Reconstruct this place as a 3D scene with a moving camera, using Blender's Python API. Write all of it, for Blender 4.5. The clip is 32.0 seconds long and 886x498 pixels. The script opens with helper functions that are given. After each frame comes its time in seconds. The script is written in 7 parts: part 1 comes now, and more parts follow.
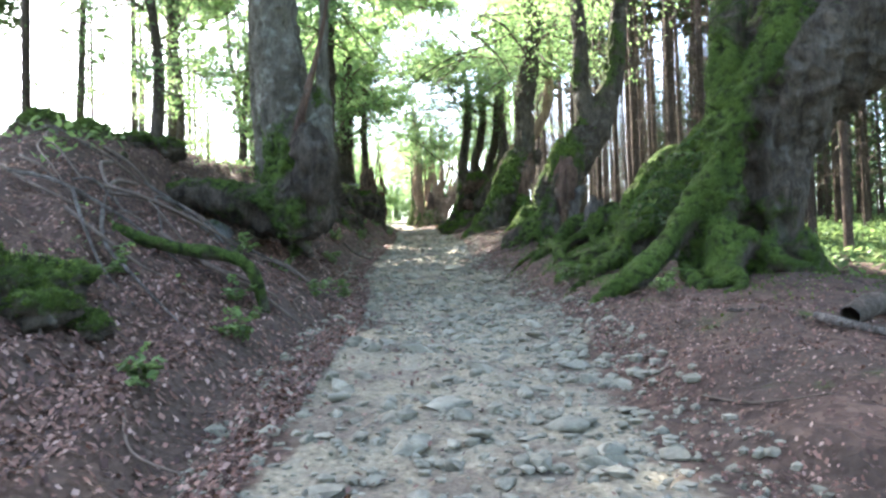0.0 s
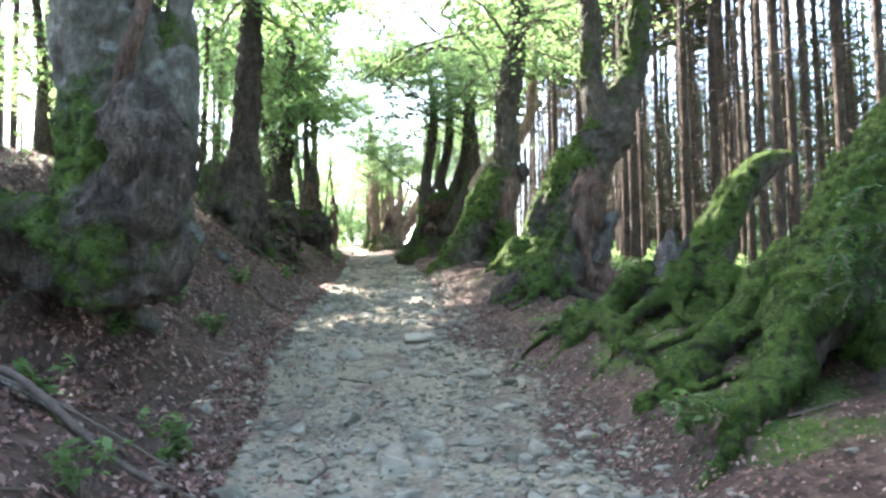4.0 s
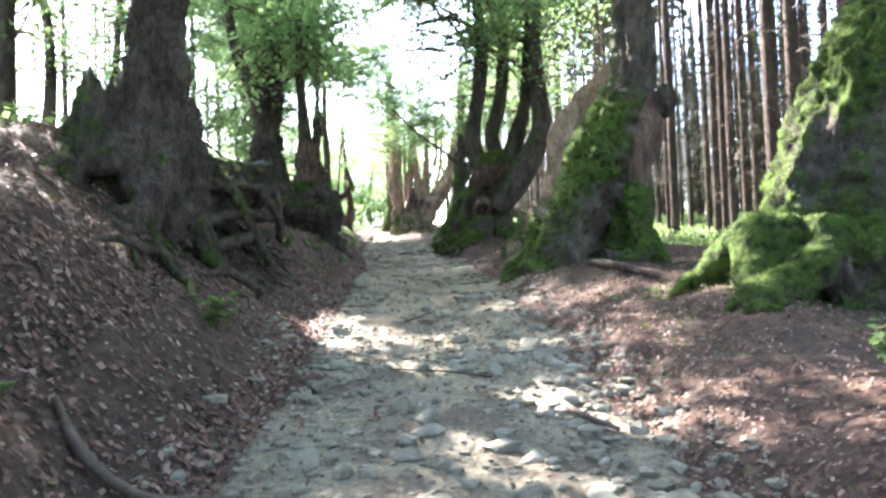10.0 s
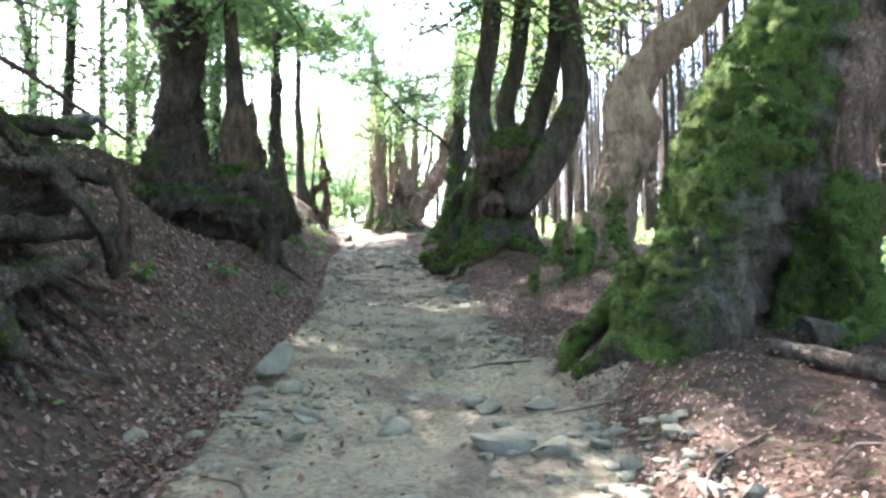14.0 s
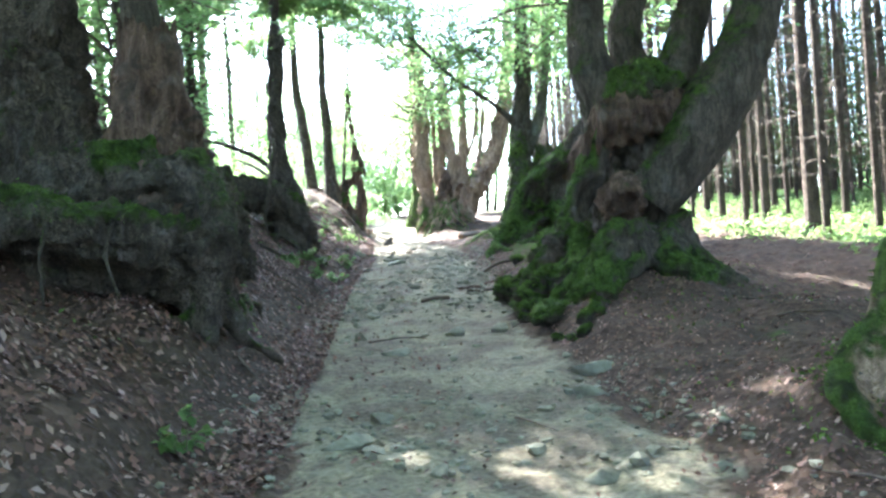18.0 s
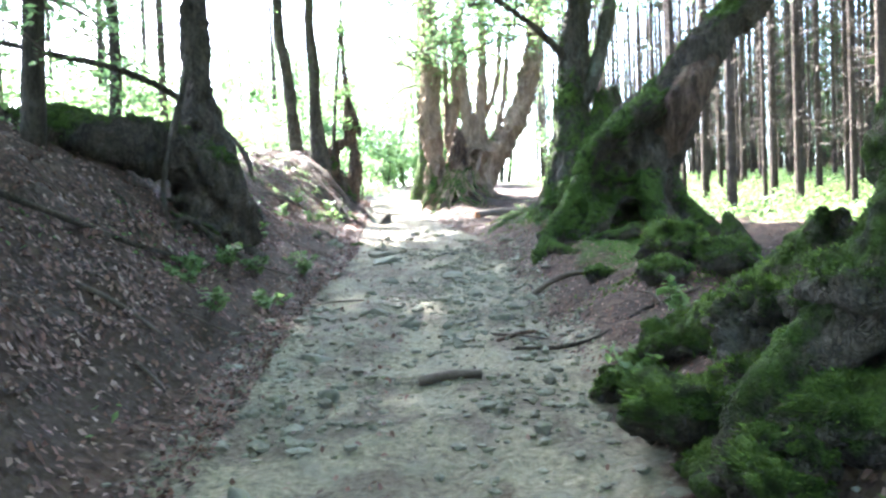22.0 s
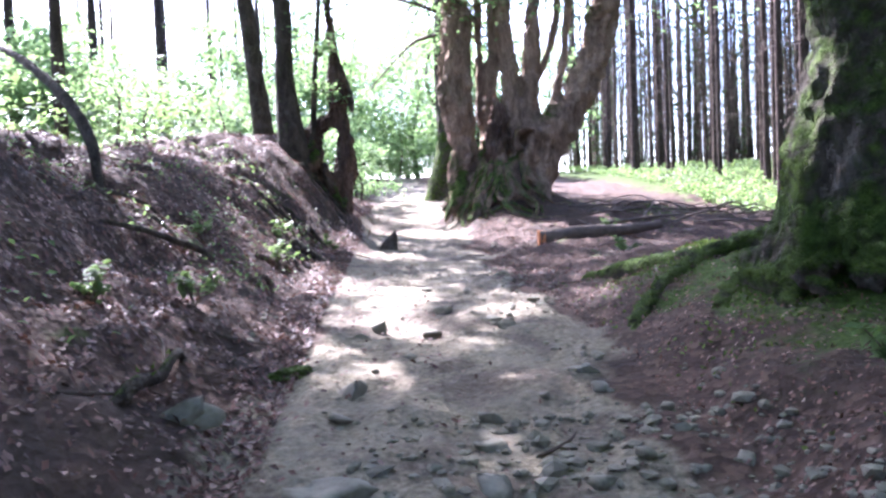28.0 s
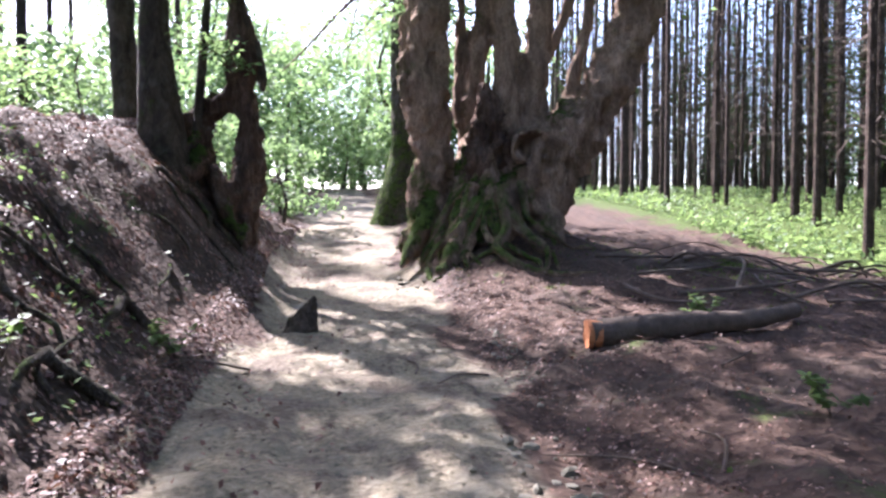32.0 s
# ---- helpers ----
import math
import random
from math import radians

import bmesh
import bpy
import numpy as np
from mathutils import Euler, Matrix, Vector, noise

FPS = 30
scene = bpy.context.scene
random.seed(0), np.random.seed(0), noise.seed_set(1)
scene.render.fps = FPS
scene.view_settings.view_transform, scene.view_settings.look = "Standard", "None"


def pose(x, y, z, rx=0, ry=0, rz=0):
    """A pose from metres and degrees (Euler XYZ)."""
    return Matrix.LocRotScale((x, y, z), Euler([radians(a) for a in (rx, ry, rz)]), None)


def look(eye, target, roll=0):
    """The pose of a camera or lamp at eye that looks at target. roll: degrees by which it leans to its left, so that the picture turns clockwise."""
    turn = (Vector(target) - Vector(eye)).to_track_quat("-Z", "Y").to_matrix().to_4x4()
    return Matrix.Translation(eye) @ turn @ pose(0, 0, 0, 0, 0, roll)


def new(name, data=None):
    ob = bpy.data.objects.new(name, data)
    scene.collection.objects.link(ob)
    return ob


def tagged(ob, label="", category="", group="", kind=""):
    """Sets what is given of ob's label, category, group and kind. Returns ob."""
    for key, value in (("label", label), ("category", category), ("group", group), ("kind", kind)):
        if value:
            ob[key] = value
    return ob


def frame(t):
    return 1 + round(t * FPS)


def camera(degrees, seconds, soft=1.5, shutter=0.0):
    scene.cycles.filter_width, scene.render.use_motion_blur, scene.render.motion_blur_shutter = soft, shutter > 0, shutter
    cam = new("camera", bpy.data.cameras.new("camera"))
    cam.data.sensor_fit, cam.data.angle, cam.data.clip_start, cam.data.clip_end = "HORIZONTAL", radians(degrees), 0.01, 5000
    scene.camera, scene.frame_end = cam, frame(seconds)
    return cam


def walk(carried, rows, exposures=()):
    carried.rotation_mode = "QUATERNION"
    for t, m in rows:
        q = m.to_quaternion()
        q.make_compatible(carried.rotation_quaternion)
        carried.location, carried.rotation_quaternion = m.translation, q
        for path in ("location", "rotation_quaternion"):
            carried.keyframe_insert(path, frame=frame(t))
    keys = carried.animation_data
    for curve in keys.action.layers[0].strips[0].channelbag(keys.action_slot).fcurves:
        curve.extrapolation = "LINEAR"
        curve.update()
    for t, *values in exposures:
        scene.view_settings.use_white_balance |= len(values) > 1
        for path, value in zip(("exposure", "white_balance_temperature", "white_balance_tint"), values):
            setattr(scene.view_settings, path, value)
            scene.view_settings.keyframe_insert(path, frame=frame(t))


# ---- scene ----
from mathutils import kdtree

cam = camera(62.5, 32.0, soft=2.6)
METRES, EYE, TILT, LEAN, TURN = 45.0, 1.25, 0.0, 0.0, 0.0
ROWS = [
    (0.0, 0.0, 0.0, 0.0, 0.07, 2.34, 1.66),
    (0.5, 0.0015, 0.0145, 0.0019, 0.34, 2.95, 0.13),
    (1.0, 0.0014, 0.0283, 0.0051, -0.79, 5.16, 1.57),
    (1.5, 0.0023, 0.0413, 0.0065, -1.36, 5.38, 1.16),
    (2.0, 0.0017, 0.0564, 0.0077, -1.56, 4.52, 1.69),
    (2.5, 0.0012, 0.0715, 0.0093, -1.64, 4.03, 2.39),
    (3.0, -0.0001, 0.0865, 0.0105, -1.81, 3.63, 1.84),
    (3.5, -0.0016, 0.1017, 0.0132, -3.79, 3.94, 0.73),
    (5.5, 0.0046, 0.161, 0.0171, -1.18, 3.58, 0.86),
    (6.0, 0.0031, 0.1755, 0.0189, -2.14, 3.48, 1.72),
    (6.5, 0.0024, 0.1897, 0.0207, -1.51, 3.23, 1.85),
    (7.0, 0.0004, 0.2037, 0.0225, -0.58, 2.65, 1.33),
    (7.5, -0.0005, 0.2181, 0.0239, -0.3, 2.87, 1.65),
    (8.0, -0.0033, 0.2331, 0.0243, 0.61, 3.07, 1.19),
    (8.5, -0.0055, 0.2498, 0.0259, -0.96, 2.84, 2.12),
    (9.0, -0.0072, 0.2652, 0.0283, -0.83, 2.48, 1.91),
    (9.5, -0.0104, 0.2807, 0.03, -1.23, 2.41, 2.16),
    (10.0, -0.0124, 0.2959, 0.0314, -1.84, 2.23, 2.0),
    (10.5, -0.0152, 0.312, 0.0327, -2.75, 2.39, 1.01),
    (11.0, -0.0162, 0.3275, 0.0346, -5.09, 2.24, 2.25),
    (11.5, -0.0167, 0.3415, 0.0361, -6.0, 2.12, 1.91),
    (12.0, -0.0167, 0.3553, 0.0382, -7.63, 2.34, 2.1),
    (12.5, -0.0151, 0.3696, 0.0404, -7.06, 2.21, 1.74),
    (13.0, -0.0133, 0.3849, 0.0423, -5.41, 2.44, 1.05),
    (13.5, -0.0105, 0.4019, 0.0439, -5.41, 2.94, 1.17),
    (14.0, -0.0101, 0.4191, 0.0454, -2.85, 1.76, 0.92),
    (14.5, -0.0103, 0.4357, 0.0475, -1.54, 0.89, 2.05),
    (16.5, -0.0145, 0.502, 0.0544, -0.58, 0.71, 1.77),
    (17.0, -0.0142, 0.5182, 0.0563, -0.92, 1.44, 2.69),
    (17.5, -0.0145, 0.5341, 0.0583, 0.95, 0.9, 2.63),
    (18.0, -0.0144, 0.5493, 0.0593, 0.88, 1.09, 3.43),
    (18.5, -0.0134, 0.5644, 0.0614, 1.13, 2.13, 2.67),
    (19.0, -0.013, 0.5795, 0.0626, 1.33, 1.73, 1.76),
    (19.5, -0.0124, 0.5953, 0.0629, 1.61, 0.47, 2.18),
    (20.0, -0.0131, 0.6115, 0.0644, 2.42, 0.87, 1.49),
    (20.5, -0.0148, 0.6273, 0.0649, 3.42, 0.05, 2.3),
    (21.0, -0.0167, 0.6439, 0.0655, 4.64, 0.06, 2.32),
    (21.5, -0.018, 0.6599, 0.0671, 2.38, -1.39, 2.28),
    (22.0, -0.0188, 0.6755, 0.0688, 1.42, -1.22, 2.05),
    (22.5, -0.0198, 0.6905, 0.0707, 0.81, -0.05, 2.23),
    (23.0, -0.0205, 0.7064, 0.0716, 0.99, 0.16, 3.24),
    (23.5, -0.0225, 0.7213, 0.0719, 1.87, 0.39, 2.47),
    (24.0, -0.0249, 0.7369, 0.0726, 2.12, -0.67, 3.69),
    (24.5, -0.0264, 0.7532, 0.0733, 2.43, -1.12, 3.72),
    (25.0, -0.0284, 0.7689, 0.0752, 1.35, -0.74, 4.32),
    (25.5, -0.0282, 0.7837, 0.0768, 1.43, -1.04, 3.41),
    (27.5, -0.0329, 0.8414, 0.0841, 1.64, -0.73, 2.38),
    (28.0, -0.0323, 0.8574, 0.0866, 2.55, -2.12, 2.33),
    (28.5, -0.0331, 0.8728, 0.0887, 3.13, -1.74, 2.36),
    (29.0, -0.0324, 0.8893, 0.0896, 2.59, -1.08, 3.58),
    (29.5, -0.0323, 0.907, 0.0904, 2.32, 0.13, 2.81),
    (30.0, -0.0323, 0.9238, 0.0916, 1.19, 0.46, 3.0),
    (30.5, -0.0329, 0.9396, 0.0929, 1.43, 0.08, 2.23),
    (31.0, -0.0356, 0.9559, 0.0942, -0.08, -0.24, 1.33),
    (31.5, -0.0375, 0.9726, 0.096, -1.41, -1.73, 0.46),
    (32.0, -0.0412, 0.9898, 0.0987, -1.73, -1.34, -0.3),
]
walk(cam, [(t, pose(0, 0, EYE, TILT, LEAN, TURN) @ pose(METRES * x, METRES * y, METRES * z, 90 + pitch, roll, yaw)) for t, x, y, z, yaw, pitch, roll in ROWS],
     exposures=[(0.0, 3.83, 6400, 11), (3.0, 4.04, 6350, 12), (6.0, 4.1, 6300, 12), (10.0, 4.14, 6200, 16), (13.0, 4.25, 6150, 19), (17.0, 4.43, 5750, 8), (20.0, 4.46, 5650, 6), (22.5, 4.6, 5700, 11), (24.5, 4.52, 5750, 16), (28.0, 3.4, 5450, 31), (29.0, 3.25, 5500, 33), (30.0, 2.86, 5600, 32), (31.0, 2.56, 5800, 27), (32.0, 2.7, 5800, 28)])

# ---- light: clear summer sky, sun ahead of the walker and to the left ----
SUN_AZIMUTH, SUN_HEIGHT = 38.0, 44.0
world = bpy.data.worlds.new("world")
scene.world = world
world.use_nodes = True
sky = world.node_tree.nodes.new("ShaderNodeTexSky")
sky.sky_type, sky.sun_disc = "NISHITA", False
sky.sun_elevation, sky.sun_rotation = radians(SUN_HEIGHT), radians(-SUN_AZIMUTH)
sky.dust_density, sky.air_density = 2.0, 1.0
world.node_tree.links.new(sky.outputs[0], world.node_tree.nodes["Background"].inputs[0])
world.node_tree.nodes["Background"].inputs[1].default_value = 0.13
sun_data = bpy.data.lights.new("sun", "SUN")
sun_data.energy, sun_data.angle, sun_data.color = 4.5, radians(0.6), (1.0, 0.95, 0.86)
sun = new("sun", sun_data)
sun_dir = Vector((-math.sin(radians(SUN_AZIMUTH)) * math.cos(radians(SUN_HEIGHT)), math.cos(radians(SUN_AZIMUTH)) * math.cos(radians(SUN_HEIGHT)), math.sin(radians(SUN_HEIGHT))))
sun.matrix_world = look((sun_dir * 60)[:], (0, 0, 0))


# ---- materials ----
class Nodes:
    """Short hand for a node material."""

    def __init__(self, name):
        self.mat = bpy.data.materials.new(name)
        self.mat.use_nodes = True
        self.tree = self.mat.node_tree
        self.bsdf = self.tree.nodes["Principled BSDF"]
        self.out = self.tree.nodes["Material Output"]

    def add(self, kind, **inputs):
        node = self.tree.nodes.new(kind)
        for key, value in inputs.items():
            self.put(node, key, value)
        return node

    def put(self, node, key, value):
        socket = node.inputs[int(key[1:])] if key[0] == "i" and key[1:].isdigit() else node.inputs[key.replace("_", " ")]
        if isinstance(value, bpy.types.NodeSocket):
            self.tree.links.new(value, socket)
        else:
            socket.default_value = value

    def noise(self, scale, detail=4.0, rough=0.55, vector=None, distort=0.0):
        n = self.add("ShaderNodeTexNoise", Scale=scale, Detail=detail, Roughness=rough, Distortion=distort)
        if vector is not None:
            self.put(n, "Vector", vector)
        return n.outputs["Fac"]

    def coords(self, stretch=(1, 1, 1)):
        where = self.add("ShaderNodeNewGeometry").outputs["Position"]
        m = self.add("ShaderNodeMapping", Vector=where, Scale=stretch)
        return m.outputs[0]

    def ramp(self, fac, *stops):
        n = self.add("ShaderNodeValToRGB", Fac=fac)
        e = n.color_ramp.elements
        while len(e) < len(stops):
            e.new(0.5)
        for el, (p, c) in zip(e, stops):
            el.position, el.color = p, (*c, 1) if len(c) == 3 else c
        return n.outputs[0]

    def step(self, fac, low, high):
        n = self.add("ShaderNodeMapRange", i0=fac, i1=low, i2=high)
        n.interpolation_type = "SMOOTHSTEP"
        return n.outputs[0]

    def math(self, op, a, b=0.5, c=0.0):
        n = self.add("ShaderNodeMath", i0=a, i1=b, i2=c)
        n.operation = op
        return n.outputs[0]

    def mix(self, fac, a, b):
        n = self.tree.nodes.new("ShaderNodeMix")
        n.data_type = "RGBA"
        for i, v in ((0, fac), (6, a), (7, b)):
            if isinstance(v, bpy.types.NodeSocket):
                self.tree.links.new(v, n.inputs[i])
            else:
                n.inputs[i].default_value = v if i == 0 else ((*v, 1) if len(v) == 3 else v)
        return n.outputs[2]

    def attr(self, name):
        n = self.tree.nodes.new("ShaderNodeAttribute")
        n.attribute_name = name
        return n.outputs["Fac"]

    def random(self):
        return self.add("ShaderNodeObjectInfo").outputs["Random"]

    def island(self):
        return self.add("ShaderNodeNewGeometry").outputs["Random Per Island"]

    def done(self, color, rough=0.85, height=None, strength=0.5, distance=0.03, specular=0.25):
        self.put(self.bsdf, "Base_Color", color)
        self.put(self.bsdf, "Roughness", rough)
        self.put(self.bsdf, "Specular_IOR_Level", specular)
        if height is not None:
            b = self.add("ShaderNodeBump", Strength=strength, Distance=distance, Height=height)
            self.put(self.bsdf, "Normal", b.outputs[0])
        return self.mat


def ground_material():
    n = Nodes("forest_floor")
    p = n.coords()
    fine, mid, wide = n.noise(26, 5, 0.65, p), n.noise(5, 4, 0.6, p), n.noise(0.7, 3, 0.5, p)
    leafy = n.add("ShaderNodeTexVoronoi", Vector=p, Scale=17.0, Randomness=1.0)
    leaf_tone = n.add("ShaderNodeSeparateColor", Color=leafy.outputs["Color"]).outputs[0]
    litter = n.ramp(leaf_tone, (0.0, (0.04, 0.026, 0.019)), (0.4, (0.07, 0.044, 0.032)), (0.75, (0.098, 0.062, 0.045)), (1.0, (0.14, 0.094, 0.07)))
    litter = n.mix(n.math("MULTIPLY", fine, 0.6), litter, (0.05, 0.032, 0.024))
    soil = n.ramp(mid, (0.3, (0.034, 0.024, 0.018)), (0.7, (0.085, 0.06, 0.045)))
    litter = n.mix(n.step(n.noise(1.1, 4, 0.6, p), 0.46, 0.62), litter, soil)
    dirt = n.ramp(fine, (0.3, (0.096, 0.081, 0.055)), (0.5, (0.205, 0.176, 0.12)), (0.72, (0.318, 0.278, 0.197)))
    dirt = n.mix(n.math("MULTIPLY", n.step(mid, 0.45, 0.7), 0.8), dirt, (0.2, 0.182, 0.138))
    dirt = n.mix(n.math("MULTIPLY", n.step(n.noise(1.5, 5, 0.65, p, 0.5), 0.43, 0.62), 0.85), dirt, n.ramp(fine, (0.3, (0.06, 0.046, 0.035)), (0.7, (0.15, 0.12, 0.09))))
    edge = n.math("ADD", n.attr("path"), n.math("MULTIPLY", n.math("SUBTRACT", mid, 0.5), 0.9))
    color = n.mix(n.step(edge, 0.35, 0.65), litter, dirt)
    bare = n.math("ADD", n.attr("soil"), n.math("MULTIPLY", n.math("SUBTRACT", mid, 0.5), 0.8))
    color = n.mix(n.math("MULTIPLY", n.step(bare, 0.35, 0.7), 0.85), color, n.ramp(fine, (0.3, (0.03, 0.021, 0.016)), (0.7, (0.09, 0.064, 0.048))))
    moss = n.ramp(fine, (0.3, (0.022, 0.037, 0.009)), (0.7, (0.08, 0.12, 0.022)))
    green = n.math("ADD", n.attr("green"), n.math("MULTIPLY", n.math("SUBTRACT", n.noise(2.2, 4, 0.6, p), 0.5), 1.3))
    color = n.mix(n.step(green, 0.55, 0.8), color, moss)
    height = n.math("ADD", n.math("MULTIPLY", fine, 0.5), n.math("MULTIPLY", mid, 1.0))
    height = n.math("ADD", height, n.math("MULTIPLY", leafy.outputs["Distance"], 0.5))
    return n.done(color, 0.92, height, 0.7, 0.05, 0.15)


def bark_material(name, dark, light, moss_bias=0.0, vertical=0.35, spots=0.5, cracks=0.4):
    n = Nodes(name)
    p = n.coords((1, 1, vertical))
    q = n.coords()
    fine, mid, wide = n.noise(34, 5, 0.65, p), n.noise(7, 5, 0.6, p, 0.6), n.noise(1.6, 3, 0.5, q)
    color = n.ramp(n.math("ADD", n.math("MULTIPLY", mid, 0.62), n.math("MULTIPLY", wide, 0.38)), (0.36, dark), (0.5, tuple(a * 0.55 + b * 0.45 for a, b in zip(dark, light))), (0.66, light))
    color = n.mix(n.math("MULTIPLY", n.step(fine, 0.4, 0.75), 0.6), color, tuple(c * 0.35 for c in dark))
    streak = n.noise(9, 4, 0.6, n.coords((1, 1, 0.12)), 0.8)
    color = n.mix(n.math("MULTIPLY", n.step(streak, 0.5, 0.72), 0.5), color, tuple(c * 0.45 for c in dark))
    grain = n.add("ShaderNodeMapping", Vector=n.add("ShaderNodeVectorMath", i0=n.coords((1, 1, vertical * 0.6)), i1=n.add("ShaderNodeTexNoise", Vector=q, Scale=6.0, Detail=3.0).outputs["Color"]).outputs[0])
    cells = n.add("ShaderNodeTexVoronoi", Vector=grain.outputs[0], Scale=13.0)
    cells.feature = "DISTANCE_TO_EDGE"
    crack = n.step(cells.outputs["Distance"], 0.0, 0.16)
    color = n.mix(n.math("MULTIPLY", n.math("SUBTRACT", 1.0, crack), cracks), color, tuple(c * 0.25 for c in dark))
    if spots:
        lichen = n.noise(4.5, 3, 0.5, q)
        color = n.mix(n.math("MULTIPLY", n.step(lichen, 0.55, 0.7), spots), color, (0.36, 0.37, 0.33))
        stain = n.noise(2.6, 4, 0.6, q, 1.0)
        color = n.mix(n.math("MULTIPLY", n.step(stain, 0.55, 0.7), 0.6), color, (0.05, 0.043, 0.034))
    tuft = n.noise(60, 4, 0.7, q)
    moss = n.ramp(n.math("ADD", n.math("MULTIPLY", tuft, 0.6), n.math("MULTIPLY", n.noise(3.5, 3, 0.5, q), 0.45)), (0.3, (0.02, 0.033, 0.008)), (0.52, (0.068, 0.112, 0.02)), (0.76, (0.15, 0.22, 0.042)))
    amount = n.math("ADD", n.attr("moss"), n.math("MULTIPLY", n.math("SUBTRACT", n.noise(3.6, 6, 0.7, q, 0.4), 0.5), 2.3))
    amount = n.step(n.math("ADD", amount, moss_bias), 0.2, 0.8)
    jitter = n.add("ShaderNodeVectorMath", i0=n.add("ShaderNodeTexNoise", Vector=q, Scale=9.0, Detail=3.0).outputs["Color"], i1=(0.07, 0.07, 0.07))
    jitter.operation = "MULTIPLY"
    warped = n.add("ShaderNodeVectorMath", i0=q, i1=jitter.outputs[0])
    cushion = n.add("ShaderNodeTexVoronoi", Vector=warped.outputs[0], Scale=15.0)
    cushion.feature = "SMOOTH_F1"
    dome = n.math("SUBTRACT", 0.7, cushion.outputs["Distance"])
    # crease shade between cushions is put into the moss colour
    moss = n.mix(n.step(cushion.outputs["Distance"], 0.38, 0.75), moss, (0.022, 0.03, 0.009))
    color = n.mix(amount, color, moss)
    height = n.math("ADD", n.math("MULTIPLY", mid, 0.8), n.math("MULTIPLY", fine, 0.22))
    height = n.math("ADD", height, n.math("MULTIPLY", crack, 0.9 * cracks))
    height = n.math("ADD", height, n.math("MULTIPLY", amount, n.math("ADD", n.math("MULTIPLY", dome, 1.6), tuft)))
    return n.done(color, 0.92, height, 1.0, 0.07, 0.15)


def plain_material(name, dark, light, scale=9.0, rough=0.9, strength=0.5, distance=0.03, per="object", stretch=(1, 1, 1)):
    n = Nodes(name)
    p = n.coords(stretch)
    a, b = n.noise(scale, 5, 0.6, p), n.noise(scale * 5, 3, 0.6, p)
    color = n.ramp(n.math("ADD", n.math("MULTIPLY", a, 0.7), n.math("MULTIPLY", b, 0.3)), (0.32, dark), (0.68, light))
    shade = n.random() if per == "object" else n.island()
    color = n.mix(n.math("MULTIPLY", shade, 0.35), color, tuple(c * 0.5 for c in dark))
    return n.done(color, rough, n.math("ADD", a, n.math("MULTIPLY", b, 0.4)), strength, distance)


def leaf_material(name, stops, through_color, share=0.45, rough=0.55):
    n = Nodes(name)
    color = n.ramp(n.island(), *stops)
    n.done(color, rough, specular=0.3)
    clear = n.add("ShaderNodeBsdfTranslucent", Color=n.mix(0.5, color, through_color))
    m = n.add("ShaderNodeMixShader", i0=share)
    n.tree.links.new(n.bsdf.outputs[0], m.inputs[1])
    n.tree.links.new(clear.outputs[0], m.inputs[2])
    n.tree.links.new(m.outputs[0], n.out.inputs["Surface"])
    return n.mat


FLOOR = ground_material()
BEECH = bark_material("beech_bark", (0.075, 0.067, 0.052), (0.21, 0.195, 0.155), 0.02, 0.35, 0.4, 0.12)
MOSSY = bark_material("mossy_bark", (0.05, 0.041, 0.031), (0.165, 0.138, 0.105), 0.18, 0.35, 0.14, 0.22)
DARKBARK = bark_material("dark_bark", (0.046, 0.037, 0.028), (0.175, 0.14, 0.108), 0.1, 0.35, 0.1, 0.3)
BROWNBARK = bark_material("brown_bark", (0.18, 0.118, 0.08), (0.5, 0.35, 0.24), -0.12, 0.35, 0.0, 0.16)
EARTHY = bark_material("earthy_roots", (0.05, 0.039, 0.03), (0.185, 0.147, 0.115), -0.2, 0.5, 0.08, 0.5)
GREYWOOD = bark_material("grey_wood", (0.08, 0.068, 0.058), (0.27, 0.24, 0.21), -0.3, 0.2, 0.2, 0.5)
SPRUCE = bark_material("spruce_bark", (0.062, 0.045, 0.035), (0.165, 0.122, 0.093), -0.35, 0.6, 0.0)
DEADWOOD = bark_material("dead_wood", (0.055, 0.033, 0.024), (0.27, 0.175, 0.125), -0.25, 0.22, 0.12, 0.3)
TWIG = plain_material("twig_bark", (0.06, 0.045, 0.035), (0.17, 0.13, 0.10), 8)
GREYSTONE = plain_material("grey_stone", (0.127, 0.118, 0.086), (0.292, 0.275, 0.21), 7, 0.85, 0.4, 0.02)
GRAVEL = plain_material("gravel_stone", (0.107, 0.099, 0.073), (0.302, 0.283, 0.215), 9, 0.9, 0.3, 0.02, "island")
MOSSROCK = bark_material("mossy_rock", (0.10, 0.105, 0.10), (0.26, 0.26, 0.245), 0.0, 1.0, 0.4)
LITTER = leaf_material("fallen_leaves", ((0.0, (0.024, 0.014, 0.0115)), (0.4, (0.085, 0.045, 0.034)), (0.8, (0.175, 0.09, 0.066)), (1.0, (0.31, 0.22, 0.18))), (0.2, 0.09, 0.04), 0.15, 0.6)
LEAVES = leaf_material("beech_leaves", ((0.0, (0.035, 0.08, 0.03)), (0.5, (0.06, 0.125, 0.045)), (1.0, (0.11, 0.19, 0.07))), (0.4, 0.57, 0.22), 0.55)
NEEDLES = leaf_material("spruce_needles", ((0.0, (0.015, 0.035, 0.012)), (1.0, (0.04, 0.075, 0.022))), (0.06, 0.1, 0.02), 0.2)
HERB = leaf_material("undergrowth_leaves", ((0.0, (0.035, 0.08, 0.022)), (0.6, (0.08, 0.14, 0.04)), (1.0, (0.15, 0.22, 0.08))), (0.34, 0.48, 0.16), 0.45)
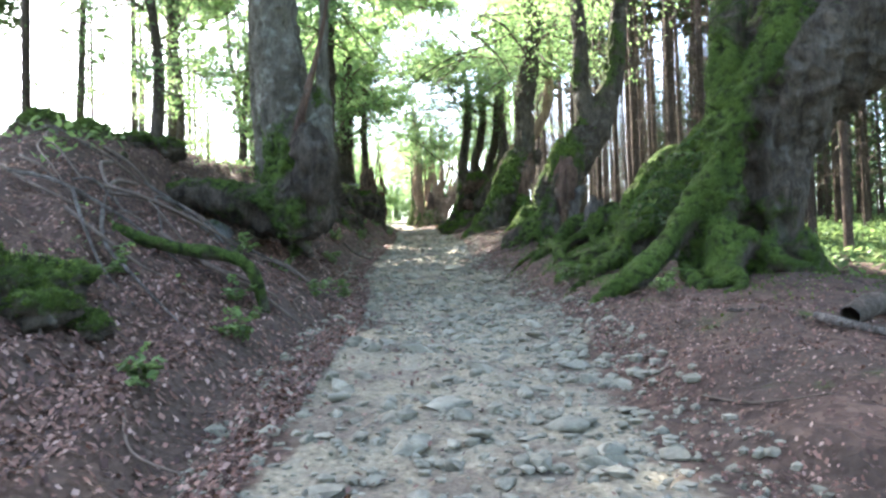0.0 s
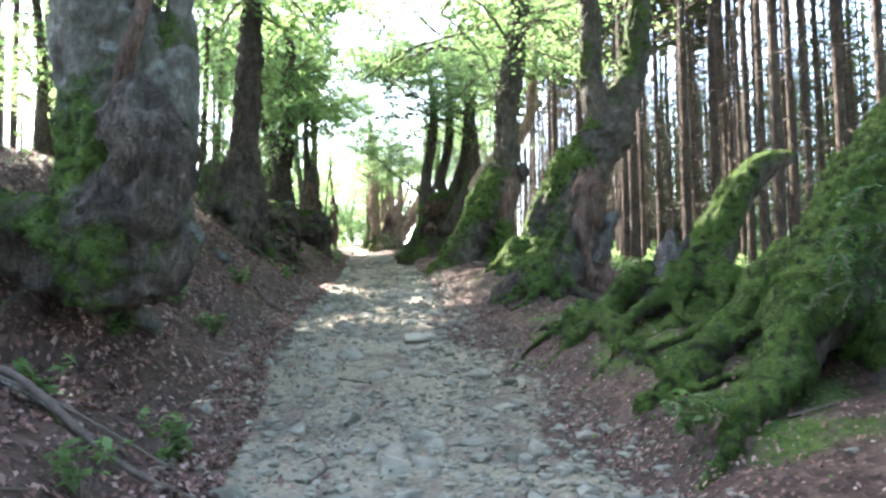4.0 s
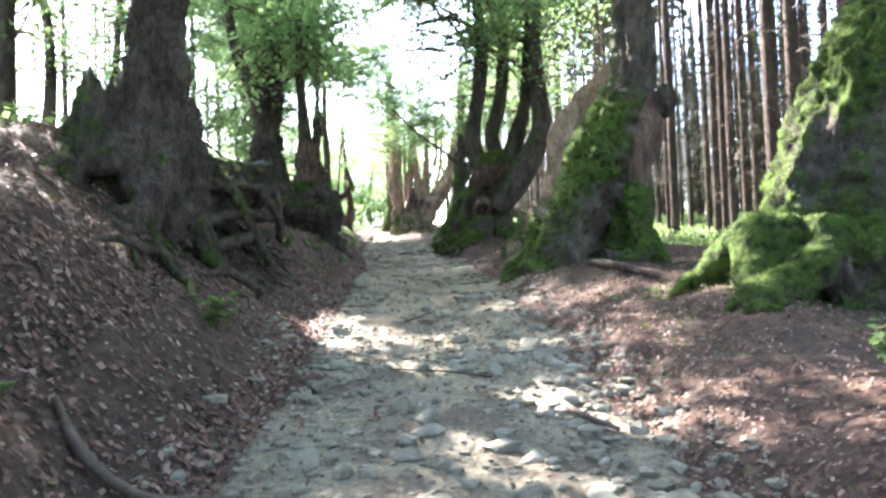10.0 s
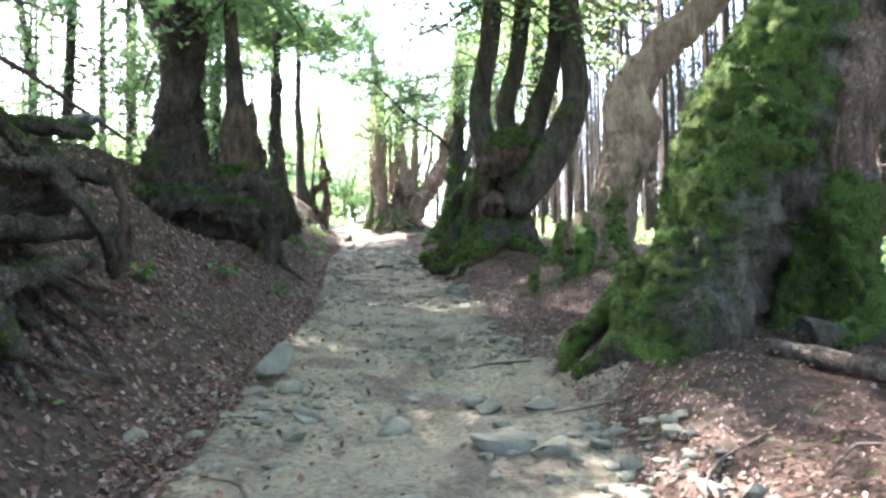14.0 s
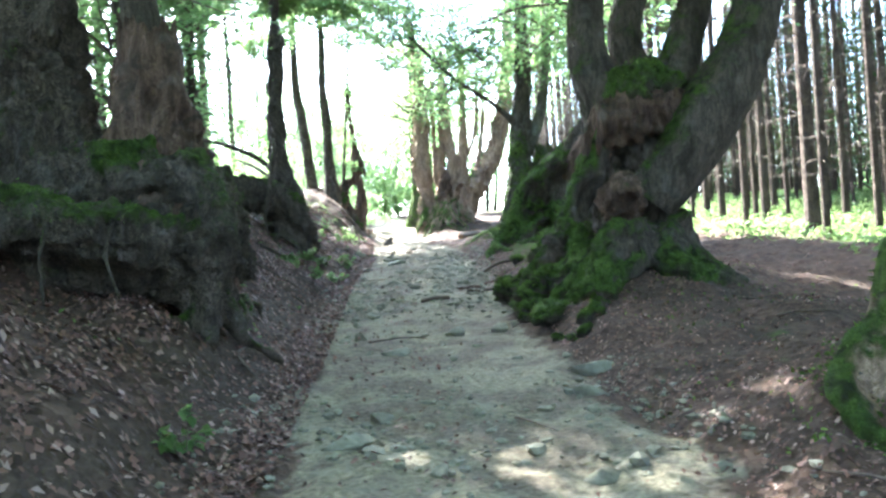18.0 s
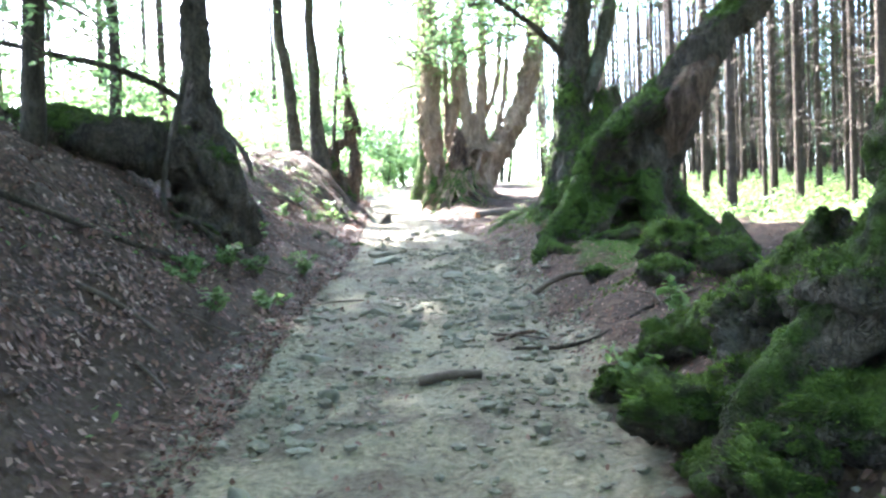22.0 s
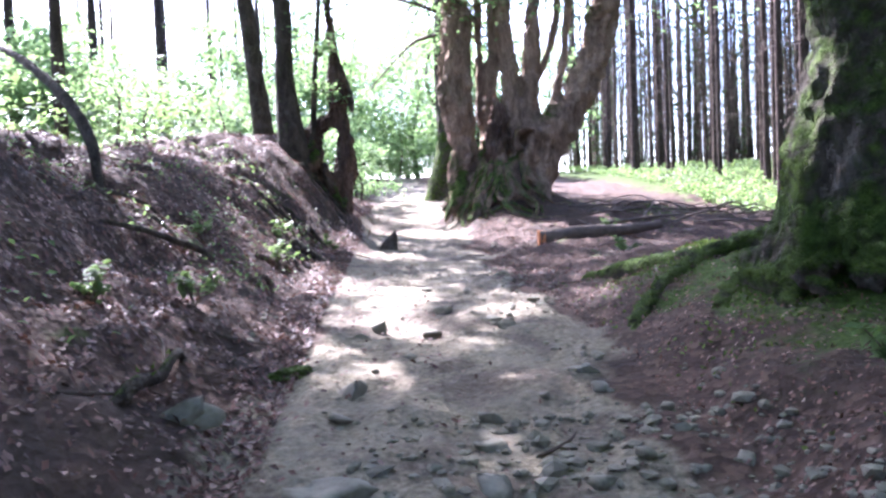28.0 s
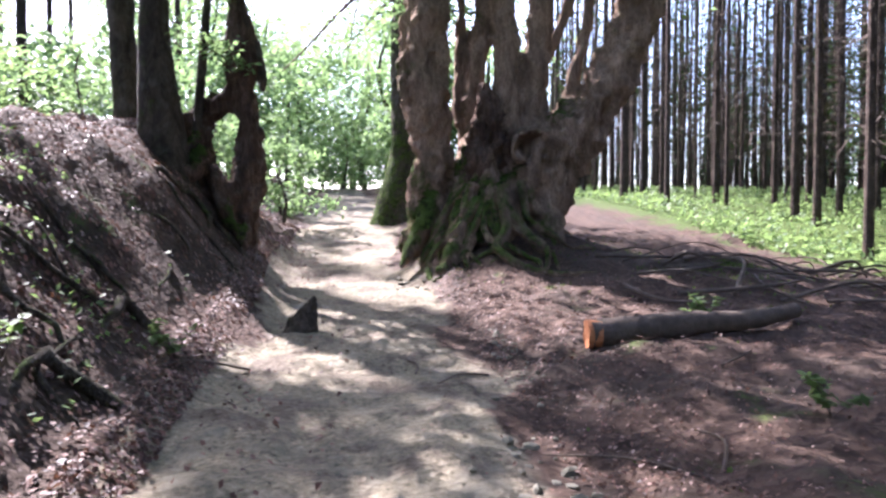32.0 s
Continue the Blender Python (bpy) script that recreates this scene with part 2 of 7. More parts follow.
MOSSTUFT = leaf_material("moss_tufts", ((0.0, (0.026, 0.044, 0.011)), (0.7, (0.074, 0.125, 0.024)), (1.0, (0.15, 0.22, 0.045))), (0.2, 0.3, 0.045), 0.35, 0.8)
FERN = leaf_material("fern_leaves", ((0.0, (0.02, 0.05, 0.018)), (0.6, (0.04, 0.085, 0.028)), (1.0, (0.07, 0.13, 0.04))), (0.14, 0.25, 0.07), 0.4)
CUTWOOD = plain_material("sawn_wood", (0.45, 0.16, 0.06), (0.62, 0.27, 0.12), 14, 0.8, 0.2)

# ---- shape helpers ----
rng = np.random.default_rng(7)


def vnoise(x, y, seed=0):
    """Smooth value noise in 0..1 on arrays."""
    x, y = np.asarray(x, float), np.asarray(y, float)
    xi, yi = np.floor(x).astype(np.int64), np.floor(y).astype(np.int64)
    u, v = x - xi, y - yi
    u, v = u * u * (3 - 2 * u), v * v * (3 - 2 * v)

    def h(a, b):
        k = (a * 374761393 + b * 668265263 + seed * 974634777) & 0xFFFFFFFF
        k = ((k ^ (k >> 13)) * 1274126177) & 0xFFFFFFFF
        return ((k ^ (k >> 16)) & 0xFFFF) / 65535.0

    return (h(xi, yi) * (1 - u) + h(xi + 1, yi) * u) * (1 - v) + (h(xi, yi + 1) * (1 - u) + h(xi + 1, yi + 1) * u) * v


def fbm(x, y, seed=0, octaves=4):
    total, amp, norm = 0, 1.0, 0.0
    for i in range(octaves):
        total, norm = total + amp * vnoise(np.asarray(x) * 2 ** i, np.asarray(y) * 2 ** i, seed + i), norm + amp
        amp *= 0.5
    return total / norm - 0.5


def noise3(p, seed=0):
    """Smooth value noise in -1..1 on an array of points."""
    p = np.asarray(p, float)
    i = np.floor(p).astype(np.int64)
    f = p - i
    f = f * f * f * (f * (f * 6 - 15) + 10)
    total = np.zeros(len(p))
    for a in (0, 1):
        for b in (0, 1):
            for c in (0, 1):
                k = ((i[:, 0] + a) * 374761393 + (i[:, 1] + b) * 668265263 + (i[:, 2] + c) * 2147483647 + seed * 974634777) & 0xFFFFFFFF
                k = ((k ^ (k >> 13)) * 1274126177) & 0xFFFFFFFF
                h = ((k ^ (k >> 16)) & 0xFFFF) / 32767.5 - 1
                total += h * (f[:, 0] if a else 1 - f[:, 0]) * (f[:, 1] if b else 1 - f[:, 1]) * (f[:, 2] if c else 1 - f[:, 2])
    return total


PATH_Y = [-40, 0, 4, 8, 11.3, 14, 18.5, 22.9, 27, 30.5, 33, 36, 38, 42, 45, 49, 53, 56, 60, 75, 91, 120, 400]
PATH_X = [0.5, 0.05, 0.05, 0.1, -0.15, -0.5, -0.5, -0.55, -0.55, -0.8, -1.05, -1.3, -1.4, -1.5, -1.85, -2.3, -2.7, -3.2, -3.5, -5, -7, -10, -30]
BASE_Y = [-40, -10, 0, 2, 4, 8, 11.3, 14, 16, 18.5, 22.9, 27, 30.5, 33, 36, 38, 42, 45, 48, 50, 53, 55.7, 58, 62, 70, 90, 110, 400]
BASE_Z = [-3.2, -0.95, -0.11, 0.16, 0.38, 0.75, 1.06, 1.36, 1.61, 1.9, 2.37, 2.74, 3.0, 3.15, 3.44, 3.66, 4.05, 4.33, 4.45, 4.55, 4.76, 4.98, 5.25, 5.75, 6.6, 8.4, 8.8, 8.0]
LEFT_D = [-60, -14, -8, -5.5, -4.3, -3.5, -2.8, -2.1, -1.5, -1.15, 0]
LEFT_Z = [2.2, 2.5, 2.6, 2.5, 2.25, 1.75, 1.1, 0.55, 0.22, 0.03, 0]
RIGHT_D = [0, 1.2, 1.6, 2.3, 3.2, 5, 8, 14, 60]
RIGHT_Z = [0, 0.03, 0.2, 0.33, 0.33, 0.2, 0.05, -0.15, -0.2]
SIDE_Y, SIDE_K = [-20, 42, 47, 52, 56, 62], [1, 1, 0.5, 0.6, 0.6, 0.2]
BANK_Y = [-20, 4, 5.5, 8, 10.5, 30, 38, 47, 51, 54, 57.5, 63, 90]
BANK_K = [0.3, 0.38, 0.5, 0.76, 1.03, 0.97, 0.9, 0.78, 0.68, 0.86, 0.94, 0.45, 0.3]
STEEP_Y, STEEP_K = [-20, 46, 50, 53, 56, 58, 62], [1, 1, 1.35, 1.6, 1.75, 1.5, 1]


MOUNDS = [(3.6, 8.4, 0.22, 1.5), (3.6, 11.0, 0.3, 1.6), (2.7, 12.2, 0.25, 1.2), (2.1, 15.2, 0.22, 1.0), (2.7, 19.3, 0.12, 1.1), (2.0, 24.3, 0.2, 1.4), (2.0, 28.5, 0.15, 0.9), (1.2, 33.1, 0.3, 1.5), (1.3, 40.2, 0.25, 1.3), (1.1, 43.8, 0.2, 1.1), (-0.7, 56.3, 0.45, 1.8), (1.1, 37.0, 0.25, 0.8), (0.9, 45.3, 0.22, 1.0), (1.7, 46.6, 0.25, 1.2), (2.4, 54.2, 0.4, 1.7)]


def path_d(x, y):
    return np.asarray(x) - np.interp(y, PATH_Y, PATH_X) - 0.12 * (vnoise(np.asarray(y) * 0.6, 3.1, 5) - 0.5)


def ground_z(x, y):
    x, y = np.asarray(x, float), np.asarray(y, float)
    d = path_d(x, y)
    side = np.where(d < 0, np.interp(d * np.interp(y, STEEP_Y, STEEP_K), LEFT_D, LEFT_Z) * np.interp(y, BANK_Y, BANK_K), np.interp(d, RIGHT_D, RIGHT_Z) * np.interp(y, SIDE_Y, SIDE_K))
    on = np.clip((1.5 - np.abs(d)) / 0.6, 0, 1)
    rough = on * (0.12 * fbm(x * 0.9, y * 0.9, 3) + 0.10 * fbm(x * 3.2, y * 3.2, 9, 4) + 0.07 * np.maximum(fbm(x * 6, y * 6, 13, 2), 0)) + (1 - on) * (0.42 * fbm(x * 0.35, y * 0.35, 21) + (0.2 + 0.25 * np.clip(-d - 1.6, 0, 1)) * fbm(x * 1.7, y * 1.7, 31, 4) + 0.1 * fbm(x * 5, y * 5, 37, 3))
    side = side - 0.1 * np.exp(-((d + 1.5) / 0.22) ** 2) * np.clip(0.6 + 3 * fbm(x * 0.3, y * 0.25, 57, 2), 0, 1)
    for mx, my, mh, mr in MOUNDS:
        side = side + mh * np.exp(-((x - mx) ** 2 + (y - my) ** 2) / (mr * mr)) * (1 - on)
    side = side - 0.95 * np.exp(-((x + 3.3) / 0.95) ** 2 - ((y - 10.3) / 0.75) ** 2) - 0.75 * np.exp(-((x + 4.2) / 0.95) ** 2 - ((y - 29.2) / 0.8) ** 2)
    return np.interp(y, BASE_Y, BASE_Z) + side + rough


def gz(x, y):
    return float(ground_z(np.array([x]), np.array([y]))[0])


def mesh_of(name, verts, faces, material, smooth=True, attrs=None):
    """A mesh from arrays: faces all of one corner count."""
    me = bpy.data.meshes.new(name)
    verts, faces = np.asarray(verts, np.float32), np.asarray(faces, np.int32)
    k = faces.shape[1]
    me.vertices.add(len(verts))
    me.vertices.foreach_set("co", verts.ravel())
    me.loops.add(faces.size)
    me.loops.foreach_set("vertex_index", faces.ravel())
    me.polygons.add(len(faces))
    me.polygons.foreach_set("loop_start", np.arange(0, faces.size, k, dtype=np.int32))
    me.update(calc_edges=True)
    me.polygons.foreach_set("use_smooth", np.full(len(faces), smooth))
    for key, values in (attrs or {}).items():
        layer = me.attributes.new(key, "FLOAT", "POINT")
        layer.data.foreach_set("value", np.asarray(values, np.float32))
    me.materials.append(material)
    return me


def part(name, me, parent=None, label="", offset=None):
    ob = new(name, me)
    if parent is not None:
        ob.parent = parent
    if label:
        ob["label"] = label
    if offset is not None:
        ob.location = offset
    return ob


def spline(points, step):
    """Points (x, y, z, r) joined by a smooth line, evenly spaced."""
    p = np.asarray(points, float)
    q = np.vstack([2 * p[0] - p[1], p, 2 * p[-1] - p[-2]])
    out = []
    for i in range(1, len(q) - 2):
        a, b, c, d = q[i - 1], q[i], q[i + 1], q[i + 2]
        n = max(2, int(np.linalg.norm((c - b)[:3]) / step))
        for t in np.arange(n) / n:
            out.append(0.5 * (2 * b + (c - a) * t + (2 * a - 5 * b + 4 * c - d) * t * t + (3 * b - a - 3 * c + d) * t ** 3))
    out.append(q[-2])
    return np.array(out)


def tube(points, seg=20, step=0.12, rough=0.12, freq=1.2, flare=0.0, flare_h=0.5, lobes=5, seed=0, hollow_top=False, moss=0.0, moss_top=None, gnarl=0.0, cleft=None):
    """A gnarled round limb along points (x, y, z, r). Gives vertices, quads and moss values."""
    s = spline(points, step)
    n = len(s)
    tang = np.gradient(s[:, :3], axis=0)
    tang /= np.linalg.norm(tang, axis=1)[:, None] + 1e-9
    side = np.cross(tang[0], (0.0, 1.0, 0.2))
    if np.linalg.norm(side) < 0.2:
        side = np.cross(tang[0], (1.0, 0.0, 0.0))
    verts, mossv = [], []
    length = np.concatenate([[0], np.cumsum(np.linalg.norm(np.diff(s[:, :3], axis=0), axis=1))])
    phase = seed * 1.7
    for i in range(n):
        side = side - tang[i] * np.dot(side, tang[i])
        side /= np.linalg.norm(side)
        other = np.cross(tang[i], side)
        r = max(s[i, 3], 0.004)
        f = flare * math.exp(-length[i] / flare_h) if flare else 0.0
        for k in range(seg):
            a = 2 * math.pi * k / seg
            d = side * math.cos(a) + other * math.sin(a)
            c = s[i, :3] + d * r
            v = Vector((c[0] * freq + seed * 3.1, c[1] * freq, c[2] * freq * 0.55))
            w = noise.noise(v) + 0.5 * noise.noise(v * 2.3) + 0.25 * noise.noise(v * 5.1) if rough else 0.0
            if gnarl:
                # upright muscles and folds, then knobs
                u = Vector((c[0] * freq * 2.2 + seed, c[1] * freq * 2.2, c[2] * freq * 0.5 + 2.5 * noise.noise(v * 0.7)))
                w += gnarl * (0.55 - 2.4 * abs(noise.noise(u)))
                w += gnarl * 0.55 * (0.35 - 2.0 * abs(noise.noise(v * 3.1 + Vector((7, 3, seed))))) + 0.25 * gnarl * noise.noise(v * 11)
            lobe = max(0.0, math.sin(lobes * a + phase + 0.9 * math.sin(2 * a + phase))) ** 0.8
            rr = r * (1 + rough * w + f * (0.25 + lobe))
            if cleft:
                turn = (math.atan2(d[1], d[0]) - radians(cleft[0]) + math.pi + 0.25 * noise.noise(Vector((0, seed, c[2] * 1.5)))) % (2 * math.pi) - math.pi
                span = min(1.0, max(0.0, (cleft[4] - c[2]) / 0.5)) * min(1.0, max(0.0, (c[2] - cleft[3]) / 0.3 + 0.4))
                rr *= 1 - cleft[1] * span * math.exp(-(turn / cleft[2]) ** 2)
            verts.append(s[i, :3] + d * rr)
            up = d[2]
            mossv.append(moss + 0.35 * up - 0.22 * d[0])
    faces = [(i * seg + k, i * seg + (k + 1) % seg, (i + 1) * seg + (k + 1) % seg, (i + 1) * seg + k) for i in range(n - 1) for k in range(seg)]
    tip = len(verts)
    if hollow_top:
        # a broken, sunken top: an inner ring dropped into the trunk
        ring = [s[-1, :3] + (np.array(verts[(n - 1) * seg + k]) - s[-1, :3]) * 0.55 - tang[-1] * s[-1, 3] * (0.9 + 0.3 * math.sin(3 * k + seed)) for k in range(seg)]
        verts += ring
        mossv += [0.0] * seg
        faces += [((n - 1) * seg + k, (n - 1) * seg + (k + 1) % seg, tip + (k + 1) % seg, tip + k) for k in range(seg)]
        base = tip
        tip = len(verts)
        verts.append(np.mean(ring, axis=0))
        mossv.append(0)
        faces += [(base + k, base + (k + 1) % seg, tip, tip) for k in range(seg)]
        jag = random.Random(seed)
        for k in range(seg):
            j = (n - 1) * seg + k
            verts[j] = verts[j] + tang[-1] * s[-1, 3] * jag.uniform(-0.4, 0.9)
    else:
        verts.append(s[-1, :3] + tang[-1] * s[-1, 3] * 0.6)
        mossv.append(moss)
        faces += [((n - 1) * seg + k, (n - 1) * seg + (k + 1) % seg, tip, tip) for k in range(seg)]
    if moss_top is not None:
        z = np.array([v[2] for v in verts])
        mossv = list(np.array(mossv) - np.clip((z - moss_top) * 0.5, 0, 1.2))
    return np.array(verts), faces, np.array(mossv)


def solid(name, verts, faces, material, mossv=None, smooth=True):
    """A mesh from vertices and quads, in which a repeated corner makes a triangle."""
    me = bpy.data.meshes.new(name)
    me.from_pydata([tuple(v) for v in verts], [], [f if f[2] != f[3] else f[:3] for f in faces])
    me.polygons.foreach_set("use_smooth", np.full(len(me.polygons), smooth))
    if mossv is not None:
        layer = me.attributes.new("moss", "FLOAT", "POINT")
        layer.data.foreach_set("value", np.asarray(mossv, np.float32))
    me.materials.append(material)
    return me


def joined(pieces):
    verts, faces, mossv, at = [], [], [], 0
    for v, f, m in pieces:
        verts.append(v)
        mossv.append(m)
        faces += [tuple(i + at for i in q) for q in f]
        at += len(v)
    return np.vstack(verts), faces, np.concatenate(mossv)


def leaf_cards(centers, size, flat=0.6, droop=0.0, r=None, long=1.5):
    """Pointed, folded leaves at centers: vertices and triangles as arrays."""
    r = r or rng
    c = np.asarray(centers, float)
    n = len(c)
    a = r.uniform(0, 2 * np.pi, n)
    tilt = r.normal(0, flat, n) - droop
    ax = np.stack([np.cos(a) * np.cos(tilt), np.sin(a) * np.cos(tilt), np.sin(tilt)], 1)
    sd = np.stack([-np.sin(a), np.cos(a), r.normal(0, flat * 0.8, n)], 1)
    sd /= np.linalg.norm(sd, axis=1)[:, None]
    nm = np.cross(ax, sd)
    s = (np.asarray(size) * r.uniform(0.65, 1.35, n))[:, None]
    fold = r.uniform(0.05, 0.35, n)[:, None]
    v = np.stack([c - ax * s * 0.5 * long / 1.5, c + sd * s * 0.36 + nm * s * fold * 0.4, c + ax * s * 0.62 * long / 1.5, c - sd * s * 0.36 + nm * s * fold * 0.4], 1)
    base = np.arange(n)[:, None] * 4
    f = np.stack([base + [0, 1, 2], base + [0, 2, 3]], 1).reshape(-1, 3)
    return v.reshape(-1, 3), f


# ---- ground: one sheet from the path to the horizon ----
def spread(low, high, fine, far):
    mid = np.arange(low, high, fine)
    steps = fine * 1.28 ** np.arange(1, 60)
    up, down = high + np.cumsum(steps), low - np.cumsum(steps)
    return np.concatenate([down[down > -far][::-1], mid, up[up < far]])


gx, gy = spread(-6.5, 5.5, 0.08, 420), spread(-3.0, 62.0, 0.085, 520)
GX, GY = np.meshgrid(gx, gy)
GZ = ground_z(GX, GY)
D = path_d(GX, GY)
path_mask = np.clip((1.3 + 1.1 * fbm(GX * 1.1, GY * 0.7, 44) - np.abs(D - 0.05)) / 0.45, 0, 1) * np.clip(1.0 - 1.6 * np.maximum(fbm(GX * 1.4 + 9, GY * 0.6, 47) - 0.12, 0), 0.2, 1)
green_mask = np.clip((D - 6) / 4, 0, 0.9) + np.clip((-D - 6) / 3, 0, 0.72) + 0.36 * np.exp(-((GX - 1.3) ** 2 + (GY - 46.0) ** 2) / 3.0) + 0.34 * np.exp(-((GX - 0.7) ** 2 / 0.9 + (GY - 43.4) ** 2 / 4.0)) + 0.4 * np.exp(-((GX - 2.2) ** 2 / 0.8 + (GY - 11.2) ** 2 / 9.0)) + 0.5 * np.exp(-((GX - 1.6) ** 2 + (GY - 38.8) ** 2) / 1.6) + 0.42 * np.clip(1.5 - np.abs(D - 2.4), 0, 1) + 0.3 * np.clip((GY - 33) / 4, 0, 1) * np.clip(1 - np.abs(D + 2.4) / 1.2, 0, 1) + 0.25 * np.clip(1 - np.abs(D + 2.2) / 0.9, 0, 1)
soil_mask = np.clip(1 - np.abs(D + 1.62 + 0.5 * fbm(GX, GY * 0.7, 53)) / 0.42, 0, 1) * np.clip(0.75 + 2.2 * fbm(GX * 0.3, GY * 0.25, 57, 2), 0, 1)
ny, nx = GX.shape
idx = np.arange(ny * nx).reshape(ny, nx)
quads = np.stack([idx[:-1, :-1], idx[:-1, 1:], idx[1:, 1:], idx[1:, :-1]], -1).reshape(-1, 4)
ground = new("ground", mesh_of("ground", np.stack([GX, GY, GZ], -1).reshape(-1, 3), quads, FLOOR, True, {"path": path_mask.ravel(), "green": green_mask.ravel(), "soil": soil_mask.ravel()}))
tagged(ground, "forest floor of brown leaf litter with a pale stony dirt track", "ground", kind="structure")

# ---- old beeches along the track ----
def tree_base(name, x, y, z, label, group="old beeches along the track", category="tree", welded=False):
    e = new(name)
    e.location = (x, y, z)
    e.empty_display_size = 0.2
    if welded:
        STRANDS[e.name] = []
    return tagged(e, label, category, group)


WELDED = {"trunk", "leg", "foot", "root_ridge", "mound", "side_root", "root_plate", "mossy_mound", "root_wall", "shoulder", "foot_prong", "root", "snag", "stem", "flank"}
STRANDS = {}


def limb(tree, name, points, material, label="", **kw):
    """One trunk, limb, ridge or root as a part of its tree; strands of a tree that will be welded are only kept."""
    if tree.name in STRANDS and name in WELDED and not kw.get("hollow_top"):
        STRANDS[tree.name].append((points, kw))
        return None
    v, f, m = tube(points, **kw)
    o = np.array(tree.location)
    me = solid(name, v - o, f, material, m)
    if material is MOSSY or material is DARKBARK or material is EARTHY:
        collect_moss(tree, me, m + (0.16 if material is MOSSY else 0.02))
    if name in ("burl", "bare_flank", "rotten_patch", "hook", "arm", "mossy_top") and tree.name in TRUNKS:
        return part(name, me, TRUNKS[tree.name], label)
    ob = part(name, me, tree, label)
    TRUNKS.setdefault(tree.name, ob)
    return ob


def weld(tree, material, label="", voxel=0.034, folds=0.06, lumps=0.05, holes=(), seed=0, blend=5, name="trunk"):
    """All kept strands of a tree grown together into one folded, knotted body; holes (x, y, z, radius, depth) are hollows in it."""
    verts, faces, info, at = [], [], [], 0
    for points, kw in STRANDS.pop(tree.name):
        fat = max(p[3] for p in points)
        opts = {key: kw[key] for key in ("flare", "flare_h", "lobes", "cleft", "seed", "moss", "moss_top") if key in kw}
        seg = 28 if fat > 0.4 else 14 if fat > 0.12 else 9
        v, f, m = tube([(*p[:3], max(p[3], voxel * 1.1)) for p in points], seg=seg, step=0.11 if fat > 0.25 else 0.08, rough=0.0, **opts)
        cap = len(v)
        foot = np.mean(v[:seg], axis=0)
        v = np.vstack([v, foot])
        m = np.append(m, m[0])
        f = list(f) + [((k + 1) % seg, k, cap, cap) for k in range(seg)]
        radius = np.full(len(v), np.median([p[3] for p in points]))
        verts.append(v)
        info.append(np.stack([m, radius], 1))
        faces += [tuple(i + at for i in (q if q[2] != q[3] else q[:3])) for q in f]
        at += len(v)
    verts, info = np.vstack(verts), np.vstack(info)
    me = bpy.data.meshes.new("strands")
    me.from_pydata([tuple(p) for p in verts], [], faces)
    ob = bpy.data.objects.new("strands", me)
    scene.collection.objects.link(ob)
    re = ob.modifiers.new("grow", "REMESH")
    re.mode, re.voxel_size = "VOXEL", voxel
    sm = ob.modifiers.new("ease", "SMOOTH")
    sm.factor, sm.iterations = 0.5, blend
    body = bpy.data.meshes.new_from_object(ob.evaluated_get(bpy.context.evaluated_depsgraph_get()))
    bpy.data.objects.remove(ob)
    bpy.data.meshes.remove(me)
    n = len(body.vertices)
    p, nor = np.zeros(n * 3), np.zeros(n * 3)
    body.vertices.foreach_get("co", p)
    body.vertex_normals.foreach_get("vector", nor)
    p, nor = p.reshape(-1, 3), nor.reshape(-1, 3)
    tree_of = kdtree.KDTree(len(verts))
    for i, q in enumerate(verts):
        tree_of.insert(q, i)
    tree_of.balance()
    near = info[[tree_of.find(q)[1] for q in p]]
    scale = np.clip(near[:, 1] / 0.45, 0.22, 1.0)
    warp = np.stack([noise3(p * 1.3, seed + k) for k in range(3)], 1) * 0.28
    q = (p + warp) * np.array([2.7, 2.7, 0.75])
    ridge = 0.45 - 1.9 * np.abs(noise3(q, seed + 5)) + 0.5 * (0.4 - 1.7 * np.abs(noise3(q * 2.1, seed + 6)))
    knot = 0.75 * noise3(p * 3.1 + warp, seed + 7) + 0.75 * (0.45 - 1.8 * np.abs(noise3(p * 5.5 + warp * 3, seed + 8))) + 0.5 * (0.4 - 1.7 * np.abs(noise3(p * 11 + warp * 4, seed + 9))) + 0.22 * noise3(p * 21, seed + 10)
    out = scale * (folds * ridge + lumps * knot)
    for x, y, z, r, depth in holes:
        d = np.linalg.norm((p - np.array([x, y, z])) / np.array([1, 1, 1.35]), axis=1)
        ragged = d * (1 + 0.3 * noise3(p * 5, seed + 11))
        out = out - depth * np.clip(1.25 - ragged / r, 0, 1) ** 1.2 + 0.03 * np.exp(-((ragged / r - 1.15) / 0.2) ** 2)
    pad = np.clip(near[:, 0] + 0.3 * nor[:, 2] + 0.2, 0, 1) * (0.5 - 1.6 * np.abs(noise3(p * 7.5 + warp * 2, seed + 14))) * 0.035 * np.clip(scale * 1.6, 0, 1)
    p = p + nor * (out + pad)[:, None]
    body.vertices.foreach_set("co", (p - np.array(tree.location)).astype(np.float32).ravel())
    body.update()
    moss = near[:, 0] + 0.3 * np.maximum(nor[:, 2], -0.5) + 0.55 * noise3(p * 2.2, seed + 12) + 0.25 * np.clip(out / (folds + lumps), -1, 1)
    layer = body.attributes.new("moss", "FLOAT", "POINT")
    layer.data.foreach_set("value", moss.astype(np.float32))
    body.polygons.foreach_set("use_smooth", np.full(len(body.polygons), True))
    body.materials.clear()
    body.materials.append(material)
    collect_moss(tree, body, moss + (0.0 if material is MOSSY else -0.14))
    part_ob = part(name, body, tree, label)
    TRUNKS[tree.name] = part_ob
    return part_ob


MOSS_BITS, TRUNKS = {}, {}
moss_rng = np.random.default_rng(77)


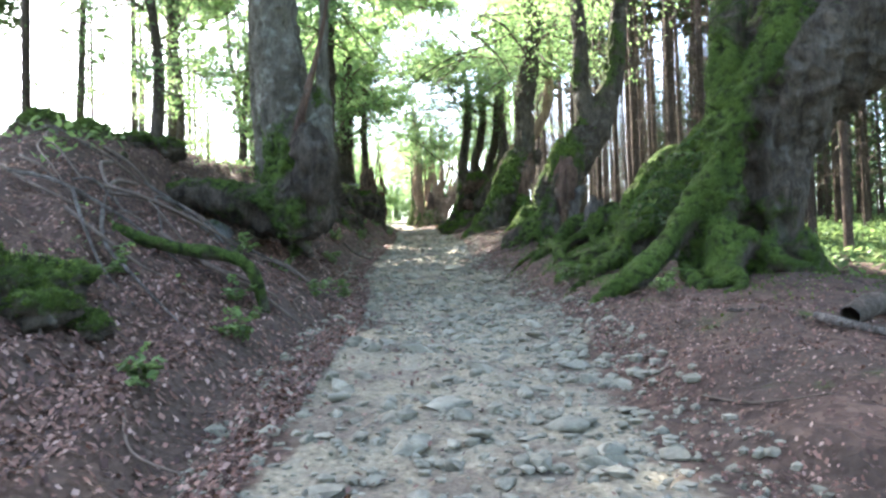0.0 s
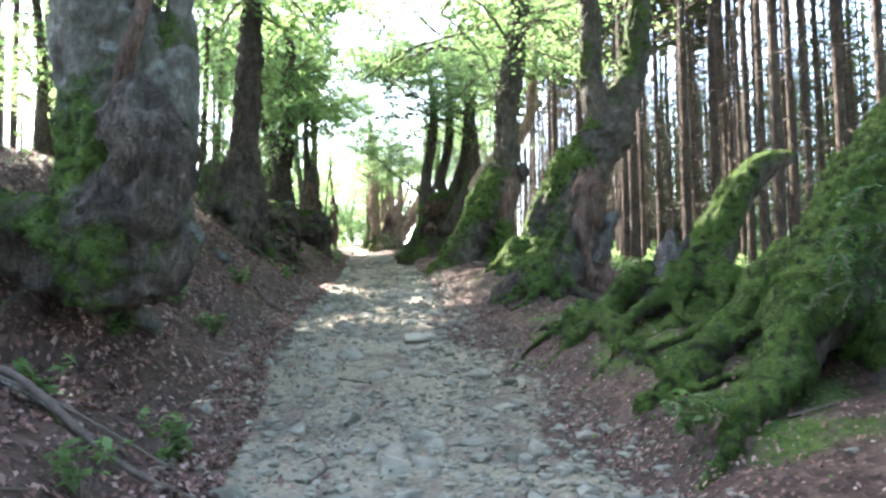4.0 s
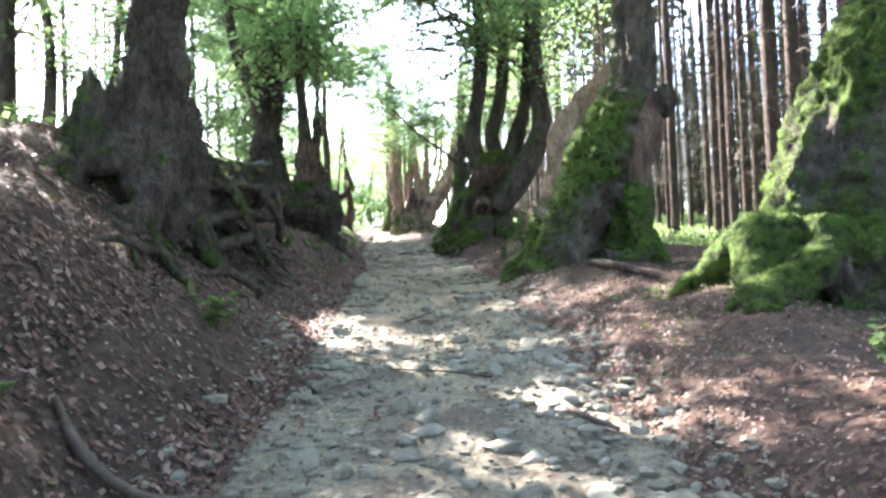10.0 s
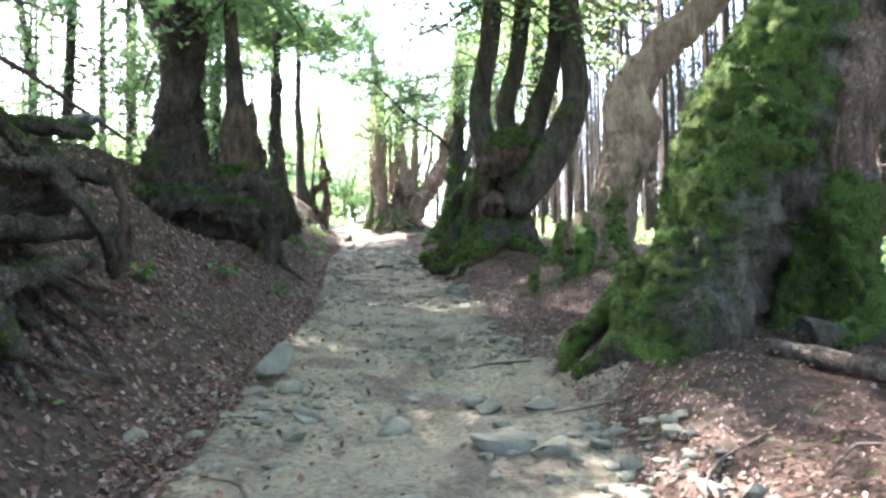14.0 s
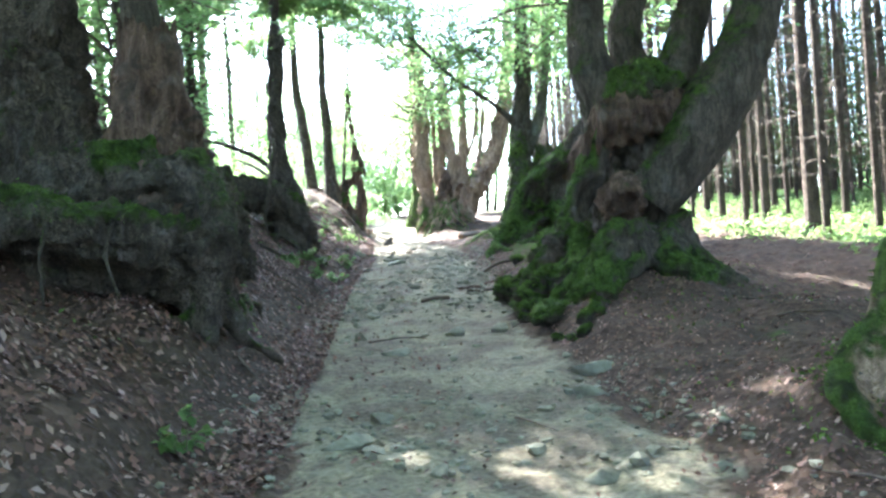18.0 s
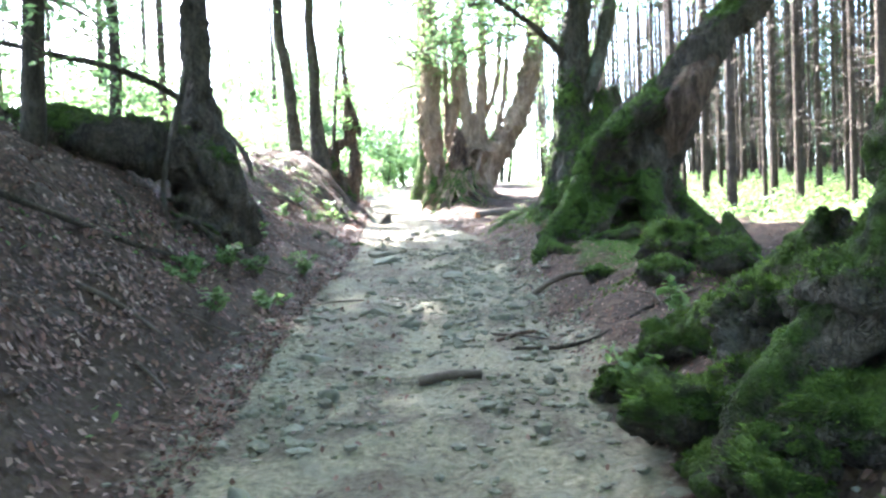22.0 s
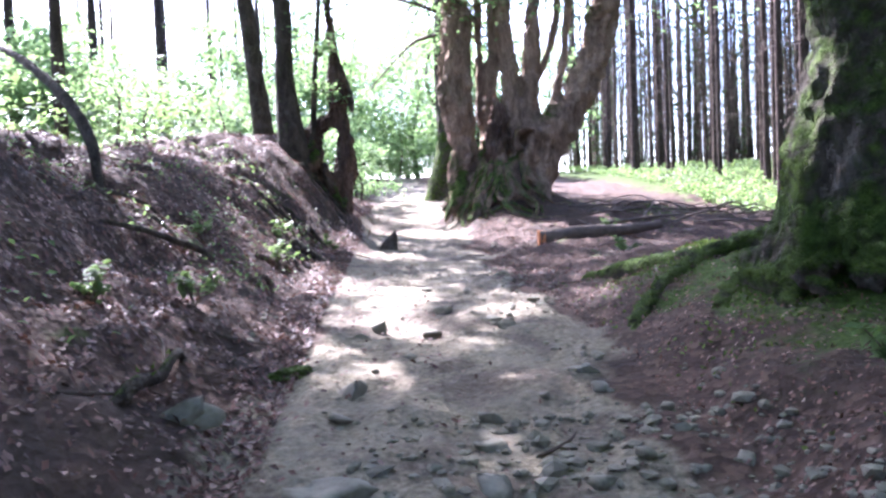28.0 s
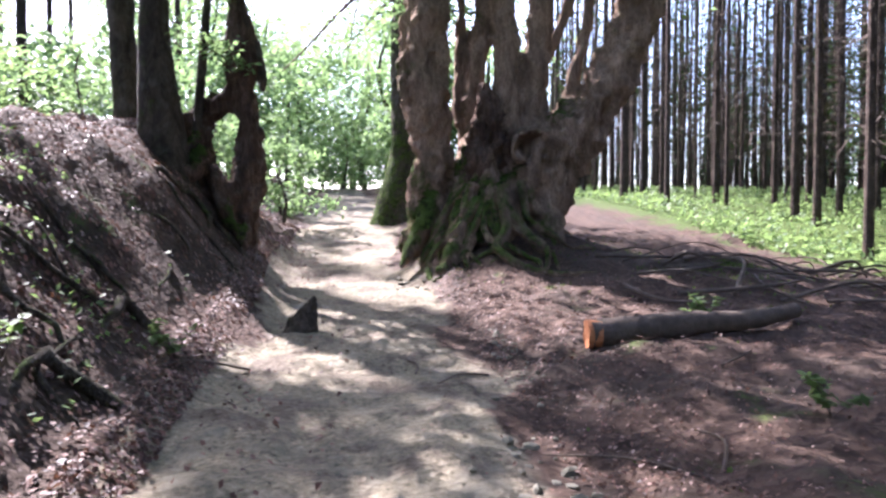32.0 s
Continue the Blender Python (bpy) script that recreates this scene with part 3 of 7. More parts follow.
def collect_moss(tree, me, amount, per_area=1300):
    """Tufts that stand on the mossy faces of a limb."""
    n = len(me.polygons)
    area, mid, nor = np.zeros(n), np.zeros(n * 3), np.zeros(n * 3)
    me.polygons.foreach_get("area", area)
    me.polygons.foreach_get("center", mid)
    me.polygons.foreach_get("normal", nor)
    mid, nor = mid.reshape(-1, 3), nor.reshape(-1, 3)
    first = np.array([p.vertices[0] for p in me.polygons])
    want = area * per_area * np.clip((amount[first] - 0.3) * 2.2, 0, 1)
    count = moss_rng.poisson(want)
    i = np.repeat(np.arange(n), count)
    if len(i):
        c = mid[i] + moss_rng.normal(0, 0.5, (len(i), 3)) * np.sqrt(area[i])[:, None] * 0.6
        MOSS_BITS.setdefault(tree.name, (tree, []))[1].append((c, nor[i]))


KNOBS = []


def knob_mesh(seed):
    """A lumpy root knob with moss standing on its upper side."""
    bm = bmesh.new()
    bmesh.ops.create_icosphere(bm, subdivisions=4, radius=1.0)
    v = np.array([q.co[:] for q in bm.verts])
    f = [tuple(q.index for q in p.verts) for p in bm.faces]
    bm.free()
    off = Vector((seed * 3.7, seed, 0))
    w = np.array([noise.noise(Vector(p * 1.6) + off) * 0.35 + abs(noise.noise(Vector(p * 3.2) + off)) * 0.35 + 0.12 * noise.noise(Vector(p * 8) + off) for p in v])
    moss = np.clip(0.25 + 0.75 * v[:, 2] + moss_rng.normal(0, 0.1, len(v)), -0.4, 0.8)
    v = v * (0.85 + w)[:, None] * np.array([1, 1, 0.8])
    k = 2200
    i = moss_rng.integers(0, len(v), k)
    i = i[moss[i] > 0.3]
    k = len(i)
    nm = v[i] / np.linalg.norm(v[i], axis=1)[:, None]
    c = v[i] + moss_rng.normal(0, 0.05, (k, 3))
    out = nm + moss_rng.normal(0, 0.5, (k, 3)) + np.array([0, 0, -0.2])
    side = np.cross(out, moss_rng.normal(0, 1, (k, 3)))
    side /= np.linalg.norm(side, axis=1)[:, None]
    ln = moss_rng.uniform(0.04, 0.095, (k, 1))
    tuft = np.stack([c - side * ln * 0.3 - nm * 0.05, c + side * ln * 0.3 - nm * 0.05, c + out * ln], 1).reshape(-1, 3)
    n0 = len(v)
    me = bpy.data.meshes.new("root_knob")
    me.from_pydata([tuple(p) for p in np.vstack([v, tuft])], [], f + [(n0 + 3 * j, n0 + 3 * j + 1, n0 + 3 * j + 2) for j in range(k)])
    me.polygons.foreach_set("use_smooth", np.array([True] * len(f) + [False] * k))
    layer = me.attributes.new("moss", "FLOAT", "POINT")
    layer.data.foreach_set("value", np.concatenate([moss, np.full(3 * k, 0.6)]).astype(np.float32))
    me.materials.append(MOSSY)
    me.materials.append(MOSSTUFT)
    me.polygons.foreach_set("material_index", np.array([0] * len(f) + [1] * k, np.int32))
    return me


def knobs(tree, count, x0, y0, x1, y1, wide, top, size, seed):
    """Moss-capped root knobs heaped from the foot (x0, y0) out to (x1, y1); the heap sinks from top to the ground."""
    if not KNOBS:
        KNOBS.extend(knob_mesh(600 + i) for i in range(7))
    rr = random.Random(seed)
    o = Vector(tree.location)
    for k in range(count):
        t = rr.random() ** 0.8
        u = rr.gauss(0, 0.5) * wide
        lx, ly = x1 - x0, y1 - y0
        ln = math.hypot(lx, ly)
        x, y = x0 + lx * t - ly / ln * u, y0 + ly * t + lx / ln * u
        d = float(path_d(x, y))
        if abs(d) < 1.2:
            x += math.copysign(1.2 - abs(d), d)
        s = size * rr.uniform(0.55, 1.3) * (1.15 - 0.5 * t)
        z = gz(x, y) + top * (1 - t) ** 1.4 * rr.uniform(0.2, 1.0) * math.exp(-(u / wide) ** 2) + s * 0.2
        ob = part("root_knob", KNOBS[rr.randrange(len(KNOBS))], tree)
        ob.matrix_basis = Matrix.Translation(Vector((x, y, z)) - o) @ Euler((rr.uniform(-0.4, 0.4), rr.uniform(-0.4, 0.4), rr.uniform(0, 6.28))).to_matrix().to_4x4() @ Matrix.Diagonal((s * rr.uniform(0.8, 1.5), s, s * rr.uniform(0.8, 1.1), 1))


def lay_moss():
    for tree, bits in MOSS_BITS.values():
        c, nm = np.vstack([q[0] for q in bits]), np.vstack([q[1] for q in bits])
        k = len(c)
        out = nm + moss_rng.normal(0, 0.45, (k, 3)) + np.array([0, 0, -0.25])
        out /= np.linalg.norm(out, axis=1)[:, None]
        side = np.cross(out, moss_rng.normal(0, 1, (k, 3)))
        side /= np.linalg.norm(side, axis=1)[:, None] + 1e-6
        ln = 0.009 + 0.022 * moss_rng.random((k, 1)) ** 1.6
        v = np.stack([c - side * ln * 0.3 - nm * 0.012, c + side * ln * 0.3 - nm * 0.012, c + out * ln], 1).reshape(-1, 3)
        tagged(part("moss", mesh_of("moss", v, np.arange(k * 3).reshape(-1, 3), MOSSTUFT, False), tree, "soft green moss tufts"), kind="stuff")


def roots(tree, x, y, r, angles, length, material, moss=0.3, thick=0.16, seed=0, rise=0.5):
    """Knotted surface roots that run out from the foot of a trunk and sink into the ground."""
    rr = random.Random(seed)
    for a in angles:
        a = radians(a + rr.uniform(-12, 12))
        ln = length * rr.uniform(0.5, 1.15)
        pts = []
        bend, wig = rr.uniform(-0.9, 0.9), rr.uniform(0, 6.28)
        fat = rr.uniform(0.7, 1.25)
        for i in range(8):
            t = i / 7
            rad = r * 0.55 + ln * t
            b = a + bend * t * t + 0.16 * math.sin(wig + 7 * t) + rr.uniform(-0.05, 0.05)
            px, py = x + math.cos(b) * rad, y + math.sin(b) * rad
            d = float(path_d(px, py))
            if abs(d) < 1.3:
                px += math.copysign(1.3 - abs(d), x - px)
            th = thick * fat * (1.1 - 0.8 * t) * rr.uniform(0.75, 1.25)
            pts.append((px, py, gz(px, py) + rise * (1 - t) ** 2.5 + th * (0.5 - 1.1 * t ** 3) + rr.uniform(-0.04, 0.05), th))
        limb(tree, "root", pts, material, seg=12, step=0.09, rough=0.35, freq=3.2, seed=seed + int(a * 10), moss=moss, gnarl=0.5)


def root_tangle(tree, count, box, material, seed, moss=0.1, thick=0.05):
    """Thin crossing roots over a bare bank face: box is x low, x high, y low, y high."""
    rr = random.Random(seed)
    for _ in range(count):
        x, y = rr.uniform(box[0], box[1]), rr.uniform(box[2], box[3])
        a, ln = rr.uniform(-1.2, 1.2) - 0.6, rr.uniform(0.5, 1.7)
        th = thick * rr.uniform(0.5, 1.5)
        pts = []
        for i in range(6):
            t = i / 5
            pts.append((x, y, gz(x, y) + th * (0.7 + 1.6 * math.sin(3.1 * t)) - (0.15 if i in (0, 5) else 0), th * (1 - 0.6 * t)))
            a += rr.uniform(-0.5, 0.5)
            x, y = x + math.cos(a) * ln / 5, y + math.sin(a) * ln / 5
            x -= max(0.0, float(path_d(x, y)) + 1.7)
        limb(tree, "thin_root", pts, material, seg=7, step=0.12, rough=0.3, freq=4, seed=seed, moss=moss)


def crown(tree, starts, count, reach, size, seed, low=-0.3, tops=None, droop=0.15, twigs=9):
    """Boughs that fan out from the given points, with sprays of leaves along them; some are only unseen sun blockers.
    """
    r = np.random.default_rng(seed)
    o = np.array(tree.location)
    boughs, leaves = [], []
    for (x, y, z) in starts:
        for _ in range(twigs):
            a = r.uniform(0, 2 * np.pi)
            lift = r.uniform(low, 0.9)
            ln = reach * r.uniform(0.5, 1.2)
            pts, p, dirn = [], np.array([x, y, z + r.uniform(-0.6, 0.6)]), np.array([math.cos(a), math.sin(a), lift])
            for i in range(6):
                pts.append((*p, 0.035 * reach / 2.5 * (1 - i / 6.5)))
                dirn = dirn + r.normal(0, 0.18, 3) + np.array([0, 0, -droop])
                p = p + dirn / np.linalg.norm(dirn) * ln / 5
            boughs.append(tube(pts, seg=4, step=0.5, rough=0.0))
            pts = np.array(pts)[:, :3]
            m = max(3, int(count / (len(starts) * twigs)))
            t = r.uniform(0.8, 5, m)
            i = np.minimum(t.astype(int), 4)
            on = pts[i] + (pts[i + 1] - pts[i]) * (t - i)[:, None]
            spread_xy = r.normal(0, 0.16 * reach, (m, 3)) * np.array([1, 1, 0.28])
            leaves.append(on + spread_xy)
    v, f, m = joined(boughs)
    tagged(part("twigwork", solid("twigwork", v - o, f, TWIG, m), tree, "thin dark twigs and boughs"), kind="stuff")
    v, f = leaf_cards(np.vstack(leaves), size, 0.45, 0.1, r)
    tagged(part("crown", mesh_of("crown", v - o, f, LEAVES, False), tree, "sparse light green beech leaves"), kind="stuff")


# giant mossy beech by the start, its trunk leaning away from the track
t = tree_base("old_beech", 3.69, 8.4, gz(3.69, 8.4), "huge moss-covered leaning beech trunk with spreading roots", welded=True)
limb(t, "trunk", [(3.88, 8.45, 0.6, 0.62), (3.86, 8.45, 1.1, 0.5), (3.78, 8.45, 1.6, 0.44), (3.7, 8.45, 2.15, 0.5), (3.74, 8.45, 2.74, 0.6), (4.03, 8.45, 3.32, 0.74), (4.58, 8.5, 3.95, 0.84), (5.25, 8.5, 4.6, 0.86), (5.9, 8.55, 5.4, 0.76), (6.6, 8.6, 6.8, 0.6), (6.9, 8.7, 10, 0.4)], MOSSY, seed=1, moss=-0.12)
limb(t, "trunk", [(3.0, 8.2, 0.6, 0.46), (3.02, 8.15, 1.1, 0.38), (3.07, 8.15, 1.5, 0.33), (3.12, 8.15, 2.07, 0.3), (3.21, 8.15, 2.58, 0.27), (3.27, 8.2, 3.15, 0.22), (3.3, 8.25, 3.73, 0.21), (3.38, 8.3, 4.31, 0.21), (3.49, 8.35, 5.3, 0.2), (3.6, 8.5, 8.0, 0.14)], MOSSY, seed=2, moss=0.5, moss_top=5.2)
limb(t, "root_ridge", [(2.95, 8.05, 2.06, 0.18), (3.25, 8.02, 2.8, 0.19), (3.6, 8.0, 3.48, 0.21), (3.95, 8.05, 4.1, 0.22), (4.4, 8.2, 4.8, 0.2)], MOSSY, moss=0.6)
limb(t, "root", [(3.13, 8.2, 2.46, 0.2), (2.78, 8.1, 1.95, 0.17), (2.45, 8.0, 1.51, 0.15), (2.1, 7.8, 1.25, 0.15), (1.8, 7.7, 1.08, 0.12), (1.5, 7.65, 0.85, 0.07)], MOSSY, moss=0.5)
limb(t, "root", [(3.85, 8.2, 1.61, 0.3), (4.15, 8.2, 1.15, 0.26), (4.5, 8.15, 0.92, 0.15), (4.9, 8.1, 0.75, 0.08)], MOSSY, moss=-0.05)
limb(t, "root", [(3.4, 8.0, 1.3, 0.25), (3.35, 7.75, 1.0, 0.2), (3.25, 7.4, 0.85, 0.14), (3.1, 7.0, 0.68, 0.08)], MOSSY, moss=0.45)
roots(t, 3.3, 8.2, 0.7, (195, 225, 250, 285), 0.9, MOSSY, 0.45, 0.15, 11, 0.35)
weld(t, MOSSY, voxel=0.032, folds=0.07, lumps=0.06, seed=1, holes=((3.42, 7.95, 1.7, 0.2, 0.2), (3.45, 7.95, 2.2, 0.18, 0.18), (3.42, 7.95, 1.25, 0.18, 0.18)))
crown(t, [(6.8, 8.7, 9), (6.9, 8.7, 11), (5.5, 10, 9.5)], 5000, 3.2, 0.11, 101)

# its neighbour, with the long root ridge under ferny moss
t = tree_base("old_beech", 4.3, 11.0, gz(4.3, 11), "mossy beech with a long root ridge running down to the track", welded=True)
limb(t, "trunk", [(4.25, 11, 1.0, 0.8), (4.3, 11, 1.93, 0.66), (4.54, 11, 2.86, 0.54), (4.79, 11, 3.63, 0.45), (4.92, 11, 4.67, 0.41), (5.15, 11, 5.89, 0.39), (5.43, 11, 7.12, 0.35), (5.7, 11, 11, 0.25)], MOSSY, seed=2, moss=0.35, moss_top=4.2)
limb(t, "root_ridge", [(4.4, 10.85, 3.35, 0.45), (3.74, 10.65, 2.72, 0.44), (3.18, 10.35, 2.22, 0.36), (2.66, 9.95, 1.8, 0.25), (2.2, 9.5, 1.42, 0.17), (1.7, 9.05, 1.1, 0.11), (1.4, 8.8, 0.85, 0.06)], MOSSY, moss=0.6)
limb(t, "root_ridge", [(3.9, 10.9, 2.5, 0.3), (3.12, 11.0, 2.1, 0.25), (2.63, 10.8, 1.7, 0.19), (2.06, 10.4, 1.45, 0.13), (1.55, 10.1, 1.15, 0.07)], MOSSY, moss=0.55)
limb(t, "root", [(3.6, 11.3, 2.2, 0.25), (3.08, 11.6, 1.95, 0.22), (2.45, 11.4, 1.7, 0.17), (1.91, 11.2, 1.45, 0.12), (1.45, 11.0, 1.2, 0.06)], MOSSY, moss=0.5)
limb(t, "root", [(3.3, 10.35, 1.9, 0.2), (3.0, 9.8, 1.5, 0.16), (2.75, 9.3, 1.2, 0.12), (2.5, 8.9, 0.95, 0.06)], MOSSY, moss=0.5)
roots(t, 2.9, 10.5, 0.3, (190, 215, 240), 1.1, MOSSY, 0.5, 0.11, 12, 0.3)
weld(t, MOSSY, voxel=0.034, folds=0.06, lumps=0.07, seed=2, holes=((2.85, 9.6, 1.35, 0.3, 0.25),))
knobs(t, 5, 2.4, 10.4, 1.7, 10.0, 0.8, 0.2, 0.1, 705)
crown(t, [(5.6, 11, 9), (5.7, 11, 11)], 4500, 3.0, 0.11, 102)

# rotten stump and leaning snag
t = tree_base("rotten_stump", 2.9, 12.3, gz(2.9, 12.3), "rotten grey stump on a mound of mossy roots", "dead stumps", welded=True)
limb(t, "stump", [(2.38, 11.8, 1.2, 0.34), (2.4, 11.8, 1.75, 0.22), (2.45, 11.8, 2.2, 0.15), (2.51, 11.8, 2.4, 0.12)], GREYWOOD, "bare grey broken wood", seg=27, step=0.049, rough=0.3, freq=3, seed=5, hollow_top=True, gnarl=1.1)
limb(t, "snag", [(3.35, 13.4, 1.4, 0.5), (3.43, 13.5, 1.88, 0.39), (3.68, 13.5, 2.73, 0.25), (4.14, 13.5, 3.37, 0.17), (4.59, 13.5, 3.55, 0.09)], MOSSY, "leaning mossy snag", seg=27, rough=0.25, freq=2, seed=6, moss=0.4, gnarl=0.55, step=0.07)
limb(t, "mound", [(3.7, 12.9, 1.6, 0.5), (3.0, 12.4, 1.5, 0.4), (2.4, 11.9, 1.35, 0.3), (1.8, 11.5, 1.15, 0.16), (1.5, 11.3, 1.0, 0.08)], MOSSY, "mossy root mound", seg=36, step=0.070, rough=0.35, freq=2, seed=7, moss=0.7, gnarl=0.55)
roots(t, 2.6, 12.0, 0.5, (160, 185, 207, 230, 255, 280, 305), 1.4, MOSSY, 0.6, 0.13, 13, 0.3)
knobs(t, 8, 2.3, 12.0, 1.5, 11.7, 0.9, 0.15, 0.1, 706)
roots(t, 2.1, 12.9, 0.3, (150, 200, 235, 270), 0.8, MOSSY, 0.6, 0.1, 130, 0.12)
weld(t, MOSSY, voxel=0.034, seed=3, name="mound", label="mossy root mound")

# broken stub on a mossy foot
t = tree_base("broken_stub", 2.3, 15.2, gz(2.3, 15.2), "tall broken rotten trunk on a dark mossy foot", "dead stumps", welded=True)
limb(t, "foot", [(1.3, 15.2, 1.6, 0.17), (1.46, 15.2, 2.0, 0.25), (1.79, 15.2, 2.15, 0.3), (2.17, 15.2, 2.35, 0.33), (2.38, 15.2, 2.78, 0.28), (2.44, 15.2, 3.15, 0.18), (2.46, 15.2, 3.4, 0.1)], DARKBARK, moss=0.1)
limb(t, "foot", [(2.08, 15.0, 1.6, 0.24), (2.18, 15.0, 2.1, 0.25), (2.29, 15.05, 2.53, 0.25)], DARKBARK, moss=0.1)
limb(t, "foot", [(1.54, 15.0, 1.6, 0.16), (1.73, 15.0, 2.0, 0.2), (1.96, 15.05, 2.3, 0.24)], DARKBARK, moss=0.1)
limb(t, "foot", [(2.6, 15.25, 1.5, 0.36), (2.58, 15.25, 2.0, 0.28), (2.5, 15.25, 2.5, 0.2)], DARKBARK, moss=0.0)
roots(t, 2.0, 15.1, 0.5, (200, 235, 262, 300), 0.45, DARKBARK, 0.2, 0.13, 14, 0.3)
weld(t, DARKBARK, "dark mossy foot", voxel=0.032, folds=0.07, lumps=0.08, seed=4, holes=((1.62, 14.85, 1.95, 0.14, 0.14), (2.0, 14.75, 1.9, 0.14, 0.14)), name="foot")
limb(t, "stub", [(2.66, 15.15, 1.6, 0.3), (2.6, 15.15, 2.0, 0.27), (2.56, 15.15, 2.49, 0.24), (2.54, 15.15, 3.01, 0.21), (2.59, 15.2, 3.39, 0.23), (2.62, 15.2, 3.66, 0.14)], DEADWOOD, "rotten broken trunk", seg=40, step=0.045, rough=0.3, freq=2.4, seed=9, hollow_top=True, moss=0.15, gnarl=1.3)
limb(t, "arm", [(2.65, 15.12, 2.4, 0.16), (2.72, 15.1, 2.65, 0.14), (2.81, 15.1, 2.87, 0.13), (2.93, 15.1, 3.04, 0.1)], GREYWOOD, "splintered bare wood", seg=21, step=0.042, rough=0.4, freq=4, seed=10, hollow_top=True, gnarl=1.1)
knobs(t, 4, 1.9, 14.9, 1.5, 14.5, 0.6, 0.15, 0.1, 707)

# leaning forked beech
t = tree_base("leaning_beech", 2.72, 19.3, gz(2.72, 19.3), "leaning forked beech with bright moss on its upper side", welded=True)
limb(t, "trunk", [(2.68, 19.3, 1.7, 0.85), (2.72, 19.3, 2.29, 0.7), (2.85, 19.3, 2.88, 0.56), (3.11, 19.3, 3.68, 0.55), (3.55, 19.3, 4.46, 0.56), (4.05, 19.3, 5.1, 0.48)], MOSSY, seg=51, step=0.063, rough=0.18, flare=0.3, lobes=4, seed=15, moss=0.36, cleft=(-115, 0.35, 0.2, 1.8, 3.4))
limb(t, "stem", [(3.9, 19.3, 4.9, 0.38), (3.92, 19.3, 5.4, 0.29), (3.8, 19.3, 6.46, 0.24), (3.83, 19.3, 7.93, 0.21), (3.6, 19.4, 11, 0.13)], BEECH, seg=18, rough=0.1, seed=16, moss=-0.1)
limb(t, "stem", [(4.1, 19.3, 5.0, 0.45), (4.4, 19.3, 5.7, 0.33), (4.67, 19.3, 6.59, 0.28), (4.86, 19.3, 7.91, 0.23), (5.2, 19.4, 11, 0.14)], BEECH, seg=18, rough=0.1, seed=17, moss=-0.1)
roots(t, 2.7, 19.3, 0.7, (170, 200, 230, 260, 300, 340), 0.9, MOSSY, 0.5, 0.17, 18)
weld(t, MOSSY, voxel=0.034, seed=5)
crown(t, [(3.7, 19.4, 9.5), (5.1, 19.4, 10), (3.6, 19.4, 11.5)], 6000, 3.2, 0.1, 103)

# thick beech with a split foot
t = tree_base("old_beech", 2.03, 24.3, gz(2.03, 24.3), "thick mossy beech with a dark split in its swollen foot", welded=True)
limb(t, "trunk", [(2.1, 24.8, 2.1, 0.7), (2.1, 24.75, 2.6, 0.64), (2.1, 24.6, 3.3, 0.56), (2.22, 24.35, 4.15, 0.6), (2.55, 24.3, 4.97, 0.5), (2.8, 24.3, 5.45, 0.37), (2.85, 24.3, 5.95, 0.33), (2.86, 24.3, 6.6, 0.33), (2.9, 24.3, 7.27, 0.32), (3.1, 24.3, 8.46, 0.3), (3.33, 24.3, 10.27, 0.25), (3.4, 24.3, 13, 0.15)], MOSSY, seg=60, step=0.070, rough=0.2, flare=0.2, lobes=5, seed=19, moss=0.55, moss_top=5.0, gnarl=1.0)
limb(t, "leg", [(2.3, 24.2, 4.5, 0.4), (2.0, 24.0, 3.9, 0.46), (1.78, 23.9, 3.45, 0.42), (1.52, 23.85, 2.95, 0.44), (1.42, 23.85, 2.3, 0.58)], MOSSY, "mossy left half of the split foot", seg=44, step=0.06, rough=0.24, freq=1.8, seed=192, moss=0.36, gnarl=0.8)
limb(t, "leg", [(2.72, 24.2, 4.5, 0.32), (2.72, 24.05, 4.0, 0.25), (2.64, 23.95, 3.5, 0.28), (2.5, 23.9, 3.0, 0.34), (2.48, 23.9, 2.3, 0.5)], MOSSY, "bare right half of the split foot", seg=40, step=0.06, rough=0.22, freq=1.8, seed=193, moss=0.36, gnarl=0.7)
limb(t, "bare_flank", [(2.7, 24.0, 3.6, 0.14), (2.72, 23.98, 4.2, 0.25), (2.9, 24.0, 4.8, 0.22), (3.0, 24.1, 5.3, 0.1)], DEADWOOD, "bare reddish flank", seg=24, step=0.06, rough=0.3, freq=2.5, seed=191, gnarl=0.6)
limb(t, "burl", [(3.1, 24.1, 5.0, 0.12), (3.2, 24.1, 5.2, 0.2), (3.2, 24.1, 5.4, 0.12)], DARKBARK, "round dark burl", seg=21, step=0.035, rough=0.3, freq=3, seed=20, gnarl=1.1)
roots(t, 1.6, 24.1, 0.6, (165, 190, 215), 0.9, MOSSY, 0.6, 0.18, 21, 0.35)
roots(t, 2.5, 24.0, 0.5, (280, 320, 350), 0.6, MOSSY, 0.3, 0.15, 211, 0.3)
knobs(t, 5, 1.4, 24.0, 1.15, 23.9, 0.4, 0.2, 0.1, 709)
weld(t, MOSSY, voxel=0.032, folds=0.07, lumps=0.07, seed=6, holes=((2.05, 23.55, 2.75, 0.3, 0.4), (2.12, 23.6, 3.15, 0.28, 0.4), (2.24, 23.7, 3.6, 0.2, 0.3), (2.35, 23.75, 3.9, 0.14, 0.16)))
crown(t, [(3.1, 24.3, 9), (3.3, 24.3, 10.5), (3.4, 24.3, 12), (1.2, 25.5, 9.6)], 8000, 3.4, 0.1, 104)

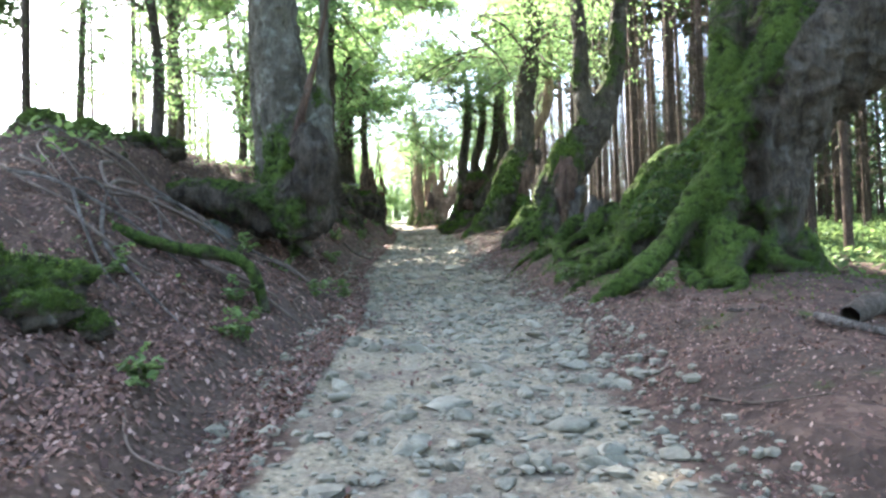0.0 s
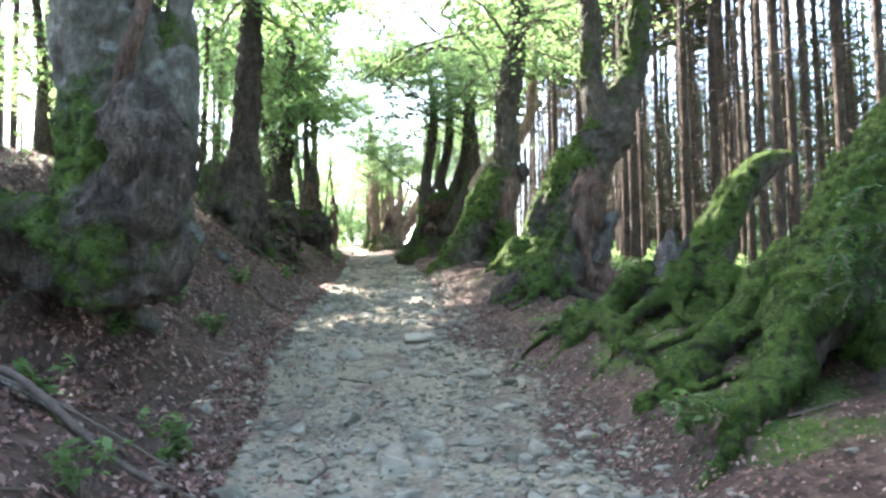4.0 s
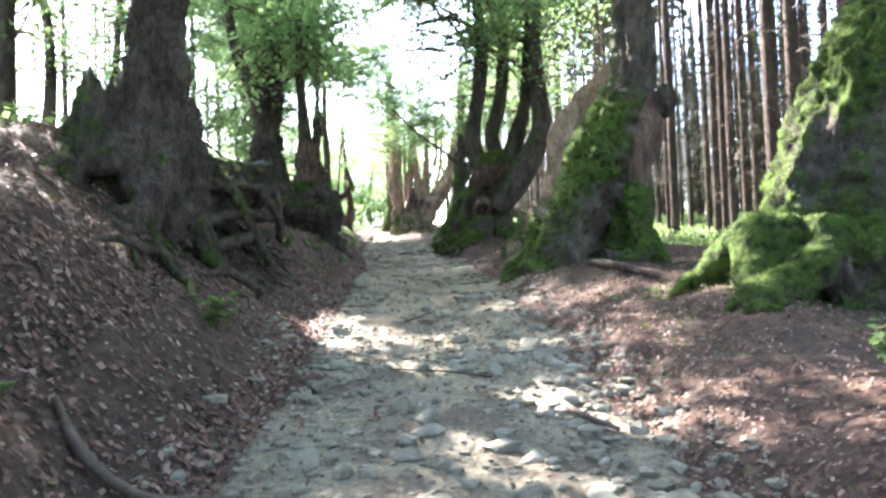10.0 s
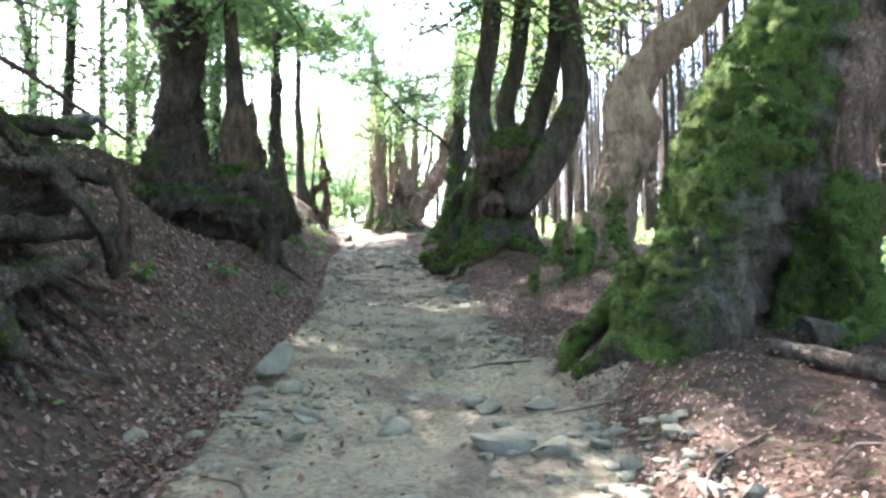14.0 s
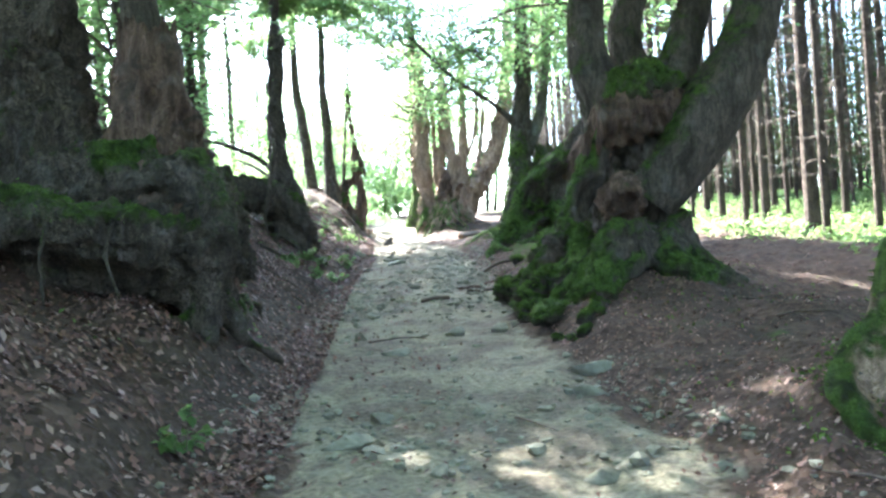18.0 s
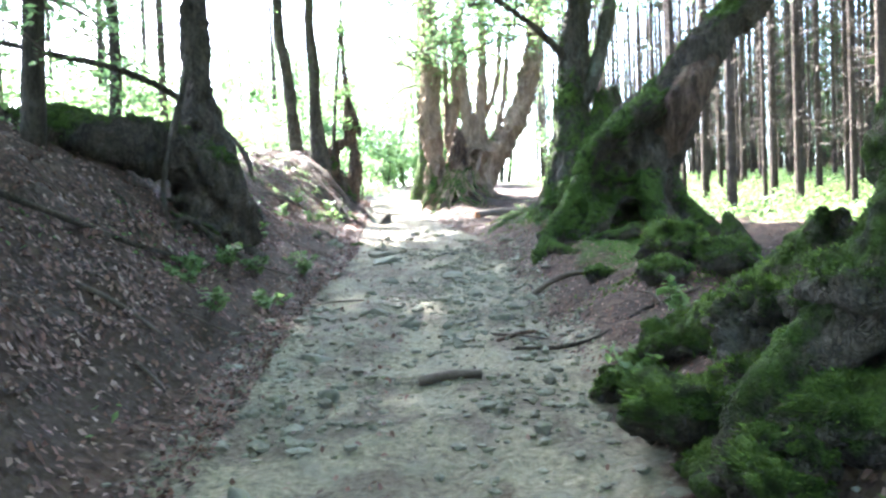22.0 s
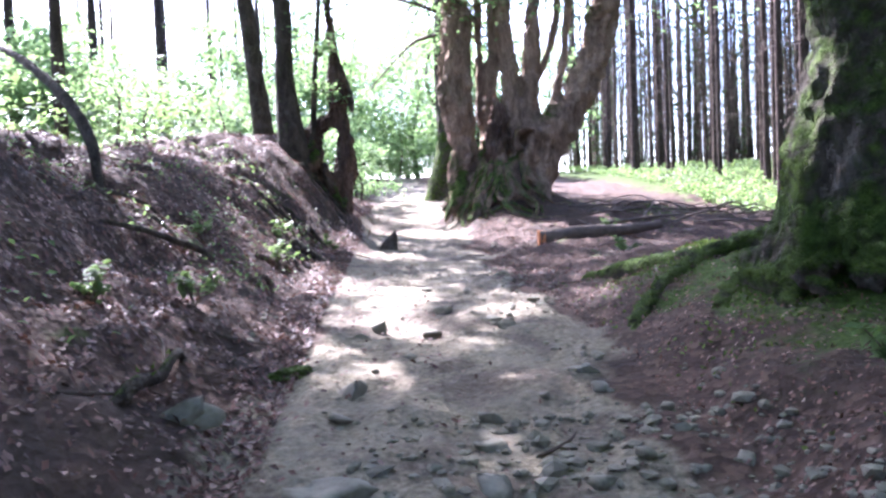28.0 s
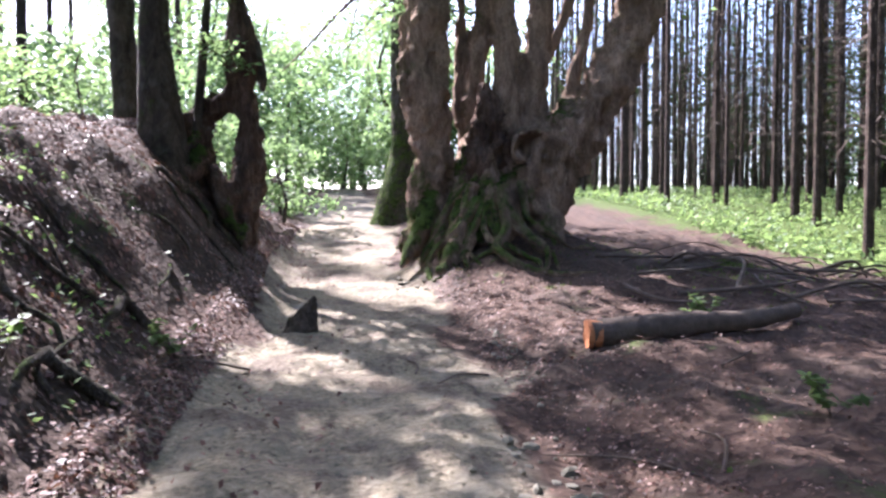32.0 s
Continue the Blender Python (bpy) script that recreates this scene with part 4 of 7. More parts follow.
# crooked beech beside it
t = tree_base("crooked_beech", 2.06, 28.5, gz(2.06, 28.5), "crooked grey beech with a mossy foot and a sharp bend", welded=True)
limb(t, "trunk", [(2.0, 28.5, 2.7, 0.75), (2.06, 28.5, 3.18, 0.57), (2.26, 28.5, 3.88, 0.36), (2.41, 28.5, 4.5, 0.33), (2.6, 28.5, 5.08, 0.41), (2.55, 28.5, 5.58, 0.33), (2.91, 28.5, 6.12, 0.27), (3.48, 28.5, 6.67, 0.25), (3.96, 28.5, 7.23, 0.23), (4.27, 28.5, 7.97, 0.2), (4.41, 28.5, 9.47, 0.17), (4.4, 28.5, 12, 0.1)], BROWNBARK, seg=42, step=0.063, rough=0.16, flare=0.35, lobes=4, seed=22, moss=0.5, moss_top=4.6, gnarl=0.8)
roots(t, 2.0, 28.5, 0.5, (170, 200, 235, 265, 300), 0.7, MOSSY, 0.7, 0.15, 23)
knobs(t, 5, 1.8, 28.2, 1.4, 28.0, 0.6, 0.2, 0.11, 710)
weld(t, BROWNBARK, voxel=0.034, seed=7)
crown(t, [(4.4, 28.5, 9.5), (4.4, 28.5, 11)], 5000, 3.0, 0.1, 105)

# great burled pollard
t = tree_base("burled_pollard", 1.3, 33.2, gz(1.3, 33.2), "gnarled burled pollard beech on a mass of mossy roots", welded=True)
limb(t, "trunk", [(1.55, 33.15, 2.9, 0.62), (1.56, 33.15, 3.35, 0.46), (1.6, 33.15, 3.7, 0.35), (1.64, 33.15, 4.05, 0.29), (1.7, 33.15, 4.55, 0.29), (1.7, 33.2, 5.02, 0.42), (1.56, 33.2, 5.42, 0.5), (1.52, 33.2, 5.75, 0.36)], DARKBARK, moss=-0.02)
limb(t, "foot", [(1.4, 33.0, 5.5, 0.3), (1.13, 32.95, 5.22, 0.21), (0.95, 32.95, 4.88, 0.18), (0.77, 32.95, 4.47, 0.17), (0.52, 33.0, 4.05, 0.15), (0.26, 33.05, 3.7, 0.13), (0.05, 33.1, 3.35, 0.1)], DARKBARK, moss=0.22)
limb(t, "foot", [(1.2, 33.75, 3.0, 0.55), (1.22, 33.7, 3.7, 0.42), (1.32, 33.65, 4.48, 0.36), (1.48, 33.5, 5.1, 0.38)], DARKBARK, moss=0.05)
limb(t, "foot", [(1.08, 32.95, 3.2, 0.14), (1.09, 32.95, 3.75, 0.11), (1.13, 32.95, 4.2, 0.1), (1.24, 33.0, 4.6, 0.12)], DARKBARK, moss=-0.2)
limb(t, "foot", [(1.0, 33.9, 4.3, 0.2), (0.75, 34.3, 3.9, 0.2), (0.5, 34.8, 3.6, 0.16), (0.35, 35.3, 3.3, 0.1)], DARKBARK, moss=0.3)
limb(t, "root", [(1.5, 32.85, 4.2, 0.2), (1.34, 32.7, 3.92, 0.18), (1.02, 32.35, 3.6, 0.15), (0.78, 31.9, 3.38, 0.13), (0.55, 31.3, 3.12, 0.08)], DARKBARK, moss=0.35)
limb(t, "root", [(1.7, 32.75, 4.0, 0.22), (1.91, 32.65, 3.68, 0.18), (2.2, 32.6, 3.45, 0.13), (2.6, 32.5, 3.25, 0.08)], DARKBARK, moss=0.05)
limb(t, "limb", [(1.35, 33.2, 5.2, 0.42), (1.25, 33.2, 5.55, 0.32), (1.03, 33.2, 6.18, 0.25), (1.07, 33.2, 6.93, 0.21), (1.25, 33.2, 7.84, 0.19), (1.34, 33.2, 9.5, 0.15), (1.0, 33.4, 12, 0.08)], DARKBARK, seg=20, rough=0.16, seed=25, moss=0.0, gnarl=0.3)
limb(t, "limb", [(1.75, 33.6, 5.4, 0.32), (1.75, 33.7, 5.9, 0.24), (1.61, 33.7, 6.63, 0.2), (1.88, 33.7, 7.58, 0.19), (2.03, 33.7, 9.32, 0.15), (1.8, 34, 12, 0.08)], DARKBARK, seg=18, rough=0.14, seed=26, moss=0.0)
limb(t, "limb", [(1.85, 33.2, 5.3, 0.34), (1.98, 33.2, 5.7, 0.27), (2.22, 33.2, 6.48, 0.21), (2.52, 33.2, 7.47, 0.18), (2.66, 33.2, 9.05, 0.14), (2.8, 33.2, 11.5, 0.08)], DARKBARK, seg=18, rough=0.14, seed=27, moss=0.05)
limb(t, "limb", [(1.6, 33.0, 4.5, 0.3), (1.85, 32.9, 4.8, 0.35), (2.17, 32.8, 5.26, 0.36), (2.67, 32.8, 6.04, 0.29), (2.88, 32.8, 6.75, 0.26), (2.82, 32.8, 7.63, 0.23), (2.78, 32.8, 9.24, 0.18), (3.1, 32.8, 12, 0.09)], DARKBARK, seg=30, step=0.08, rough=0.16, seed=28, moss=0.02, gnarl=0.25)
limb(t, "burl", [(1.12, 32.55, 4.2, 0.1), (1.14, 32.5, 4.42, 0.21), (1.2, 32.5, 4.6, 0.17), (1.2, 32.55, 4.75, 0.07)], DEADWOOD, "reddish rotten burl", seg=40, step=0.025, rough=0.4, freq=4.5, seed=29, gnarl=1.6)
limb(t, "burl", [(0.9, 32.95, 4.95, 0.1), (1.08, 32.88, 5.22, 0.21), (1.38, 32.85, 5.42, 0.25), (1.7, 32.84, 5.5, 0.22), (2.0, 32.9, 5.6, 0.1)], DEADWOOD, "weathered brown hollow burl", seg=44, step=0.028, rough=0.4, freq=4, seed=30, gnarl=0.9)
limb(t, "mossy_top", [(1.2, 33.0, 5.55, 0.2), (1.6, 32.95, 5.75, 0.3), (2.0, 33.0, 5.75, 0.2)], MOSSY, "mossy platform between the limbs", seg=24, step=0.06, rough=0.4, freq=3, seed=31, moss=0.4, gnarl=0.6)
roots(t, 1.3, 33.0, 0.9, (165, 190, 215, 240, 265, 290, 315, 340), 0.9, DARKBARK, 0.4, 0.2, 33, 0.35)
knobs(t, 34, 0.65, 33.2, 0.05, 33.4, 0.9, 0.5, 0.15, 701)
limb(t, "root", [(1.75, 32.5, 3.9, 0.2), (2.0, 32.3, 3.6, 0.2), (2.3, 32.2, 3.4, 0.17), (2.7, 32.1, 3.22, 0.1)], DARKBARK, seg=16, step=0.06, rough=0.25, freq=2.5, seed=244, moss=0.2, gnarl=0.6)
limb(t, "burl", [(1.2, 32.5, 4.5, 0.1), (1.18, 32.33, 4.5, 0.17), (1.16, 32.22, 4.46, 0.11)], DEADWOOD, "hollow rotten knot", seg=24, step=0.03, rough=0.35, freq=3.5, seed=291, gnarl=0.9, hollow_top=True)
knobs(t, 10, 0.75, 32.3, 0.45, 31.2, 0.35, 0.25, 0.11, 702)
knobs(t, 26, 0.8, 33.6, 0.2, 35.3, 0.7, 0.7, 0.18, 703)
weld(t, DARKBARK, voxel=0.03, folds=0.09, lumps=0.08, seed=8, holes=((1.45, 32.7, 5.1, 0.16, 0.14), (1.75, 32.75, 5.3, 0.14, 0.12), (0.98, 32.75, 4.45, 0.22, 0.26), (0.95, 32.6, 4.1, 0.2, 0.22), (1.75, 32.5, 3.75, 0.16, 0.14)))
crown(t, [(1.2, 33.3, 9), (1.9, 33.7, 9.5), (2.7, 33.2, 9.5), (3.0, 32.8, 10.5), (0.9, 33.4, 11), (0.4, 33.6, 9.6)], 8000, 3.0, 0.1, 106)
crown(t, [(-0.4, 26, 10.2), (-0.8, 29, 11), (0.4, 34.0, 8.8), (-0.4, 34.4, 9.6), (-0.6, 33, 10.4), (0.2, 31.5, 10.4), (0.3, 29.5, 9.6)], 7500, 1.6, 0.09, 1060, low=-0.1, droop=0.06)

# leaning hollow beech
t = tree_base("leaning_beech", 1.42, 40.3, gz(1.42, 40.3), "hollow leaning beech with moss and bare reddish wood", welded=True)
limb(t, "trunk", [(1.4, 40.3, 3.8, 1.0), (1.42, 40.3, 4.3, 0.8), (1.46, 40.3, 5.02, 0.64), (1.76, 40.3, 5.62, 0.51), (2.14, 40.3, 6.19, 0.37), (2.47, 40.3, 6.66, 0.31), (2.82, 40.3, 7.03, 0.27), (3.17, 40.3, 7.47, 0.24), (3.45, 40.3, 8.44, 0.2), (3.6, 40.3, 11, 0.12)], DARKBARK, seg=60, step=0.056, rough=0.24, freq=1.6, flare=0.35, lobes=5, seed=35, moss=-0.12, gnarl=1.0, cleft=(-105, 0.45, 0.3, 4.0, 5.4))
limb(t, "root_ridge", [(1.72, 39.75, 5.95, 0.2), (1.32, 39.7, 5.7, 0.18), (0.99, 39.68, 5.38, 0.17), (0.75, 39.66, 5.0, 0.16), (0.5, 39.55, 4.6, 0.15), (0.28, 39.4, 4.28, 0.13), (0.12, 39.2, 4.08, 0.1), (0.02, 38.95, 3.92, 0.06)], MOSSY, "mossy root ridge", seg=21, rough=0.35, freq=2.5, seed=36, moss=0.7, gnarl=0.55, step=0.07)
limb(t, "bare_flank", [(1.75, 40.0, 5.2, 0.12), (1.95, 39.95, 5.6, 0.24), (2.2, 40.0, 6.1, 0.24), (2.5, 40.1, 6.55, 0.12)], DEADWOOD, "bare reddish wood where the bark is gone", seg=24, step=0.06, rough=0.3, freq=2.5, seed=361, gnarl=0.5)
roots(t, 1.4, 40.2, 0.8, (165, 185, 205, 225, 245, 270, 300, 335), 1.3, MOSSY, 0.25, 0.18, 37)
knobs(t, 7, 0.7, 39.7, 0.1, 39.5, 0.8, 0.2, 0.11, 711)
weld(t, DARKBARK, voxel=0.03, folds=0.08, lumps=0.08, seed=9, holes=((1.05, 39.5, 5.1, 0.28, 0.26), (1.1, 39.5, 4.7, 0.3, 0.26), (1.75, 39.65, 4.6, 0.22, 0.14)))
crown(t, [(3.4, 40.3, 8.8), (3.6, 40.3, 10.5), (2.4, 41.5, 9.5)], 6000, 3.0, 0.1, 107)

# upright mossy beech with a cut limb
t = tree_base("old_beech", 1.18, 43.8, gz(1.18, 43.8), "mossy beech with a thick cut-off side limb", welded=True)
limb(t, "trunk", [(1.15, 43.8, 4.1, 0.78), (1.18, 43.8, 4.6, 0.62), (1.21, 43.8, 5.25, 0.5), (1.3, 43.8, 5.8, 0.5), (1.25, 43.8, 6.49, 0.32), (1.29, 43.8, 7.01, 0.29), (1.35, 43.8, 7.78, 0.26), (1.46, 43.8, 9.19, 0.19), (1.5, 43.8, 12, 0.1)], MOSSY, seg=51, step=0.063, rough=0.2, flare=0.35, lobes=5, seed=38, moss=0.4, moss_top=6.6, gnarl=0.9)
limb(t, "cut_limb", [(1.4, 43.7, 5.5, 0.42), (1.65, 43.6, 5.85, 0.37), (1.84, 43.6, 6.15, 0.33), (1.86, 43.6, 6.53, 0.25), (1.84, 43.6, 6.77, 0.2)], MOSSY, seg=33, step=0.056, rough=0.2, freq=2, seed=39, moss=0.3, hollow_top=True, gnarl=0.55)
limb(t, "limb", [(1.4, 43.8, 6.6, 0.18), (1.75, 43.8, 7.4, 0.15), (2.0, 43.8, 8.6, 0.13), (2.2, 43.8, 11, 0.08)], BEECH, seg=14, rough=0.12, seed=40)
limb(t, "bough", [(1.3, 43.8, 7.3, 0.09), (0.6, 43.4, 7.9, 0.06), (-0.4, 42.8, 8.5, 0.045), (-1.4, 42.2, 9.4, 0.025)], DARKBARK, seg=8, rough=0.15, seed=401)
roots(t, 1.15, 43.8, 0.6, (165, 190, 215, 240, 270, 300), 0.9, MOSSY, 0.3, 0.12, 41, 0.35)
knobs(t, 5, 0.9, 43.4, 0.2, 43.1, 0.8, 0.2, 0.1, 712)
for pts in (
        [(1.3, 44.2, 5.1, 0.26), (1.3, 44.9, 4.92, 0.19), (0.95, 45.25, 4.8, 0.15), (0.5, 45.0, 4.7, 0.13), (0.2, 44.8, 4.57, 0.11), (-0.07, 44.5, 4.45, 0.09), (-0.28, 44.05, 4.3, 0.07), (-0.38, 43.65, 4.16, 0.05)],
        [(0.7, 45.15, 4.72, 0.12), (0.3, 45.6, 4.66, 0.12), (0.05, 46.2, 4.56, 0.11), (-0.3, 46.7, 4.44, 0.07)],
        [(1.1, 44.4, 4.95, 0.2), (0.75, 44.2, 4.7, 0.14), (0.35, 43.9, 4.5, 0.1), (0.05, 43.4, 4.3, 0.06)]):
    limb(t, "root", pts, MOSSY, moss=0.3)
weld(t, MOSSY, voxel=0.032, seed=10)
crown(t, [(1.4, 43.8, 9), (1.5, 43.8, 11), (2.1, 43.8, 10), (0.8, 44.5, 10)], 6500, 3.0, 0.1, 108)
crown(t, [(0.3, 44.5, 8.6), (-0.6, 43, 8.6), (-1.3, 42.2, 9.4), (0.3, 42.0, 9.0), (-0.4, 43.6, 9.6), (-1.8, 43, 10.2), (-2.2, 44, 9.6), (-1.5, 45, 10.9), (-0.8, 44, 11)], 9000, 1.5, 0.09, 1080, low=-0.1, droop=0.05)

# many-stemmed pollard
t = tree_base("many_stemmed_pollard", -0.63, 56.5, gz(-0.63, 56.5), "pollard beech with many upright stems on one swollen foot", welded=True)
limb(t, "foot", [(-0.75, 56.45, 5.1, 0.95), (-0.78, 56.45, 5.6, 0.82), (-0.76, 56.45, 6.14, 0.76), (-0.7, 56.45, 6.7, 0.66), (-0.62, 56.45, 7.2, 0.45)], BROWNBARK, seed=42, moss=0.0)
for pts in (
        [(-1.9, 56.3, 5.3, 0.4), (-1.74, 56.3, 5.86, 0.33), (-1.72, 56.3, 6.48, 0.31), (-1.64, 56.3, 7.04, 0.29), (-1.82, 56.3, 7.76, 0.42), (-1.81, 56.3, 8.63, 0.4), (-1.76, 56.3, 9.56, 0.37), (-1.71, 56.3, 10.58, 0.33), (-1.75, 56.4, 12.5, 0.26), (-2.1, 56.5, 15, 0.12)],
        [(-1.0, 56.6, 6.6, 0.22), (-1.12, 56.6, 7.28, 0.18), (-1.21, 56.6, 8.0, 0.14), (-1.21, 56.6, 9.34, 0.12), (-1.19, 56.6, 12, 0.08)],
        [(-0.9, 56.4, 6.6, 0.28), (-0.97, 56.4, 7.18, 0.23), (-1.0, 56.4, 8.0, 0.18), (-0.9, 56.4, 9.33, 0.16), (-0.82, 56.4, 12, 0.11)],
        [(-0.6, 56.2, 6.3, 0.36), (-0.55, 56.2, 6.8, 0.32), (-0.51, 56.2, 7.37, 0.27), (-0.51, 56.2, 8.4, 0.22), (-0.62, 56.2, 9.94, 0.19), (-0.65, 56.3, 13, 0.12)],
        [(-0.35, 56.3, 6.4, 0.36), (-0.22, 56.3, 6.95, 0.32), (-0.11, 56.3, 7.77, 0.25), (-0.01, 56.3, 8.7, 0.22), (0.08, 56.3, 9.93, 0.2), (0.22, 56.3, 13, 0.12)],
        [(0.0, 56.5, 6.8, 0.22), (0.11, 56.5, 7.05, 0.19), (0.46, 56.5, 7.66, 0.13), (0.74, 56.5, 8.68, 0.11), (0.94, 56.5, 9.9, 0.1), (1.08, 56.5, 12, 0.07)],
        [(-0.35, 56.6, 7.0, 0.22), (-0.18, 56.6, 7.9, 0.13), (0.25, 56.6, 8.69, 0.11), (0.63, 56.6, 9.71, 0.11), (0.77, 56.6, 11.5, 0.08)],
        [(-0.3, 56.15, 5.2, 0.62), (-0.2, 56.15, 5.75, 0.54), (-0.06, 56.15, 6.33, 0.58), (0.21, 56.15, 6.89, 0.6), (0.84, 56.15, 7.6, 0.44), (1.32, 56.15, 8.46, 0.38), (1.65, 56.15, 9.48, 0.36), (1.88, 56.15, 10.5, 0.33), (2.13, 56.2, 12.4, 0.26), (2.3, 56.2, 15, 0.12)]):
    limb(t, "stem", pts, BROWNBARK, moss=-0.12)
for pts in (
        [(-1.1, 56.0, 6.6, 0.2), (-1.15, 55.75, 6.1, 0.22), (-1.25, 55.4, 5.7, 0.2), (-1.4, 55.0, 5.4, 0.15), (-1.6, 54.6, 5.1, 0.1)],
        [(-0.5, 55.9, 6.5, 0.22), (-0.55, 55.6, 6.0, 0.22), (-0.65, 55.3, 5.6, 0.19), (-0.8, 54.9, 5.25, 0.13), (-0.95, 54.5, 4.95, 0.08)],
        [(0.05, 55.9, 6.3, 0.24), (0.1, 55.6, 5.8, 0.24), (0.1, 55.3, 5.5, 0.18), (0.0, 54.9, 5.2, 0.1)],
        [(-1.6, 56.1, 6.2, 0.2), (-1.8, 55.8, 5.75, 0.18), (-2.0, 55.5, 5.45, 0.13), (-2.15, 55.2, 5.15, 0.08)],
        [(-0.85, 55.8, 6.9, 0.18), (-0.85, 55.62, 6.4, 0.17), (-0.9, 55.45, 5.95, 0.16), (-1.0, 55.15, 5.5, 0.12)]):
    limb(t, "root", pts, BROWNBARK, moss=0.22)
limb(t, "burl", [(-0.18, 55.95, 7.02, 0.24), (-0.18, 55.72, 7.0, 0.28), (-0.18, 55.55, 6.98, 0.24)], BROWNBARK, "knot with a dark hole", seg=30, step=0.03, rough=0.25, freq=3, seed=520, gnarl=0.8, hollow_top=True, moss=-0.1)
limb(t, "rotten_patch", [(-0.95, 55.85, 6.2, 0.1), (-0.92, 55.8, 6.6, 0.2), (-0.86, 55.85, 7.1, 0.22), (-0.85, 55.95, 7.7, 0.14), (-0.88, 56.0, 8.0, 0.06)], DEADWOOD, "bare reddish rotten wood", seg=30, step=0.035, rough=0.5, freq=3.5, seed=52, gnarl=1.5)
weld(t, BROWNBARK, voxel=0.042, folds=0.1, lumps=0.1, seed=11, holes=((-1.23, 55.75, 6.66, 0.17, 0.24), (-0.9, 55.9, 7.38, 0.15, 0.2), (-0.92, 55.7, 6.3, 0.15, 0.2), (-0.42, 55.6, 6.45, 0.15, 0.2)))
roots(t, -0.7, 55.9, 0.9, (188, 203, 217, 230, 242, 254, 266, 278, 292, 310, 335), 1.5, BROWNBARK, 0.42, 0.085, 54, 0.75)
roots(t, -0.8, 55.6, 0.5, (205, 225, 245, 265, 285), 1.5, BROWNBARK, 0.5, 0.06, 540, 0.6)
crown(t, [(-1.8, 56.5, 11), (-2.0, 56.5, 13), (-0.7, 56.4, 11), (0.2, 56.5, 11.5), (1.1, 56.5, 11.5), (2.1, 56.2, 12.5), (-2.2, 55.5, 10), (-3.0, 55.0, 12.5)], 8500, 3.4, 0.12, 109)

t = tree_base("old_beech", -2.38, 63, gz(-2.38, 63), "slender mossy beech behind the pollard")
limb(t, "trunk", [(-2.4, 63, 5.8, 0.7), (-2.38, 63, 6.42, 0.55), (-2.26, 63, 7.74, 0.36), (-2.38, 63, 9.58, 0.27), (-2.39, 63, 11.58, 0.22), (-2.33, 63, 16, 0.12)], MOSSY, seg=27, step=0.140, rough=0.15, seed=55, moss=0.3, moss_top=8, gnarl=0.55)
crown(t, [(-2.4, 63, 11), (-2.4, 63, 13), (-2.3, 63, 15)], 5500, 3.6, 0.13, 110)

# ---- old trees on the left bank ----
# the five beeches' outer crown clumps are unseen, added to shade the ground
t = tree_base("bank_beech", -2.2, 11.3, gz(-2.2, 11.3), "grey beech on the bank with a long mossy side root", "beeches on the bank", welded=True)
limb(t, "trunk", [(-2.25, 11.2, 1.98, 0.3), (-2.22, 11.15, 2.15, 0.46), (-2.22, 11.15, 2.48, 0.53), (-2.2, 11.15, 2.93, 0.52), (-2.26, 11.15, 3.49, 0.46), (-2.36, 11.15, 4.12, 0.42), (-2.46, 11.2, 4.76, 0.4), (-2.54, 11.25, 5.46, 0.37), (-2.6, 11.3, 7.25, 0.3), (-2.6, 11.3, 12, 0.2)], BEECH, seed=56, moss=0.5, moss_top=3.1)
limb(t, "trunk", [(-1.95, 11.15, 2.9, 0.3), (-1.9, 11.2, 3.28, 0.26), (-1.84, 11.2, 3.8, 0.2), (-1.8, 11.2, 4.3, 0.12), (-1.78, 11.2, 4.8, 0.1), (-1.73, 11.2, 5.7, 0.09), (-1.6, 11.4, 8.5, 0.06)], BEECH, seed=57, moss=0.3, moss_top=4.0)
limb(t, "dead_limb", [(-2.08, 10.75, 3.5, 0.1), (-2.04, 10.7, 3.7, 0.07), (-1.98, 10.7, 3.95, 0.06), (-1.88, 10.7, 4.3, 0.05), (-1.79, 10.7, 4.62, 0.04), (-1.68, 10.7, 5.1, 0.03), (-1.6, 10.75, 5.7, 0.02)], DEADWOOD, "bare dead limb", seg=12, rough=0.2, freq=3, seed=58)
limb(t, "burl", [(-2.05, 10.82, 3.65, 0.1), (-1.95, 10.78, 3.3, 0.28), (-1.86, 10.75, 2.95, 0.32), (-1.88, 10.75, 2.6, 0.27), (-1.97, 10.8, 2.35, 0.12)], DARKBARK, "dark swirling burl", seg=36, step=0.036, rough=0.26, freq=3, seed=59, gnarl=1.2, moss=-0.5)
roots(t, -2.4, 11.3, 0.4, (60, 120, 160), 0.7, DARKBARK, 0.2, 0.12, 61, 0.3)
weld(t, BEECH, voxel=0.032, folds=0.05, lumps=0.06, seed=17)
STRANDS[t.name] = []
limb(t, "side_root", [(-1.8, 11.0, 2.45, 0.22), (-1.95, 10.95, 2.25, 0.34), (-2.32, 10.92, 2.26, 0.4), (-2.85, 10.9, 2.45, 0.34), (-3.43, 10.9, 2.58, 0.27), (-3.95, 10.9, 2.62, 0.25), (-4.53, 10.95, 2.58, 0.22), (-5.2, 11, 2.4, 0.16)], DARKBARK, seed=60, moss=0.3)
limb(t, "side_root", [(-2.2, 10.95, 1.95, 0.36), (-2.15, 10.93, 2.25, 0.46), (-2.15, 10.95, 2.6, 0.42), (-2.1, 11.0, 2.95, 0.3)], DARKBARK, moss=0.3)
